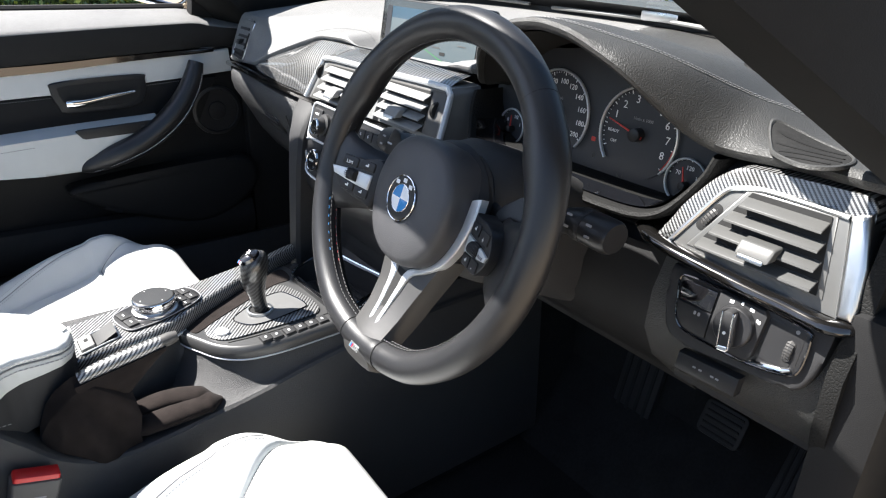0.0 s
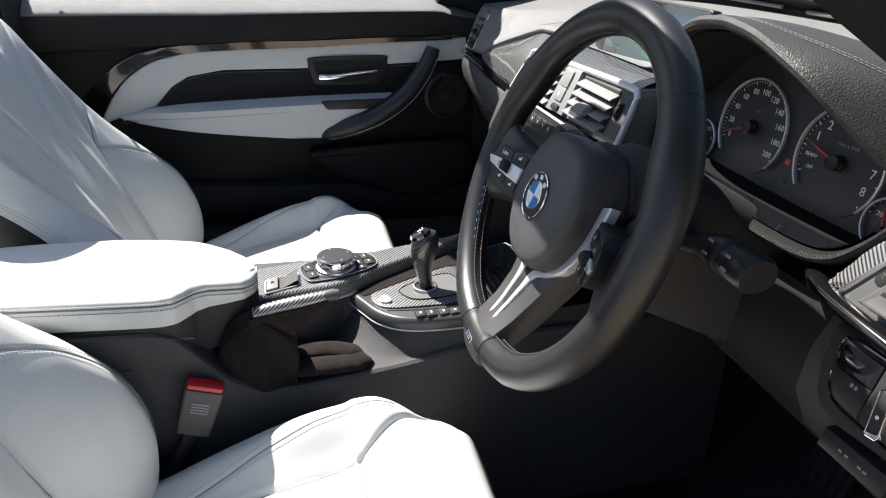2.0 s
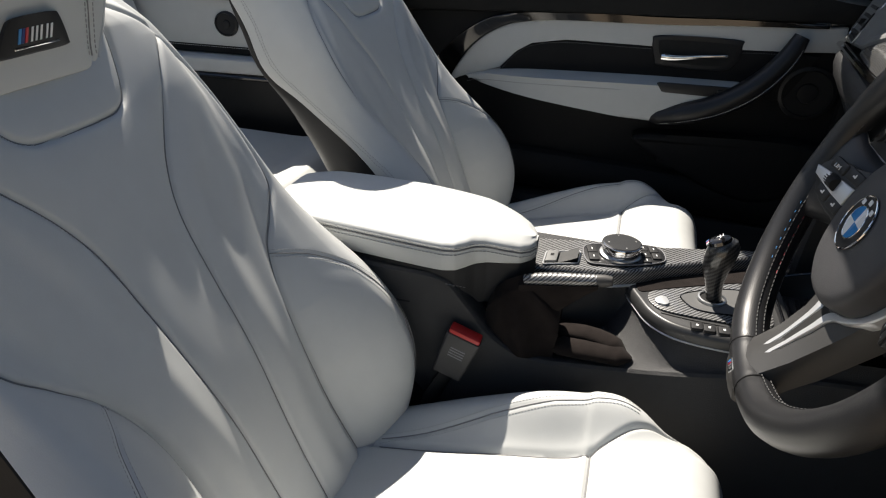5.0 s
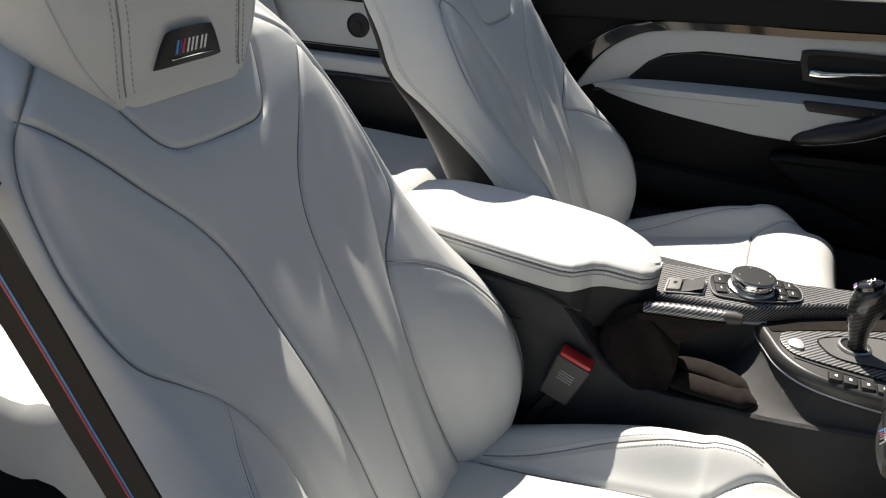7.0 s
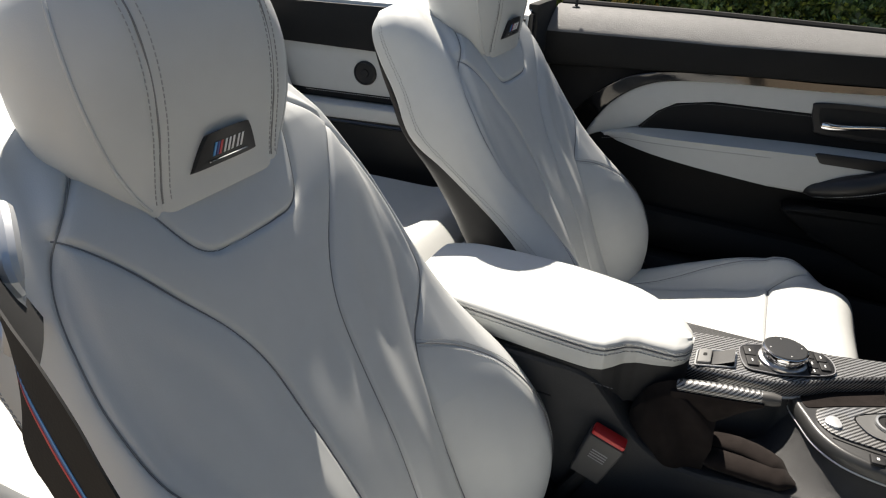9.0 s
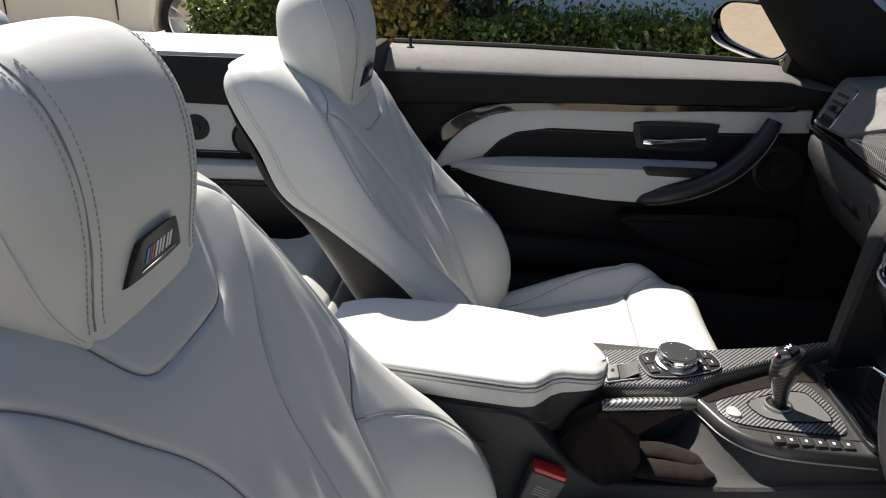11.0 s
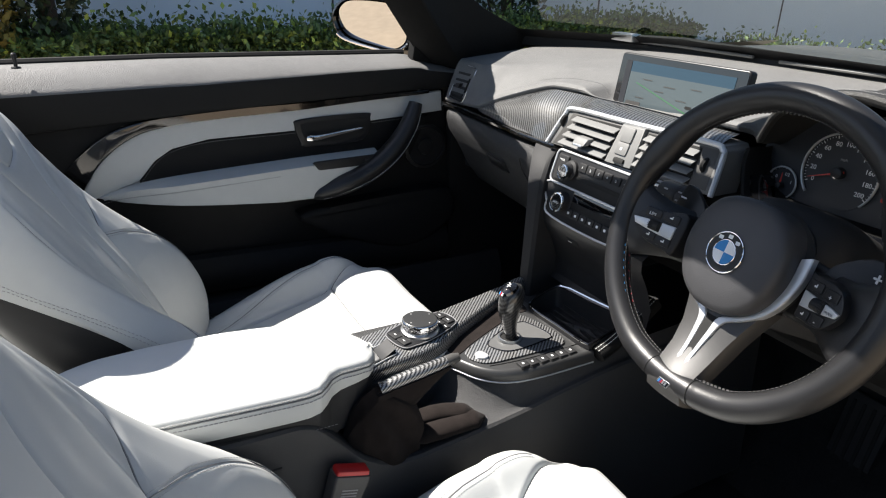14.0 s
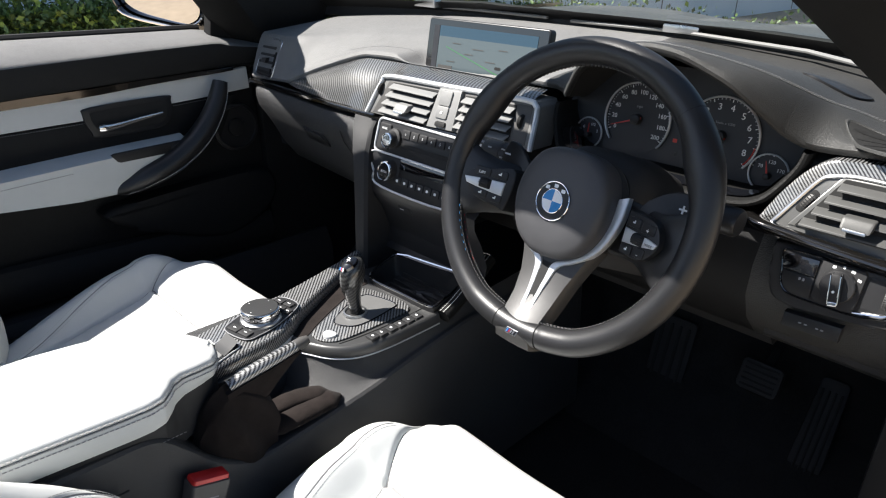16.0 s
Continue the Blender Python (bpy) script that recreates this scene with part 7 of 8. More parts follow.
def make_handbrake():
    h = empty("handbrake", (-0.25, -0.08, 0.48))
    tagged(h, "carbon handbrake lever in a dark suede gaiter", "handbrake")
    axis = [(-0.268, -0.080, 0.552), (-0.240, -0.083, 0.560), (-0.205, -0.088, 0.569), (-0.172, -0.0915, 0.5765)]
    part("lever", tube_bm(smooth_line(axis, 6), [0.0092 + 0.0012 * math.sin(3.1 * k / 18) for k in range(19)], 18, flat=0.9), carbon_s, h, "carbon-fibre grip")
    part("release_button", tube_bm([(-0.173, -0.0915, 0.576), (-0.162, -0.0925, 0.5785), (-0.153, -0.0932, 0.5800)], [0.0085, 0.0085, 0.006], 16), grey_plastic, h, "round grey release button")
    # sleeve: suede hanging under the grip, narrowing to its front end
    rows = []
    for x in np.linspace(-0.275, -0.170, 30):
        yc = interp(x, [-0.275, -0.17], [-0.079, -0.092])
        zt = interp(x, [-0.275, -0.17], [0.552, 0.5755])
        dep = interp(x, [-0.275, -0.23, -0.19, -0.17], [0.075, 0.058, 0.026, 0.010])
        row = []
        for q in np.linspace(-1, 1, 22):
            a = abs(q)
            row.append((x, yc + math.copysign(0.0104 * (1 - a ** 3) + 0.0005, q) + 0.0016 * noise.noise(Vector((x * 40, q * 3, 4))), zt - 0.001 - dep * a))
        rows.append(row)
    part("sleeve", grid_bm(rows), suede, h, "suede sleeve under the grip")
    # bag: one creased hood behind the grip, sagging into the scoop
    rows = []
    for x in np.linspace(-0.324, -0.215, 70):
        top = interp(x, [-0.324, -0.318, -0.308, -0.295, -0.275, -0.255, -0.235, -0.215], [0.462, 0.505, 0.530, 0.546, 0.558, 0.558, 0.538, 0.515])
        half = interp(x, [-0.324, -0.316, -0.30, -0.27, -0.24, -0.215], [0.004, 0.020, 0.031, 0.034, 0.030, 0.024])
        row = []
        for q in np.linspace(-1, 1, 56):
            t = 1 - abs(q)
            z = 0.444 + (top - 0.444) * t ** 0.72
            wide = (0.009 + (half - 0.009) * (1 - t ** 1.8)) * min(1.0, abs(q) * 5) * math.copysign(1, q)
            fold = 0.0085 * math.sin((x - (0.55 - z) * 0.55) * 96) * min(1, abs(q) * 2.0) * (0.35 + 0.65 * t) + 0.005 * noise.noise(Vector((x * 34, z * 26, q * 1.5)))
            row.append((x + fold * 0.35, -0.078 + wide + fold * math.copysign(1, q), z + 0.25 * fold))
        rows.append(row)
    part("gaiter", grid_bm(rows), suede, h, "creased dark suede gaiter")
    for lab, line, rr in (
        ("rounded suede front fold", [(-0.222, -0.085, 0.457), (-0.195, -0.089, 0.461), (-0.16, -0.0945, 0.466), (-0.135, -0.098, 0.469), (-0.110, -0.1015, 0.470)], [0.012, 0.0185, 0.0195, 0.0185, 0.004]),
        ("second suede fold", [(-0.222, -0.055, 0.464), (-0.195, -0.060, 0.469), (-0.165, -0.069, 0.474), (-0.142, -0.079, 0.475), (-0.120, -0.091, 0.473)], [0.012, 0.0165, 0.0170, 0.0150, 0.004]),
    ):
        pts = smooth_line(line, 7)
        part("gaiter_tongue", tube_bm(pts, [interp(k / (len(pts) - 1), [0, 0.15, 0.5, 0.85, 1], rr) + 0.0008 * noise.noise(Vector((k * 0.4, rr[1] * 99, 0))) for k in range(len(pts))], 24, flat=0.58, up=(0, 0, 1)), suede, h, lab)


make_handbrake()


def make_armrest():
    a = empty("armrest", (-0.45, -0.03, 0.57))
    tagged(a, "pale leather centre armrest with twin stitching, sunlit", "armrest")
    XL = [-0.66, -0.60, -0.54, -0.45, -0.40, -0.378, -0.362, -0.350, -0.340, -0.325, -0.300, -0.280, -0.268, -0.262]
    YR = [-0.096, -0.104, -0.109, -0.117, -0.121, -0.1215, -0.118, -0.107, -0.095, -0.086, -0.080, -0.073, -0.060, -0.044]
    YL = [0.062, 0.073, 0.077, 0.074, 0.066, 0.061, 0.057, 0.053, 0.049, 0.043, 0.030, 0.014, -0.004, -0.024]
    xs = np.concatenate([np.linspace(-0.66, -0.385, 24), np.linspace(-0.380, -0.300, 34), np.linspace(-0.298, -0.262, 16)])

    def section(x):
        yr, yl = interp(x, XL, YR), interp(x, XL, YL)
        top = 0.6095 - 0.014 * max(0, (x + 0.35) / 0.088) ** 1.3 - 0.008 * max(0, (-0.60 - x) / 0.06) ** 2
        low = 0.562 + 0.004 * bell(x, -0.355, 0.0, 0.008)
        seam = top - 0.0125
        half = [(0.010, low), (0.0045, low + 0.003), (0.002, low + 0.009), (0.0003, seam - 0.006), (0.0012, seam - 0.0016), (0.0034, seam), (0.0014, seam + 0.0016), (0.0010, seam + 0.004), (0.0020, top - 0.0055), (0.0050, top - 0.0030), (0.011, top - 0.0012), (0.020, top - 0.0003)]
        mid = [yr + 0.020 + (yl - yr - 0.040) * k / 8 for k in range(1, 8)]
        ring = [(x, yr + w, z) for w, z in half] + [(x, y, top + 0.002 * math.sin(math.pi * (y - yr) / (yl - yr))) for y in mid] + [(x, yl - w, z) for w, z in half[::-1]]
        return ring, seam, yr

    rows = [section(x)[0] for x in xs]
    part("lid", grid_bm(rows, True, True), leather, a, "padded pale leather lid")
    for dz in (0.0046, -0.0056):
        line = []
        for x in xs:
            r, seam, yr = section(x)
            line.append((x, yr - 0.0003, seam + dz))
        joined("stitching", stitch_bm(line, 0.0056, 0.0038, 0.0007), thread_seat, a, "pale stitching along the edge")
    part("lid_seam", tube_bm([(x, section(x)[2] + 0.0008, section(x)[1]) for x in xs], 0.0010, 6), leather_edge, a, "darker sewn seam")
    part("lid_base", grid_bm([[(x, interp(x, XL, YR) + w, z) for w, z in ((0.012, 0.50), (0.009, 0.566))] + [(x, interp(x, XL, YL) - w, z) for w, z in ((0.009, 0.566), (0.012, 0.50))] for x in xs], True), soft_black, a, "black box under the lid")


make_armrest()


def make_buckle(y, sgn, lab):
    b = empty("seat_belt_buckle", (-0.33, y, 0.40))
    tagged(b, lab, "seat belt buckle", "belt buckles")
    at = frame_at((-0.335, y - 0.004 * sgn, 0.482), (0.95, 0, -0.31), (0.0, sgn, 0.0), (0.31, 0.0, 0.95))
    part("red_button", prism_bm(round_rect(0.046, 0.020, 0.003), lambda p, q, w: at(p, q, w + 0.006), 0.012, 0.002), red_plastic, b, "red release button")
    part("buckle_body", prism_bm(round_rect(0.050, 0.026, 0.004), lambda p, q, w: at(p * (1 + w * 2.2), q, w), 0.070, 0.003), grey_plastic, b, "dark grey plastic body")
    for k in range(4):
        part("print_bar", prism_bm(round_rect(0.022, 0.0018, 0.0004, cy=-0.020 - 0.0045 * k), lambda p, q, w: at(p, sgn * -0.0135 - w if sgn > 0 else -0.0135 - w, q), 0.0005, 0), grey_print, b)
    part("stem", tube_bm([at(0, 0, -0.068), at(-0.006, 0, -0.12), at(-0.012, 0, -0.24)], 0.014, 10, flat=0.6), rubber, b)


make_buckle(-0.134, 1, "grey belt buckle with red button beside the driver's seat")


# ---- front seats ----
BA, BN = Vector((-0.44, 0, 0.898)), Vector((0.898, 0, 0.44))


SEAMS = {
    "centre": [(0.175, 0.585), (0.145, 0.548), (0.112, 0.500), (0.078, 0.450), (0.058, 0.400), (0.049, 0.330), (0.042, 0.250), (0.034, 0.150), (0.030, 0.0)],
    "side": [(0.120, 0.635), (0.154, 0.605), (0.176, 0.580), (0.196, 0.545), (0.207, 0.500), (0.212, 0.445), (0.205, 0.378), (0.176, 0.338), (0.146, 0.300), (0.124, 0.240), (0.115, 0.140), (0.120, 0.0), (0.124, -0.05)],
    "bib": [(0.108, 0.610), (0.092, 0.570), (0.074, 0.534), (0.056, 0.520), (0.03, 0.517), (0.0, 0.5165)],
    "bolster": [(0.146, 0.300), (0.182, 0.268), (0.214, 0.215), (0.232, 0.150), (0.236, 0.085), (0.226, 0.020), (0.205, -0.03)],
}
SEAM_LINES = {k: [tuple(p) for p in smooth_line(v, 9)] for k, v in SEAMS.items()}


HALF = eased([-0.06, -0.03, 0.0, 0.05, 0.12, 0.20, 0.28, 0.34, 0.40, 0.46, 0.52, 0.56, 0.60, 0.64, 0.67, 0.69, 0.704, 0.713, 0.718], [0.155, 0.205, 0.232, 0.254, 0.266, 0.264, 0.253, 0.243, 0.237, 0.232, 0.223, 0.214, 0.204, 0.195, 0.186, 0.174, 0.155, 0.125, 0.08])
CREST = eased([-0.06, -0.03, 0.0, 0.05, 0.10, 0.16, 0.22, 0.28, 0.34, 0.40, 0.50, 0.58, 0.62, 0.66, 0.69, 0.706, 0.718], [-0.02, 0.012, 0.040, 0.070, 0.084, 0.084, 0.068, 0.044, 0.022, 0.006, -0.008, -0.022, -0.034, -0.052, -0.072, -0.090, -0.115])
SIDE_D = eased([-0.06, 0.0, 0.1, 0.2, 0.257, 0.303, 0.362, 0.436, 0.50, 0.571, 0.634, 0.69, 0.718], [-0.05, -0.025, 0.005, 0.016, 0.004, -0.020, -0.054, -0.097, -0.131, -0.137, -0.148, -0.152, -0.14])


def back_point(yc, u, s, d):
    return Vector((-0.44, yc, 0.345)) + BA * s + BN * d + Vector((0, u, 0))


def back_profile(s):
    """Control points (u, d) of one half, centre to rear edge, and the seam's u."""
    W, H, E = interp(s, *HALF), interp(s, *CREST), interp(s, *SIDE_D)
    us = interp(s, [-0.05, 0.0, 0.14, 0.22, 0.28, 0.34, 0.40, 0.50, 0.60, 0.718], [0.122, 0.120, 0.116, 0.123, 0.138, 0.160, 0.176, 0.180, 0.165, 0.09])
    us = min(us, W * 0.82)
    lum = 0.010 * math.exp(-((s - 0.22) / 0.12) ** 2) - 0.004
    top = -0.012 * max(0, (s - 0.52) / 0.1) ** 1.5 - 0.060 * max(0, (s - 0.60) / 0.10) ** 1.5
    c = lum + top
    uc = us + (W - us) * 0.66
    return [(0, c), (us * 0.45, c + 0.001), (us * 0.85, c + 0.004), (us, c + 0.002), (us + (uc - us) * 0.45, c * 0.4 + H * 0.62), (uc, H), (W - 0.004, H - 0.022), (W, H - 0.045), (W - 0.002, (H - 0.045 + E) / 2), (W - 0.012, E), (W - 0.03, E - 0.01)], us


def back_surface(s, n=44):
    pts, _ = back_profile(s)
    line = np.array(smooth_line(pts, 24))
    run = np.concatenate([[0], np.cumsum(np.hypot(*np.diff(line, axis=0).T))])
    t = np.linspace(0, run[-1], n)
    return np.stack([np.interp(t, run, line[:, 0]), np.interp(t, run, line[:, 1])], 1)


_cache = {}
CUSHION_W = eased([-0.50, -0.40, -0.30, -0.20, -0.14, -0.10, -0.08, -0.06, -0.035, -0.01, 0.005, 0.020], [0.225, 0.236, 0.240, 0.236, 0.228, 0.214, 0.204, 0.198, 0.195, 0.187, 0.174, 0.152])
CUSHION_B = eased([-0.50, -0.42, -0.36, -0.30, -0.20, -0.13, -0.09, -0.06, -0.03, 0.01], [0.0, 0.010, 0.022, 0.034, 0.047, 0.037, 0.016, -0.006, -0.016, -0.02])
CUSHION_Z = eased([-0.50, -0.44, -0.36, -0.25, -0.17, -0.145, -0.10, -0.05, -0.025, -0.006, 0.006, 0.014, 0.020], [0.345, 0.352, 0.368, 0.395, 0.417, 0.432, 0.450, 0.454, 0.450, 0.438, 0.418, 0.394, 0.352])
HEAD_T = [0, 0.04, 0.10, 0.20, 0.32, 0.48, 0.64, 0.78, 0.88, 0.94, 0.975, 0.993, 1.0]
HEAD_W = eased(HEAD_T, [0.082, 0.092, 0.102, 0.116, 0.127, 0.134, 0.133, 0.126, 0.114, 0.099, 0.080, 0.056, 0.030])
HEAD_F = eased(HEAD_T, [-0.006, 0.000, 0.007, 0.022, 0.040, 0.058, 0.068, 0.068, 0.060, 0.048, 0.034, 0.018, 0.004])
HEAD_B = eased(HEAD_T, [-0.030, -0.044, -0.056, -0.068, -0.076, -0.082, -0.080, -0.070, -0.060, -0.049, -0.039, -0.029, -0.021])


def back_depth(u, s):
    """d of the front skin at (u, s)."""
    key = round(s, 6)
    if key not in _cache:
        _cache[key] = back_surface(s, 210)
    line = _cache[key]
    a = abs(u)
    for p, q in zip(line, line[1:]):
        if p[0] <= a <= q[0] and q[0] > p[0]:
            return p[1] + (q[1] - p[1]) * (a - p[0]) / (q[0] - p[0])
    return line[0][1]


def seam_dist_all(U, S, line):
    best = np.full(U.shape, 9.0)
    for (a, b), (c, d) in zip(line, line[1:]):
        vx, vy = c - a, d - b
        t = np.clip(((U - a) * vx + (S - b) * vy) / (vx * vx + vy * vy + 1e-12), 0, 1)
        best = np.minimum(best, (U - a - vx * t) ** 2 + (S - b - vy * t) ** 2)
    return np.sqrt(best)


def puff_all(U, S):
    """Relief of the sewn panels: grooves at the seams, soft cushions between them."""
    A = np.abs(U)
    dist = np.min([seam_dist_all(A, S, SEAM_LINES[k]) for k in ("centre", "side", "bib")], axis=0)
    bol = seam_dist_all(A, S, SEAM_LINES["bolster"])
    v = -0.0034 * np.exp(-((dist / 0.0027) ** 2)) + 0.0030 * (1 - np.exp(-dist / 0.012)) - 0.0018 * np.exp(-((bol / 0.0028) ** 2)) * np.clip((0.30 - S) / 0.03, 0, 1)
    cs = np.interp(S, [0.0, 0.15, 0.25, 0.33, 0.40, 0.45, 0.50], [0.030, 0.034, 0.042, 0.049, 0.058, 0.078, 0.112])
    gate = 1 / (1 + np.exp((S - 0.46) / 0.04))
    v += (0.0026 * np.exp(-(((A - cs - 0.030) / 0.015) ** 2)) - 0.0014 * np.exp(-(((A - cs - 0.058) / 0.014) ** 2))) * gate
    return v


def puff(u, s):
    return float(puff_all(np.array([u]), np.array([s]))[0])


def make_seat(name, yc, mirror, label):
    seat = empty(name, (-0.3, yc, 0.17))
    tagged(seat, label, "car seat", "front seats")
    # backrest
    ss = np.concatenate([np.linspace(-0.058, 0.60, 330), np.linspace(0.603, 0.718, 60)])
    half = np.array([back_surface(s, 210) for s in ss])
    U, D, S = half[:, :, 0], half[:, :, 1], np.repeat(ss[:, None], half.shape[1], 1)
    face = np.arange(U.shape[1])[None, :] / (U.shape[1] - 1)
    relief = puff_all(U, S) * np.clip((0.72 - face) / 0.08, 0, 1)
    rows = []
    for i, s in enumerate(ss):
        right = [back_point(yc, U[i, k], s, D[i, k] + relief[i, k] + 0.0013 * noise.noise(Vector((U[i, k] * 11, s * 8, 1.3)))) for k in range(U.shape[1])]
        left = [back_point(yc, -U[i, k], s, D[i, k] + relief[i, k] + 0.0013 * noise.noise(Vector((-U[i, k] * 11, s * 8, 1.3)))) for k in range(U.shape[1])]
        rows.append(left[:0:-1] + right)
    back = part("backrest", grid_bm(rows, False), leather, seat, "pale grey-white leather backrest with piped panels")
    for k in ("centre", "side", "bib"):
        for sg in (-1, 1):
            line = [back_point(yc, sg * u, s, back_depth(u, s) + puff(u, s) + 0.0003) for u, s in SEAM_LINES[k] if s > -0.05]
            part("seam", tube_bm(line, 0.0009, 6, up=tuple(BN)), leather_edge, back, "darker sewn seam")
    for sg in (-1, 1):
        for off in (-0.0045, 0.0045):
            base = SEAM_LINES["bolster"]
            line = []
            for (a, b), (c, d) in zip(base, base[1:]):
                L = math.hypot(c - a, d - b) + 1e-9
                u, s = a + (d - b) / L * off, b - (c - a) / L * off
                if s > -0.03:
                    line.append(back_point(yc, sg * u, s, back_depth(u, s) + puff(u, s) + 0.0004))
            joined("stitching", stitch_bm(line, 0.0048, 0.0030, 0.00042), thread_seat, back, "fine twin stitching")
        base = [back_point(yc, sg * u, s, back_depth(u, s) + puff(u, s) + 0.0002) for u, s in SEAM_LINES["bolster"] if s > -0.03]
        part("seam", tube_bm(base, 0.0007, 6, up=tuple(BN)), leather_edge, back, "darker sewn seam")
        for off in (0.020, 0.0255):
            edge = []
            for s in np.linspace(0.16, 0.69, 120):
                line = back_surface(s, 210)
                E = interp(s, *SIDE_D) + off
                tail = [p for p in line[120:]]
                q = min(tail, key=lambda p: abs(p[1] - E))
                edge.append(back_point(yc, sg * (q[0] + 0.0004), s, q[1]))
            joined("stitching", stitch_bm(edge, 0.0055, 0.0034, 0.0005), thread_seat, back, "fine twin stitching along the wing")
    # black rear shell
    rows = []
    for s in np.linspace(-0.06, 0.66, 44):
        W, E = interp(s, *HALF) - 0.008 - 0.03 * bell(s, 0.50, 2, 0.02), interp(s, *SIDE_D) + 0.010 - 0.03 * bell(s, 0.50, 2, 0.02)
        dep = interp(s, [-0.06, 0.1, 0.2, 0.257, 0.303, 0.362, 0.436, 0.50, 0.60, 0.66], [0.14, 0.15, 0.155, 0.150, 0.130, 0.098, 0.058, 0.030, 0.02, 0.0])
        row = []
        for b in np.linspace(0, math.pi, 25):
            row.append(back_point(yc, W * math.copysign(abs(math.cos(b)) ** 0.5, math.cos(b)), s, E - dep * math.sin(b) ** 0.6))
        rows.append(row)
    part("back_shell", grid_bm(rows), smooth_black, seat, "black plastic seat back shell")
    # headrest
    hy = yc + (-0.012 if yc < 0 else 0.0)
    rows = []
    for t in list(np.linspace(0, 0.86, 60)) + list(np.linspace(0.87, 1, 40)):
        s = 0.566 + 0.215 * t
        w = interp(t, *HEAD_W)
        f = interp(t, *HEAD_F)
        b = interp(t, *HEAD_B)
        row = []
        for a in np.linspace(0, 2 * math.pi, 144, endpoint=False):
            cu, cd = math.cos(a), math.sin(a)
            ex = 0.62 + 0.16 * t - 0.14 * math.exp(-t / 0.2)
            u = w * math.copysign(abs(cu) ** ex, cu)
            d = (f + b) / 2 + (f - b) / 2 * math.copysign(abs(cd) ** (ex + 0.10), cd)
            g = 0.0
            if cd > -0.2:
                for su in (-0.072, 0.072):
                    g -= 0.0024 * math.exp(-((u - su) / 0.0026) ** 2)
                g += 0.006 * (1 - (u / w) ** 2) * max(cd, 0)
            row.append(back_point(hy, u, s, d + g))
        rows.append(row)
    hr = part("headrest", grid_bm(rows, True, True), leather, seat, "pale leather headrest with stitched seams")

    def head(u, t):
        """Front skin of the headrest at (u, t)."""
        w = interp(t, *HEAD_W)
        f, b = interp(t, *HEAD_F), interp(t, *HEAD_B)
        ex = 0.62 + 0.16 * t - 0.14 * math.exp(-t / 0.2)
        cu = min(1, abs(u) / w) ** (1 / ex)
        cd = math.sqrt(max(0, 1 - cu * cu)) ** (ex + 0.10)
        return (f + b) / 2 + (f - b) / 2 * cd + 0.006 * (1 - (u / w) ** 2)

    for sg in (-1, 1):
        rim = [back_point(hy, sg * (interp(t, *HEAD_W) * 0.90), 0.566 + 0.215 * t, head(interp(t, *HEAD_W) * 0.90, t) - 0.0005) for t in np.linspace(0.04, 0.95, 50)]
        part("piping", tube_bm(rim, 0.0017, 8, up=(1, 0, 0)), leather, hr, "raised piping along the side")
        groove = [back_point(hy, sg * 0.072, 0.566 + 0.215 * t, head(0.072, t) - 0.0020) for t in np.linspace(0.05, 0.90, 60)]
        part("seam", tube_bm(groove, 0.0009, 6, up=tuple(BN)), leather_edge, hr, "darker sewn seam")
        for off in (-0.0065, 0.0065):
            line = [back_point(hy, sg * (0.072 + off), 0.566 + 0.215 * t, head(0.072 + off, t) + 0.0002) for t in np.linspace(0.06, 0.86, 60)]
            joined("stitching", stitch_bm(line, 0.0052, 0.0034, 0.00055), thread_seat, hr)
    bat = lambda a, b, c: back_point(hy - 0.004, -a, 0.6015 + b, 0.0292 + c + b * 0.78 - 1.0 * a * a)
    bd = part("badge", prism_bm([tuple(p) for p in smooth_line([(-0.039, -0.0120), (-0.02, -0.0125), (0.0, -0.0125), (0.02, -0.0125), (0.039, -0.0120), (0.0395, -0.0095), (0.033, 0.003), (0.027, 0.0115), (0.022, 0.0135), (0.0, 0.0138), (-0.022, 0.0135), (-0.027, 0.0115), (-0.033, 0.003), (-0.0395, -0.0095)], 2, True)], bat, 0.010, 0.0012), smooth_black, hr, "black badge plate with coloured stripes")
    for k, mt in enumerate((stripe_blue, stripe_navy, stripe_red)):
        x = 0.020 - 0.0036 * k
        part("badge_stripe", prism_bm([(x, -0.005), (x - 0.0026, -0.005), (x - 0.0048, 0.005), (x - 0.0022, 0.005)], lambda a, b, c: bat(a, b, c + 0.0010), 0.0012, 0), mt, bd)
    for x0, x1 in ((0.0065, 0.0045), (0.0015, -0.0005), (-0.0035, -0.0055), (-0.0100, -0.0120), (-0.0150, -0.0172)):
        part("badge_bar", prism_bm([(x0, -0.005), (x1, -0.005), (x1 - 0.0022, 0.005), (x0 - 0.0022, 0.005)], lambda a, b, c: bat(a, b, c + 0.0010), 0.0014, 0.0003), white_print, bd)
    part("badge_edge", prism_bm([(-0.026, -0.0092), (0.024, -0.0092), (0.024, -0.0078), (-0.026, -0.0078)], lambda a, b, c: bat(a, b, c + 0.0014), 0.0014, 0.0003), chrome, bd)
    # cushion: skin over (x, u)
    def cushion_half(x):
        return interp(x, *CUSHION_W)

    def cushion_seam(x):
        return min(0.132, cushion_half(x) - 0.036)

    def piping(x):
        return interp(x, [-0.44, -0.36, -0.28, -0.20, -0.10, -0.07], [0.06, 0.20, 0.37, 0.49, 0.55, 0.58])

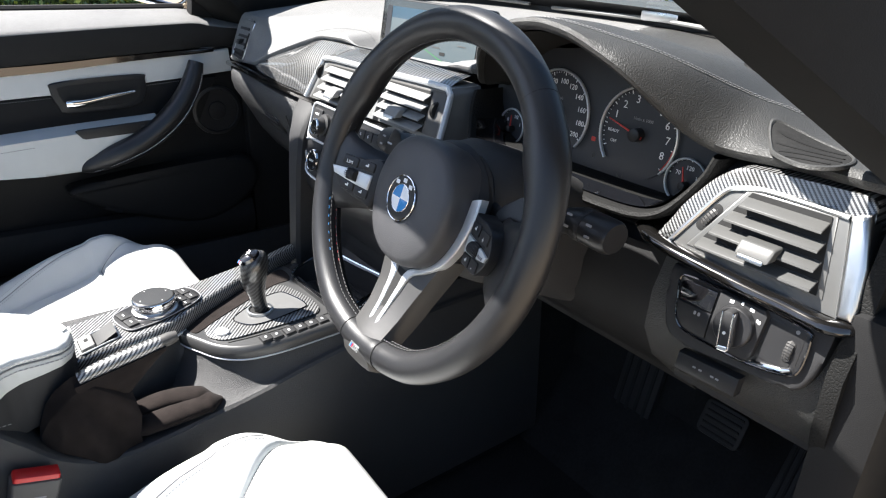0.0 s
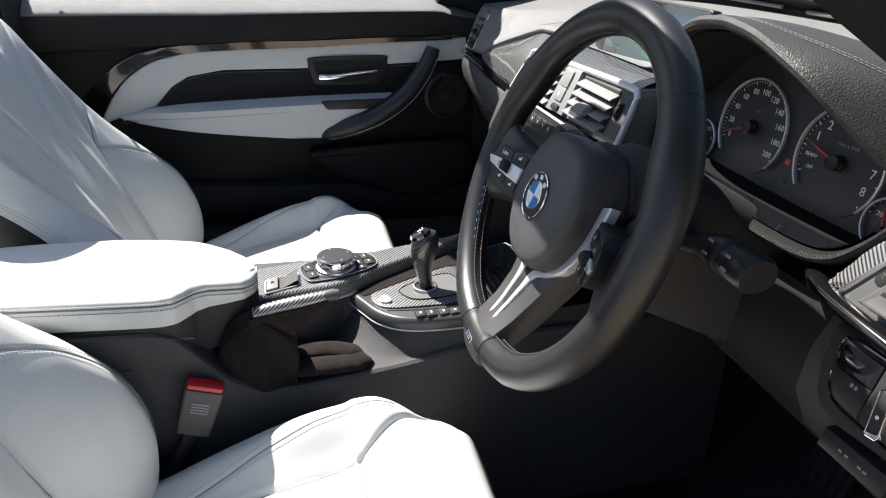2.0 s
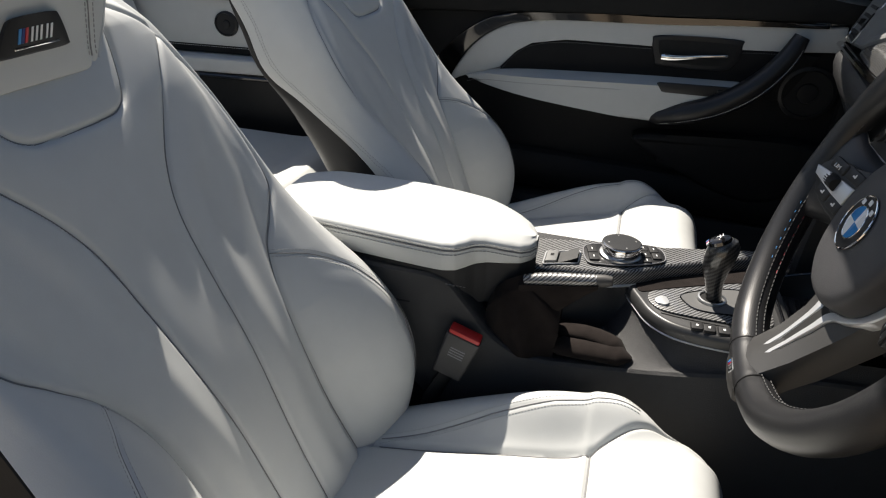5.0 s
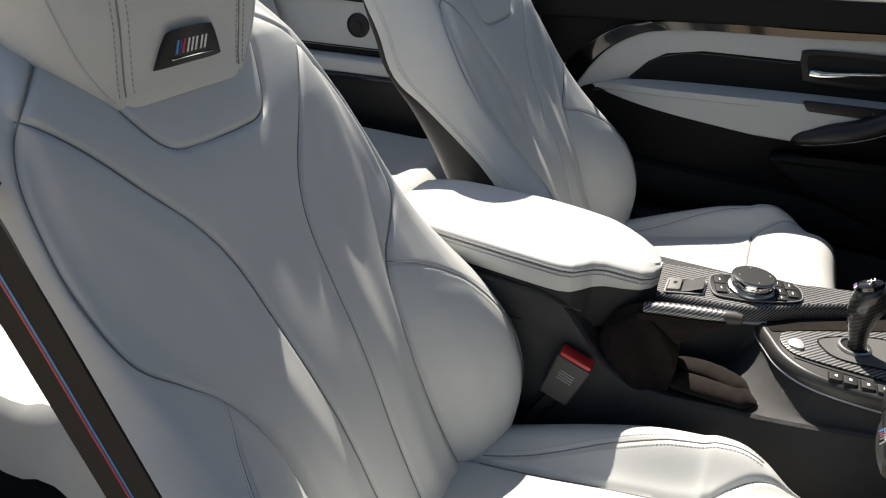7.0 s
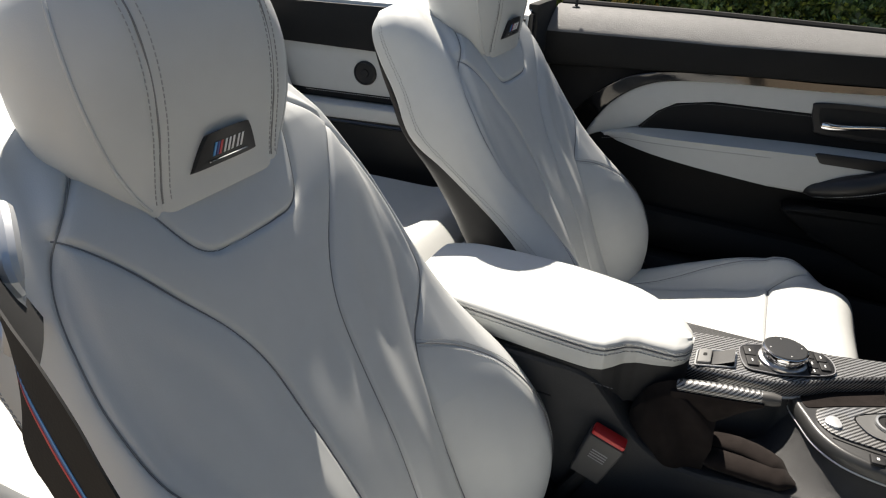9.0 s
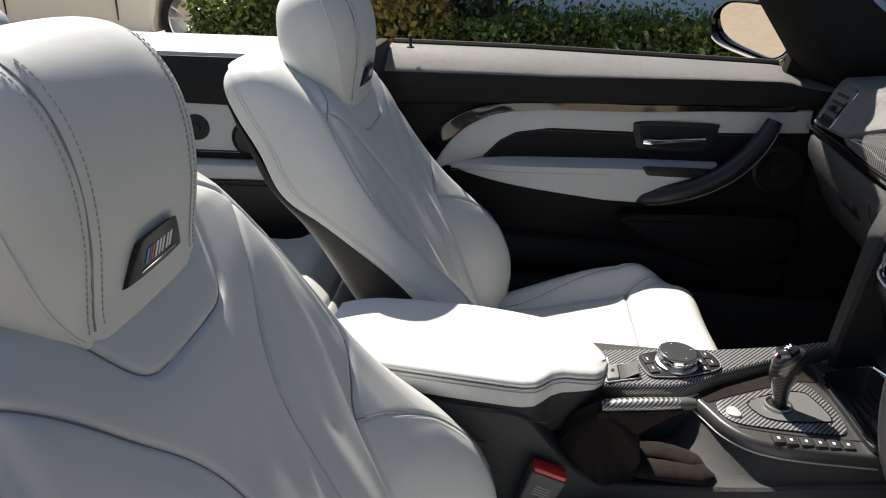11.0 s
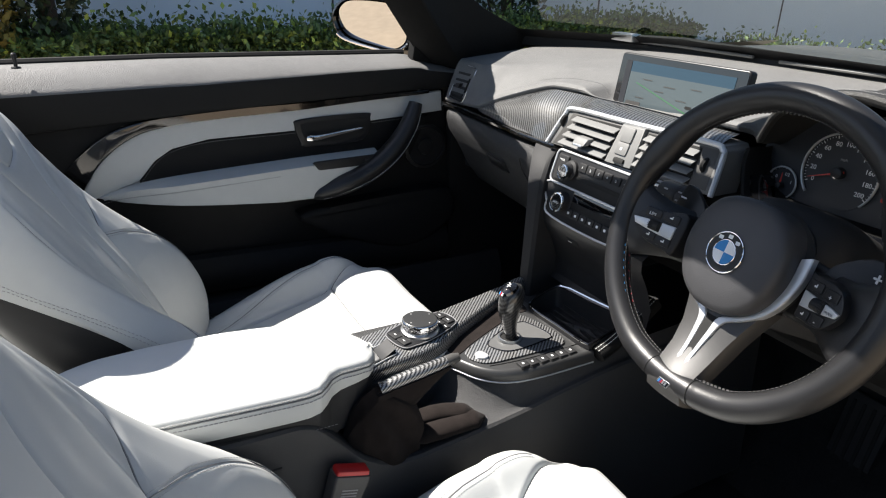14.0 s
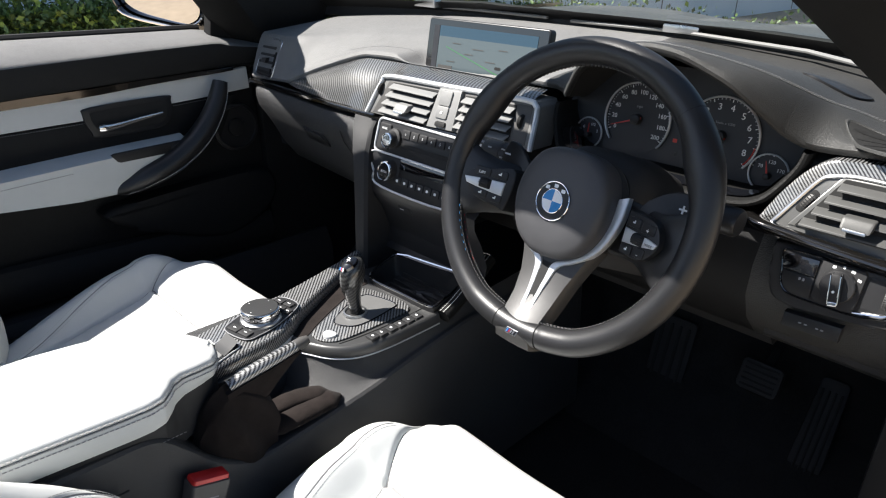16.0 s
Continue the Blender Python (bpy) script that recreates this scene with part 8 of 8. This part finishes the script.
    def cushion_z(x, u):
        a = abs(u)
        w, sp = cushion_half(x), cushion_seam(x)
        base = interp(x, *CUSHION_Z)
        z = base - 0.004 * math.exp(-((a - 0.0) / 0.07) ** 2)
        t = min(1, max(0, (a - sp) / (w - sp)))
        k = min(1, t / 0.55)
        z += interp(x, *CUSHION_B) * (k * k * (3 - 2 * k))
        z -= 0.050 * max(0, (t - 0.5) / 0.5) ** 2.4
        z -= 0.007 * math.exp(-((a - sp) / 0.0045) ** 2) * bell(x, -0.6, -0.140, 0.008)
        z -= 0.008 * math.exp(-((x + 0.146) / 0.0045) ** 2) * bell(a, -1, sp, 0.004)
        z -= 0.007 * math.exp(-((x + 0.146 - 0.16 * t) / 0.005) ** 2) * bell(a, sp - 0.002, 1, 0.003)
        z -= 0.0016 * math.exp(-((a - sp - (w - sp) * piping(x)) / 0.0022) ** 2) * bell(x, -0.6, -0.095, 0.006)
        z += 0.0018 * noise.noise(Vector((x * 11, u * 11, 2.2)))
        return z

    rows = []
    for x in np.concatenate([np.linspace(-0.50, -0.17, 90), np.linspace(-0.167, -0.140, 18), np.linspace(-0.139, 0.020, 100)]):
        w = cushion_half(x)
        row = [(x, yc - w + 0.004, 0.25)] + [(x, yc + v * w, cushion_z(x, v * w)) for v in np.linspace(-1, 1, 190)] + [(x, yc + w - 0.004, 0.25)]
        rows.append(row)
    last = rows[-1]
    rows.append([(0.022, p[1], p[2] - 0.05 if p[2] > 0.3 else 0.25) for p in last])
    rows.append([(0.01, p[1], 0.25) for p in last])
    cu = part("cushion", grid_bm(rows), leather, seat, "pale leather seat cushion with raised bolsters")
    for sg in (-1, 1):
        for off in (-0.006, 0.0, 0.006):
            line = []
            for x in np.linspace(-0.42, -0.096, 90):
                sp = cushion_seam(x)
                q = sp + (cushion_half(x) - sp) * piping(x) + off
                line.append((x, yc + sg * q, cushion_z(x, q) + 0.0005))
            if off:
                joined("stitching", stitch_bm(line, 0.0044, 0.0026, 0.00038), thread_seat, cu, "fine twin stitching")
            else:
                part("seam", tube_bm(line, 0.0009, 6), leather_edge, cu, "darker sewn seam")
    for sg in (-1, 1):
        part("seam", tube_bm([(x, yc + sg * cushion_seam(x), cushion_z(x, cushion_seam(x)) + 0.0008) for x in np.linspace(-0.42, -0.146, 60)], 0.0011, 6), leather_edge, cu, "darker sewn seam")
        line = []
        for t in np.linspace(0.0, 0.70, 24):
            x = -0.146 + 0.16 * t
            q = cushion_seam(x) + (cushion_half(x) - cushion_seam(x)) * t
            line.append((x, yc + sg * q, cushion_z(x, q) + 0.0008))
        part("seam", tube_bm(line, 0.0011, 6), leather_edge, cu, "darker sewn seam")
    part("seam", tube_bm([(-0.146, yc + q, cushion_z(-0.146, q) + 0.0010) for q in np.linspace(-0.130, 0.130, 60)], 0.0012, 6), leather_edge, cu, "darker sewn seam")
    part("seat_base", box_bm(-0.48, -0.02, yc - 0.235, yc + 0.235, 0.20, 0.30, 0.02, 3), smooth_black, seat, "black seat base cover")
    for sg in (-1, 1):
        part("seat_rail", box_bm(-0.52, 0.06, yc + sg * 0.19 - 0.02, yc + sg * 0.19 + 0.02, 0.168, 0.205, 0.005), rubber, seat)
        cheek = [(-0.56, 0.20), (-0.10, 0.20), (-0.06, 0.30), (-0.16, 0.335), (-0.36, 0.345), (-0.44, 0.40), (-0.56, 0.50), (-0.62, 0.52), (-0.60, 0.36)]
        part("side_cover", prism_bm(smooth_line(cheek, 3, True), lambda a, b, w, sg=sg: (a, yc + sg * (0.258 + w), b), 0.02, 0.006), smooth_black, seat, "black side cover")
    return seat


make_seat("front_seat", -0.380, 1, "pale grey leather sports seat on the driver's side")
make_seat("front_seat", 0.362, 1, "pale grey leather sports seat on the passenger side")


# ---- passenger door ----
def make_door():
    d = empty("passenger_door", (-0.2, 0.75, 0.5))
    tagged(d, "closed passenger door with pale leather panels and black trim", "car door")
    skew = lambda x: 0.0 - 0.035 * (x + 0.25)
    Y = 0.735
    at = lambda a, b, w: (a, Y + skew(a) - w, b)
    body = [(-0.725, 0.80), (-0.70, 0.60), (-0.66, 0.30), (-0.60, 0.22), (0.22, 0.22), (0.30, 0.30), (0.27, 0.60), (0.25, 0.80)]
    part("door_card", prism_bm(body, lambda a, b, w: at(a, b, w - 0.004), 0.10, 0.01), door_black, d, "black moulded door card")
    # belt pad: rounded upper
    rows, below = [], []
    for x in np.linspace(-0.725, 0.31, 46):
        low = interp(x, [-0.725, -0.33, 0.19], [0.757, 0.782, 0.806])
        z1 = interp(x, [-0.725, -0.4, 0.165, 0.20, 0.31], [0.886, 0.889, 0.884, 0.874, 0.862])
        k = interp(x, [-0.725, -0.35, 0.0, 0.185], [1.0, 0.9, 0.55, 0.42])
        sec = [(0.020, z1 - 0.050 * k), (0.0185, z1 - 0.046 * k), (0.014, z1 - 0.041 * k), (-0.010, z1 - 0.021 * k), (-0.035, z1 - 0.006), (-0.055, z1), (-0.075, z1 + 0.001), (-0.084, z1 - 0.004)]
        rows.append([at(x, z, w) for w, z in sec])
        side = [(0.000, low), (0.014, low + 0.004), (0.019, low + 0.014), (0.0205, z1 - 0.050 * k - 0.008), (0.0200, z1 - 0.050 * k)]
        below.append([at(x, z, w) for w, z in side])
    # Pad in two tones: sunlit slope coloured pale, shaded face below coloured black.
    part("belt_pad", grid_bm(rows), sunlit_leather, d, "grained belt pad top, sunlit tone in its colour")
    part("shaded_belt_face", grid_bm(below), door_leather, d, "grained lower face of the belt pad, darkened as shade")
    part("window_seal", tube_bm([at(x, interp(x, [-0.725, -0.4, 0.165], [0.888, 0.891, 0.886]), -0.082) for x in np.linspace(-0.72, 0.17, 12)], 0.009, 8), rubber, d, "black window seal")
    # trim strip
    up = smooth_line([(-0.690, 0.585), (-0.655, 0.640), (-0.612, 0.690), (-0.563, 0.733), (-0.506, 0.763), (-0.436, 0.776), (-0.359, 0.782), (-0.241, 0.789), (-0.133, 0.792), (0.019, 0.800), (0.200, 0.806)], 5)
    lo = smooth_line([(0.200, 0.798), (0.019, 0.788), (-0.132, 0.777), (-0.333, 0.768), (-0.430, 0.757), (-0.490, 0.738), (-0.545, 0.700), (-0.585, 0.650), (-0.620, 0.585)], 5)
    part("trim_strip", prism_bm([tuple(p) for p in up] + [tuple(p) for p in lo], lambda a, b, w: at(a, b, w + 0.014), 0.016, 0.004, 3), dark_chrome, d, "smoked chrome curved trim strip")
    # pale upper panel
    up2 = [(p[0], p[1]) for p in lo[::-1]]
    pan = up2 + [(0.235, 0.802), (0.238, 0.752), (0.14, 0.745), (-0.144, 0.729), (-0.333, 0.724), (-0.411, 0.709), (-0.448, 0.686), (-0.485, 0.645), (-0.560, 0.620), (-0.610, 0.600)]
    part("upper_panel", prism_bm(pan, lambda a, b, w: at(a, b, w + 0.008), 0.014, 0.003), leather, d, "pale leather upper panel")
    ins = [(-0.485, 0.640), (-0.448, 0.684), (-0.411, 0.707), (-0.333, 0.722), (-0.144, 0.727), (0.14, 0.743), (0.20, 0.74), (0.15, 0.64), (-0.1, 0.63)]
    part("insert_panel", prism_bm(ins, lambda a, b, w: at(a, b, w + 0.005), 0.01, 0.002), door_black, d, "black insert panel")
    joined("stitching", stitch_bm([at(a, b - 0.004, 0.0062) for a, b in smooth_line(ins[0:6], 12)], 0.005, 0.003, 0.0005), thread_dark, d)
    # handle recess and lever
    rec = smooth_line([(-0.142, 0.740), (-0.125, 0.755), (0.030, 0.760), (0.044, 0.748), (0.040, 0.715), (0.010, 0.692), (-0.114, 0.690), (-0.132, 0.705)], 4, True)
    rc = part("handle_surround", prism_bm(rec, lambda a, b, w: at(a, b, w + 0.013), 0.014, 0.003), smooth_black, d, "black handle surround")
    inn = [(p[0] * 0.86 - 0.006, 0.725 + (p[1] - 0.725) * 0.72) for p in rec]
    part("handle_cup", prism_bm(inn, lambda a, b, w: at(a, b, w + 0.0136), 0.0004, 0), rubber, rc, "dark handle cup")
    hl = smooth_line([(-0.118, 0.711), (-0.085, 0.712), (-0.03, 0.720), (0.018, 0.726)], 6)
    part("door_handle", tube_bm([at(a, b, 0.022) for a, b in hl], [0.0065, 0.0075, 0.008, 0.008, 0.0075, 0.007, 0.0065, 0.006, 0.0055, 0.005, 0.005, 0.0045, 0.0045, 0.004, 0.004, 0.0035, 0.003, 0.003, 0.002][: len(hl)], 10, flat=0.55, up=(0, 1, 0)), chrome, rc, "chrome door handle")
    # pale armrest, standing proud
    top = smooth_line([(-0.572, 0.627), (-0.517, 0.640), (-0.439, 0.648), (-0.251, 0.659), (-0.112, 0.666), (0.055, 0.672)], 5)
    bot = smooth_line([(0.055, 0.646), (0.005, 0.630), (-0.060, 0.604), (-0.121, 0.584), (-0.305, 0.595), (-0.467, 0.611), (-0.540, 0.619)], 5)
    proud = lambda a: 0.052 * bell(a, -0.50, 0.3, 0.035)
    arm = part("armrest", prism_bm([tuple(p) for p in top] + [tuple(p) for p in bot], lambda a, b, w: at(a, b - 0.010 * (w > -0.02), w + 0.008 + proud(a)), 0.06, 0.008, 4), leather, d, "pale leather door armrest")
    joined("stitching", stitch_bm([at(p[0], p[1] - 0.024, 0.0086 + proud(p[0])) for p in top[1:-8]], 0.0055, 0.0034, 0.0006), leather_edge, arm)
    part("switch_plate", prism_bm([(-0.118, 0.661), (-0.112, 0.664), (0.058, 0.670), (0.056, 0.662), (-0.003, 0.645), (-0.100, 0.643), (-0.106, 0.645)], lambda a, b, w: at(a, b, w + 0.062), 0.006, 0.002), smooth_black, d, "black window switch plate")
    part("window_switch", prism_bm(round_rect(0.02, 0.010, 0.002, cx=0.018, cy=0.657), lambda a, b, w: at(a, b, w + 0.066), 0.006, 0.002), soft_black, d)
    # grab handle
    mid = smooth_line([(-0.128, 0.578), (-0.090, 0.588), (-0.058, 0.599), (0.000, 0.621), (0.048, 0.650), (0.085, 0.682), (0.112, 0.715), (0.132, 0.748), (0.146, 0.784)], 6)
    rad = [interp(k / (len(mid) - 1), [0, 0.08, 0.3, 0.6, 0.9, 1], [0.004, 0.016, 0.025, 0.025, 0.020, 0.016]) for k in range(len(mid))]
    gh = part("grab_handle", tube_bm([at(p[0], p[1], 0.048 + 0.016 * math.sin(math.pi * k / (len(mid) - 1))) for k, p in enumerate(mid)], rad, 16, flat=1.1, up=(0, 1, 0)), wheel_leather, d, "curved black leather grab handle")
    for off in (0.0045, 0.0095):
        joined("stitching", stitch_bm([Vector(at(p[0], p[1], 0.048 + 0.016 * math.sin(math.pi * k / (len(mid) - 1)))) + Vector((off, -rad[k] * 0.99, -off)) for k, p in enumerate(mid)][3:-2], 0.005, 0.0034, 0.0007), thread_white, gh)
    # speaker
    sp = part("speaker_grille", lathe_bm([(0.058, 0.0), (0.057, 0.006), (0.050, 0.008), (0.048, 0.004), (0.022, 0.003), (0.020, 0.008), (0.0, 0.010)], lambda a, b, h: at(0.195 + a, 0.662 + b, h), 40), smooth_black, d, "round black speaker grille")
    # pocket
    pk = smooth_line([(-0.150, 0.528), (-0.047, 0.546), (0.162, 0.558), (0.255, 0.547), (0.255, 0.465), (0.117, 0.405), (-0.087, 0.480)], 5, True)
    part("door_pocket", prism_bm(pk, lambda a, b, w: at(a, b, w + 0.045), 0.05, 0.015, 4), door_black, d, "black door pocket")
    part("lower_roll", tube_bm([at(x, 0.40 - 0.02 * x, 0.012) for x in np.linspace(-0.62, 0.25, 10)], 0.05, 12, flat=0.6, up=(0, 1, 0)), door_black, d)
    # mirror triangle and lock pin
    part("mirror_corner", prism_bm([(0.168, 0.872), (0.186, 1.00), (0.215, 1.05), (0.37, 0.93), (0.37, 0.86), (0.30, 0.86)], lambda a, b, w: at(a, b, w - 0.02), 0.03, 0.005), pillar_black, d, "black mirror corner trim")
    part("tweeter", lathe_bm([(0.0, 0.003), (0.010, 0.003), (0.012, 0.0)], lambda a, b, h: at(0.225 + a, 0.935 + b, h - 0.02), 20), smooth_black, d)
    pin = tagged(part("lock_pin", lathe_bm([(0.009, 0.0), (0.008, 0.003), (0.0035, 0.004), (0.0035, 0.018), (0.005, 0.020), (0.005, 0.027), (0.003, 0.029), (0, 0.029)], lambda a, b, h: (-0.668 + a, 0.752 + b, 0.888 + h), 20), smooth_black, d, "small black lock pin"))


make_door()


def make_mirror():
    m = empty("door_mirror", (0.15, 0.9, 0.92))
    tagged(m, "black door mirror outside the passenger window", "door mirror")
    face = frame_at((0.128, 0.905, 0.946), (0.56, -0.83, 0.0), (0.0, 0.05, 1), (-0.83, -0.56, 0.03))
    at = lambda p, q, w: face(p * 1.22, q, w)
    out = smooth_line([(-0.103, 0.010), (-0.085, 0.048), (-0.045, 0.064), (0.060, 0.062), (0.092, 0.040), (0.096, -0.030), (0.060, -0.062), (0.0, -0.058), (-0.080, -0.036)], 5, True)
    rows = []
    for sc, w in ((0.90, -0.035), (0.95, 0.002), (1.0, 0.0), (1.05, -0.02), (1.02, -0.06), (0.8, -0.10), (0.4, -0.125), (0.05, -0.13)):
        rows.append([at(a * sc, b * sc, w) for a, b in out])
    part("housing", grid_bm(rows, True, True), gloss_black, m, "gloss black mirror housing")
    gn = Vector((-0.86, -0.49, -0.13)).normalized()
    gu = Vector((0, 0, 1)).cross(gn).normalized()
    gat = frame_at(at(0, 0, -0.004), gu, gn.cross(gu), gn)
    part("mirror_glass", prism_bm([((Vector(at(a * 0.9, b * 0.9, 0)) - Vector(at(0, 0, 0))).dot(gu), (Vector(at(a * 0.9, b * 0.9, 0)) - Vector(at(0, 0, 0))).dot(gn.cross(gu))) for a, b in out], gat, 0.0005, 0), mirror_glass, m, "mirror glass")
    part("lower_strip", tube_bm([at(a * 1.0, b * 1.0, 0.004) for a, b in out[26:42]], 0.003, 6), chrome, m)
    part("foot", tube_bm([at(0.06, -0.045, -0.04), (0.22, 0.84, 0.885), (0.235, 0.80, 0.875)], [0.03, 0.026, 0.028], 12), gloss_black, m)


make_mirror()


# ---- rear compartment ----
def make_rear():
    q = empty("rear_side_panel", (-1.0, 0.66, 0.6))
    tagged(q, "pale leather rear side panel with two black speakers", "side panel")
    Y = 0.640
    at = lambda a, b, w: (a, Y + (a + 0.75) * 0.10 - w, b)
    part("panel_body", prism_bm([(-1.35, 0.20), (-0.735, 0.20), (-0.735, 0.88), (-1.35, 0.88)], lambda a, b, w: at(a, b, w - 0.004), 0.06, 0), smooth_black, q, "black side panel")
    part("upper_pad", grid_bm([[at(x, 0.770, 0.0), at(x, 0.775, 0.016), at(x, 0.83, 0.016), at(x, 0.878, 0.0), at(x, 0.893, -0.03), at(x, 0.895, -0.16), at(x, 0.88, -0.20)] for x in np.linspace(-1.6, -0.742, 16)]), leather, q, "pale sunlit top of the side panel")
    part("upper_black", prism_bm([(-1.4, 0.775), (-0.745, 0.760), (-0.745, 0.872), (-1.4, 0.872)], lambda a, b, w: at(a, b, w + 0.019), 0.004, 0.002), door_leather, q, "black upper side panel")
    part("pale_panel", prism_bm(smooth_line([(-1.34, 0.660), (-0.85, 0.660), (-0.82, 0.70), (-0.92, 0.750), (-1.10, 0.778), (-1.34, 0.790)], 4, True), lambda a, b, w: at(a, b, w + 0.006), 0.01, 0.004), leather, q, "pale leather centre panel")
    part("black_band", prism_bm([(-1.34, 0.640), (-0.80, 0.640), (-0.80, 0.660), (-1.34, 0.660)], lambda a, b, w: at(a, b, w + 0.007), 0.01, 0.002), door_leather, q)
    joined("stitching", stitch_bm([at(x, 0.656, 0.0078) for x in np.linspace(-1.3, -0.82, 90)], 0.006, 0.0036, 0.0006), thread_white, q)
    part("arm_shelf", prism_bm([(-1.34, 0.600), (-0.80, 0.605), (-0.80, 0.638), (-1.34, 0.638)], lambda a, b, w: at(a, b, w + 0.05), 0.06, 0.008, 3), leather, q, "pale leather rear armrest")
    part("chrome_line", tube_bm([at(x, 0.594, 0.045) for x in np.linspace(-1.34, -0.80, 6)], 0.006, 8), dark_chrome, q)
    for x, z, r in ((-1.135, 0.712, 0.030), (-1.015, 0.690, 0.042)):
        part("speaker", lathe_bm([(r, 0.0), (r * 0.97, 0.005), (r * 0.85, 0.007), (r * 0.8, 0.004), (r * 0.35, 0.003), (r * 0.3, 0.006), (0, 0.008)], lambda a, b, h, x=x, z=z: at(x + a, z + b, h + 0.006), 36), smooth_black, q, "round black speaker")
    part("b_post", box_bm(-0.752, -0.728, 0.66, 0.80, 0.20, 0.900, 0.004), rubber, q, "black rubber door seal post")
    o = empty("rear_side_panel", (-1.0, -0.66, 0.6))
    tagged(o, "rear side panel behind the driver's door", "side panel")
    part("panel_body", box_bm(-1.35, -0.95, -0.72, -0.64, 0.20, 0.88, 0.01), smooth_black, o)
    part("upper_pad", grid_bm([[(x, -0.62, 0.80), (x, -0.625, 0.86), (x, -0.66, 0.892), (x, -0.80, 0.893)] for x in np.linspace(-1.6, -0.93, 8)]), leather, o, "pale leather top")
    b = empty("rear_bench", (-1.1, 0, 0.3))
    tagged(b, "pale leather two-place rear bench seat", "car seat")
    for sg in (-1, 1):
        rows = []
        for x in list(np.linspace(-1.30, -0.82, 16)) + list(np.linspace(-0.81, -0.7165, 26)):
            row = []
            for u in np.linspace(-0.235, 0.235, 30):
                z = 0.450 + 0.035 * (u / 0.235) ** 2 + 0.030 * math.exp(-((x + 0.83) / 0.045) ** 2) - 0.006 * math.exp(-((abs(u) - 0.13) / 0.005) ** 2)
                z -= 0.12 * (1 - math.sqrt(max(0.0, 1 - max(0.0, (x + 0.80) / 0.085) ** 2))) + 0.006 * math.exp(-((x + 0.762) / 0.0035) ** 2) + 0.10 * max(0, (abs(u) - 0.205) / 0.03) ** 2
                row.append((x, sg * 0.33 + u, z))
            rows.append(row)
        part("rear_cushion", grid_bm(rows), leather, b, "pale leather rear cushion")
        rows = []
        for s in np.linspace(0, 0.50, 24):
            row = []
            for u in np.linspace(-0.25, 0.25, 30):
                dd = 0.02 * (abs(u) / 0.25) ** 2 - 0.09 * max(0, (abs(u) - 0.215) / 0.035) ** 2 - 0.10 * max(0, (s - 0.44) / 0.06) ** 2 - 0.005 * math.exp(-((abs(u) - 0.14) / 0.005) ** 2)
                row.append((-1.24 - 0.34 * s + dd * 0.94, sg * 0.33 + u, 0.40 + 0.94 * s + dd * 0.34))
            rows.append(row)
        part("rear_backrest", grid_bm(rows), leather, b, "pale leather rear backrest")
        hb = []
        for t in np.linspace(0, 1, 14):
            w = 0.115 * (1 - (2 * t - 1) ** 6) ** 0.5 + 0.008
            hb.append([(-1.425 - 0.03 * t + 0.045 * math.copysign(abs(math.sin(a)) ** 0.7, math.sin(a)) * (1 - (2 * t - 1) ** 4 * 0.7), sg * 0.33 + w * math.copysign(abs(math.cos(a)) ** 0.6, math.cos(a)), 0.865 + 0.12 * t) for a in np.linspace(0, 2 * math.pi, 32, endpoint=False)])
        part("rear_headrest", grid_bm(hb, True, True), leather, b, "pale leather rear headrest")
    part("centre_console_rear", box_bm(-1.28, -0.80, -0.10, 0.10, 0.30, 0.455, 0.03, 3), leather, b, "pale leather centre section")
    d = part("rear_deck", grid_bm([[(x, y, 0.885 + 0.01 * math.cos(y)) for y in np.linspace(-0.8, 0.8, 9)] for x in np.linspace(-2.2, -1.48, 8)]), paint_dark)
    tagged(d, "dark painted rear deck over the folded roof", "rear deck")


make_rear()


def make_belt():
    b = empty("seat_belt", (-0.66, -0.66, 0.6))
    tagged(b, "black seat belt webbing with red and blue edge lines", "seat belt")
    line = smooth_line([(-0.331, -0.702, 0.463), (-0.43, -0.702, 0.672), (-0.500, -0.700, 0.820), (-0.530, -0.696, 0.866), (-0.565, -0.682, 0.884), (-0.615, -0.650, 0.882), (-0.672, -0.612, 0.866)], 10)
    near, far_side = Vector((0.87, 0.0, 0.40)), Vector((0.15, -0.45, 0.88))

    def ribbon(q0, q1, lift, thick):
        rows = []
        for k, p in enumerate(line):
            t = (Vector(line[min(k + 1, len(line) - 1)]) - Vector(line[max(k - 1, 0)])).normalized()
            f = min(1, max(0, (k / (len(line) - 1) - 0.45) / 0.45))
            side = near.lerp(far_side, f * f * (3 - 2 * f))
            side = (side - t * side.dot(t)).normalized()
            n = t.cross(side).normalized()
            n = -n if n.y > 0 else n
            rows.append([Vector(p) + side * q + n * w for q, w in ((q0, lift), (q1, lift), (q1, lift - thick), (q0, lift - thick))])
        return grid_bm(rows, True, True)

    part("webbing", ribbon(-0.027, 0.027, 0.0, 0.0014), rubber, b, "black woven webbing")
    for q, mt in ((0.0012, stripe_blue), (-0.0004, stripe_navy), (-0.0026, stripe_red)):
        part("edge_line", ribbon(q, q + 0.0017, 0.0004, 0.0003), mt, b)
    g = empty("belt_guide", (-0.72, -0.60, 0.84))
    tagged(g, "grey belt feeder loop at the seat shoulder", "belt guide")
    part("loop", tube_bm(smooth_line([(-0.685, -0.600, 0.912), (-0.652, -0.622, 0.890), (-0.660, -0.628, 0.838), (-0.690, -0.616, 0.822), (-0.722, -0.602, 0.85)], 6, True), 0.007, 10, True), satin_paint, g)


make_belt()
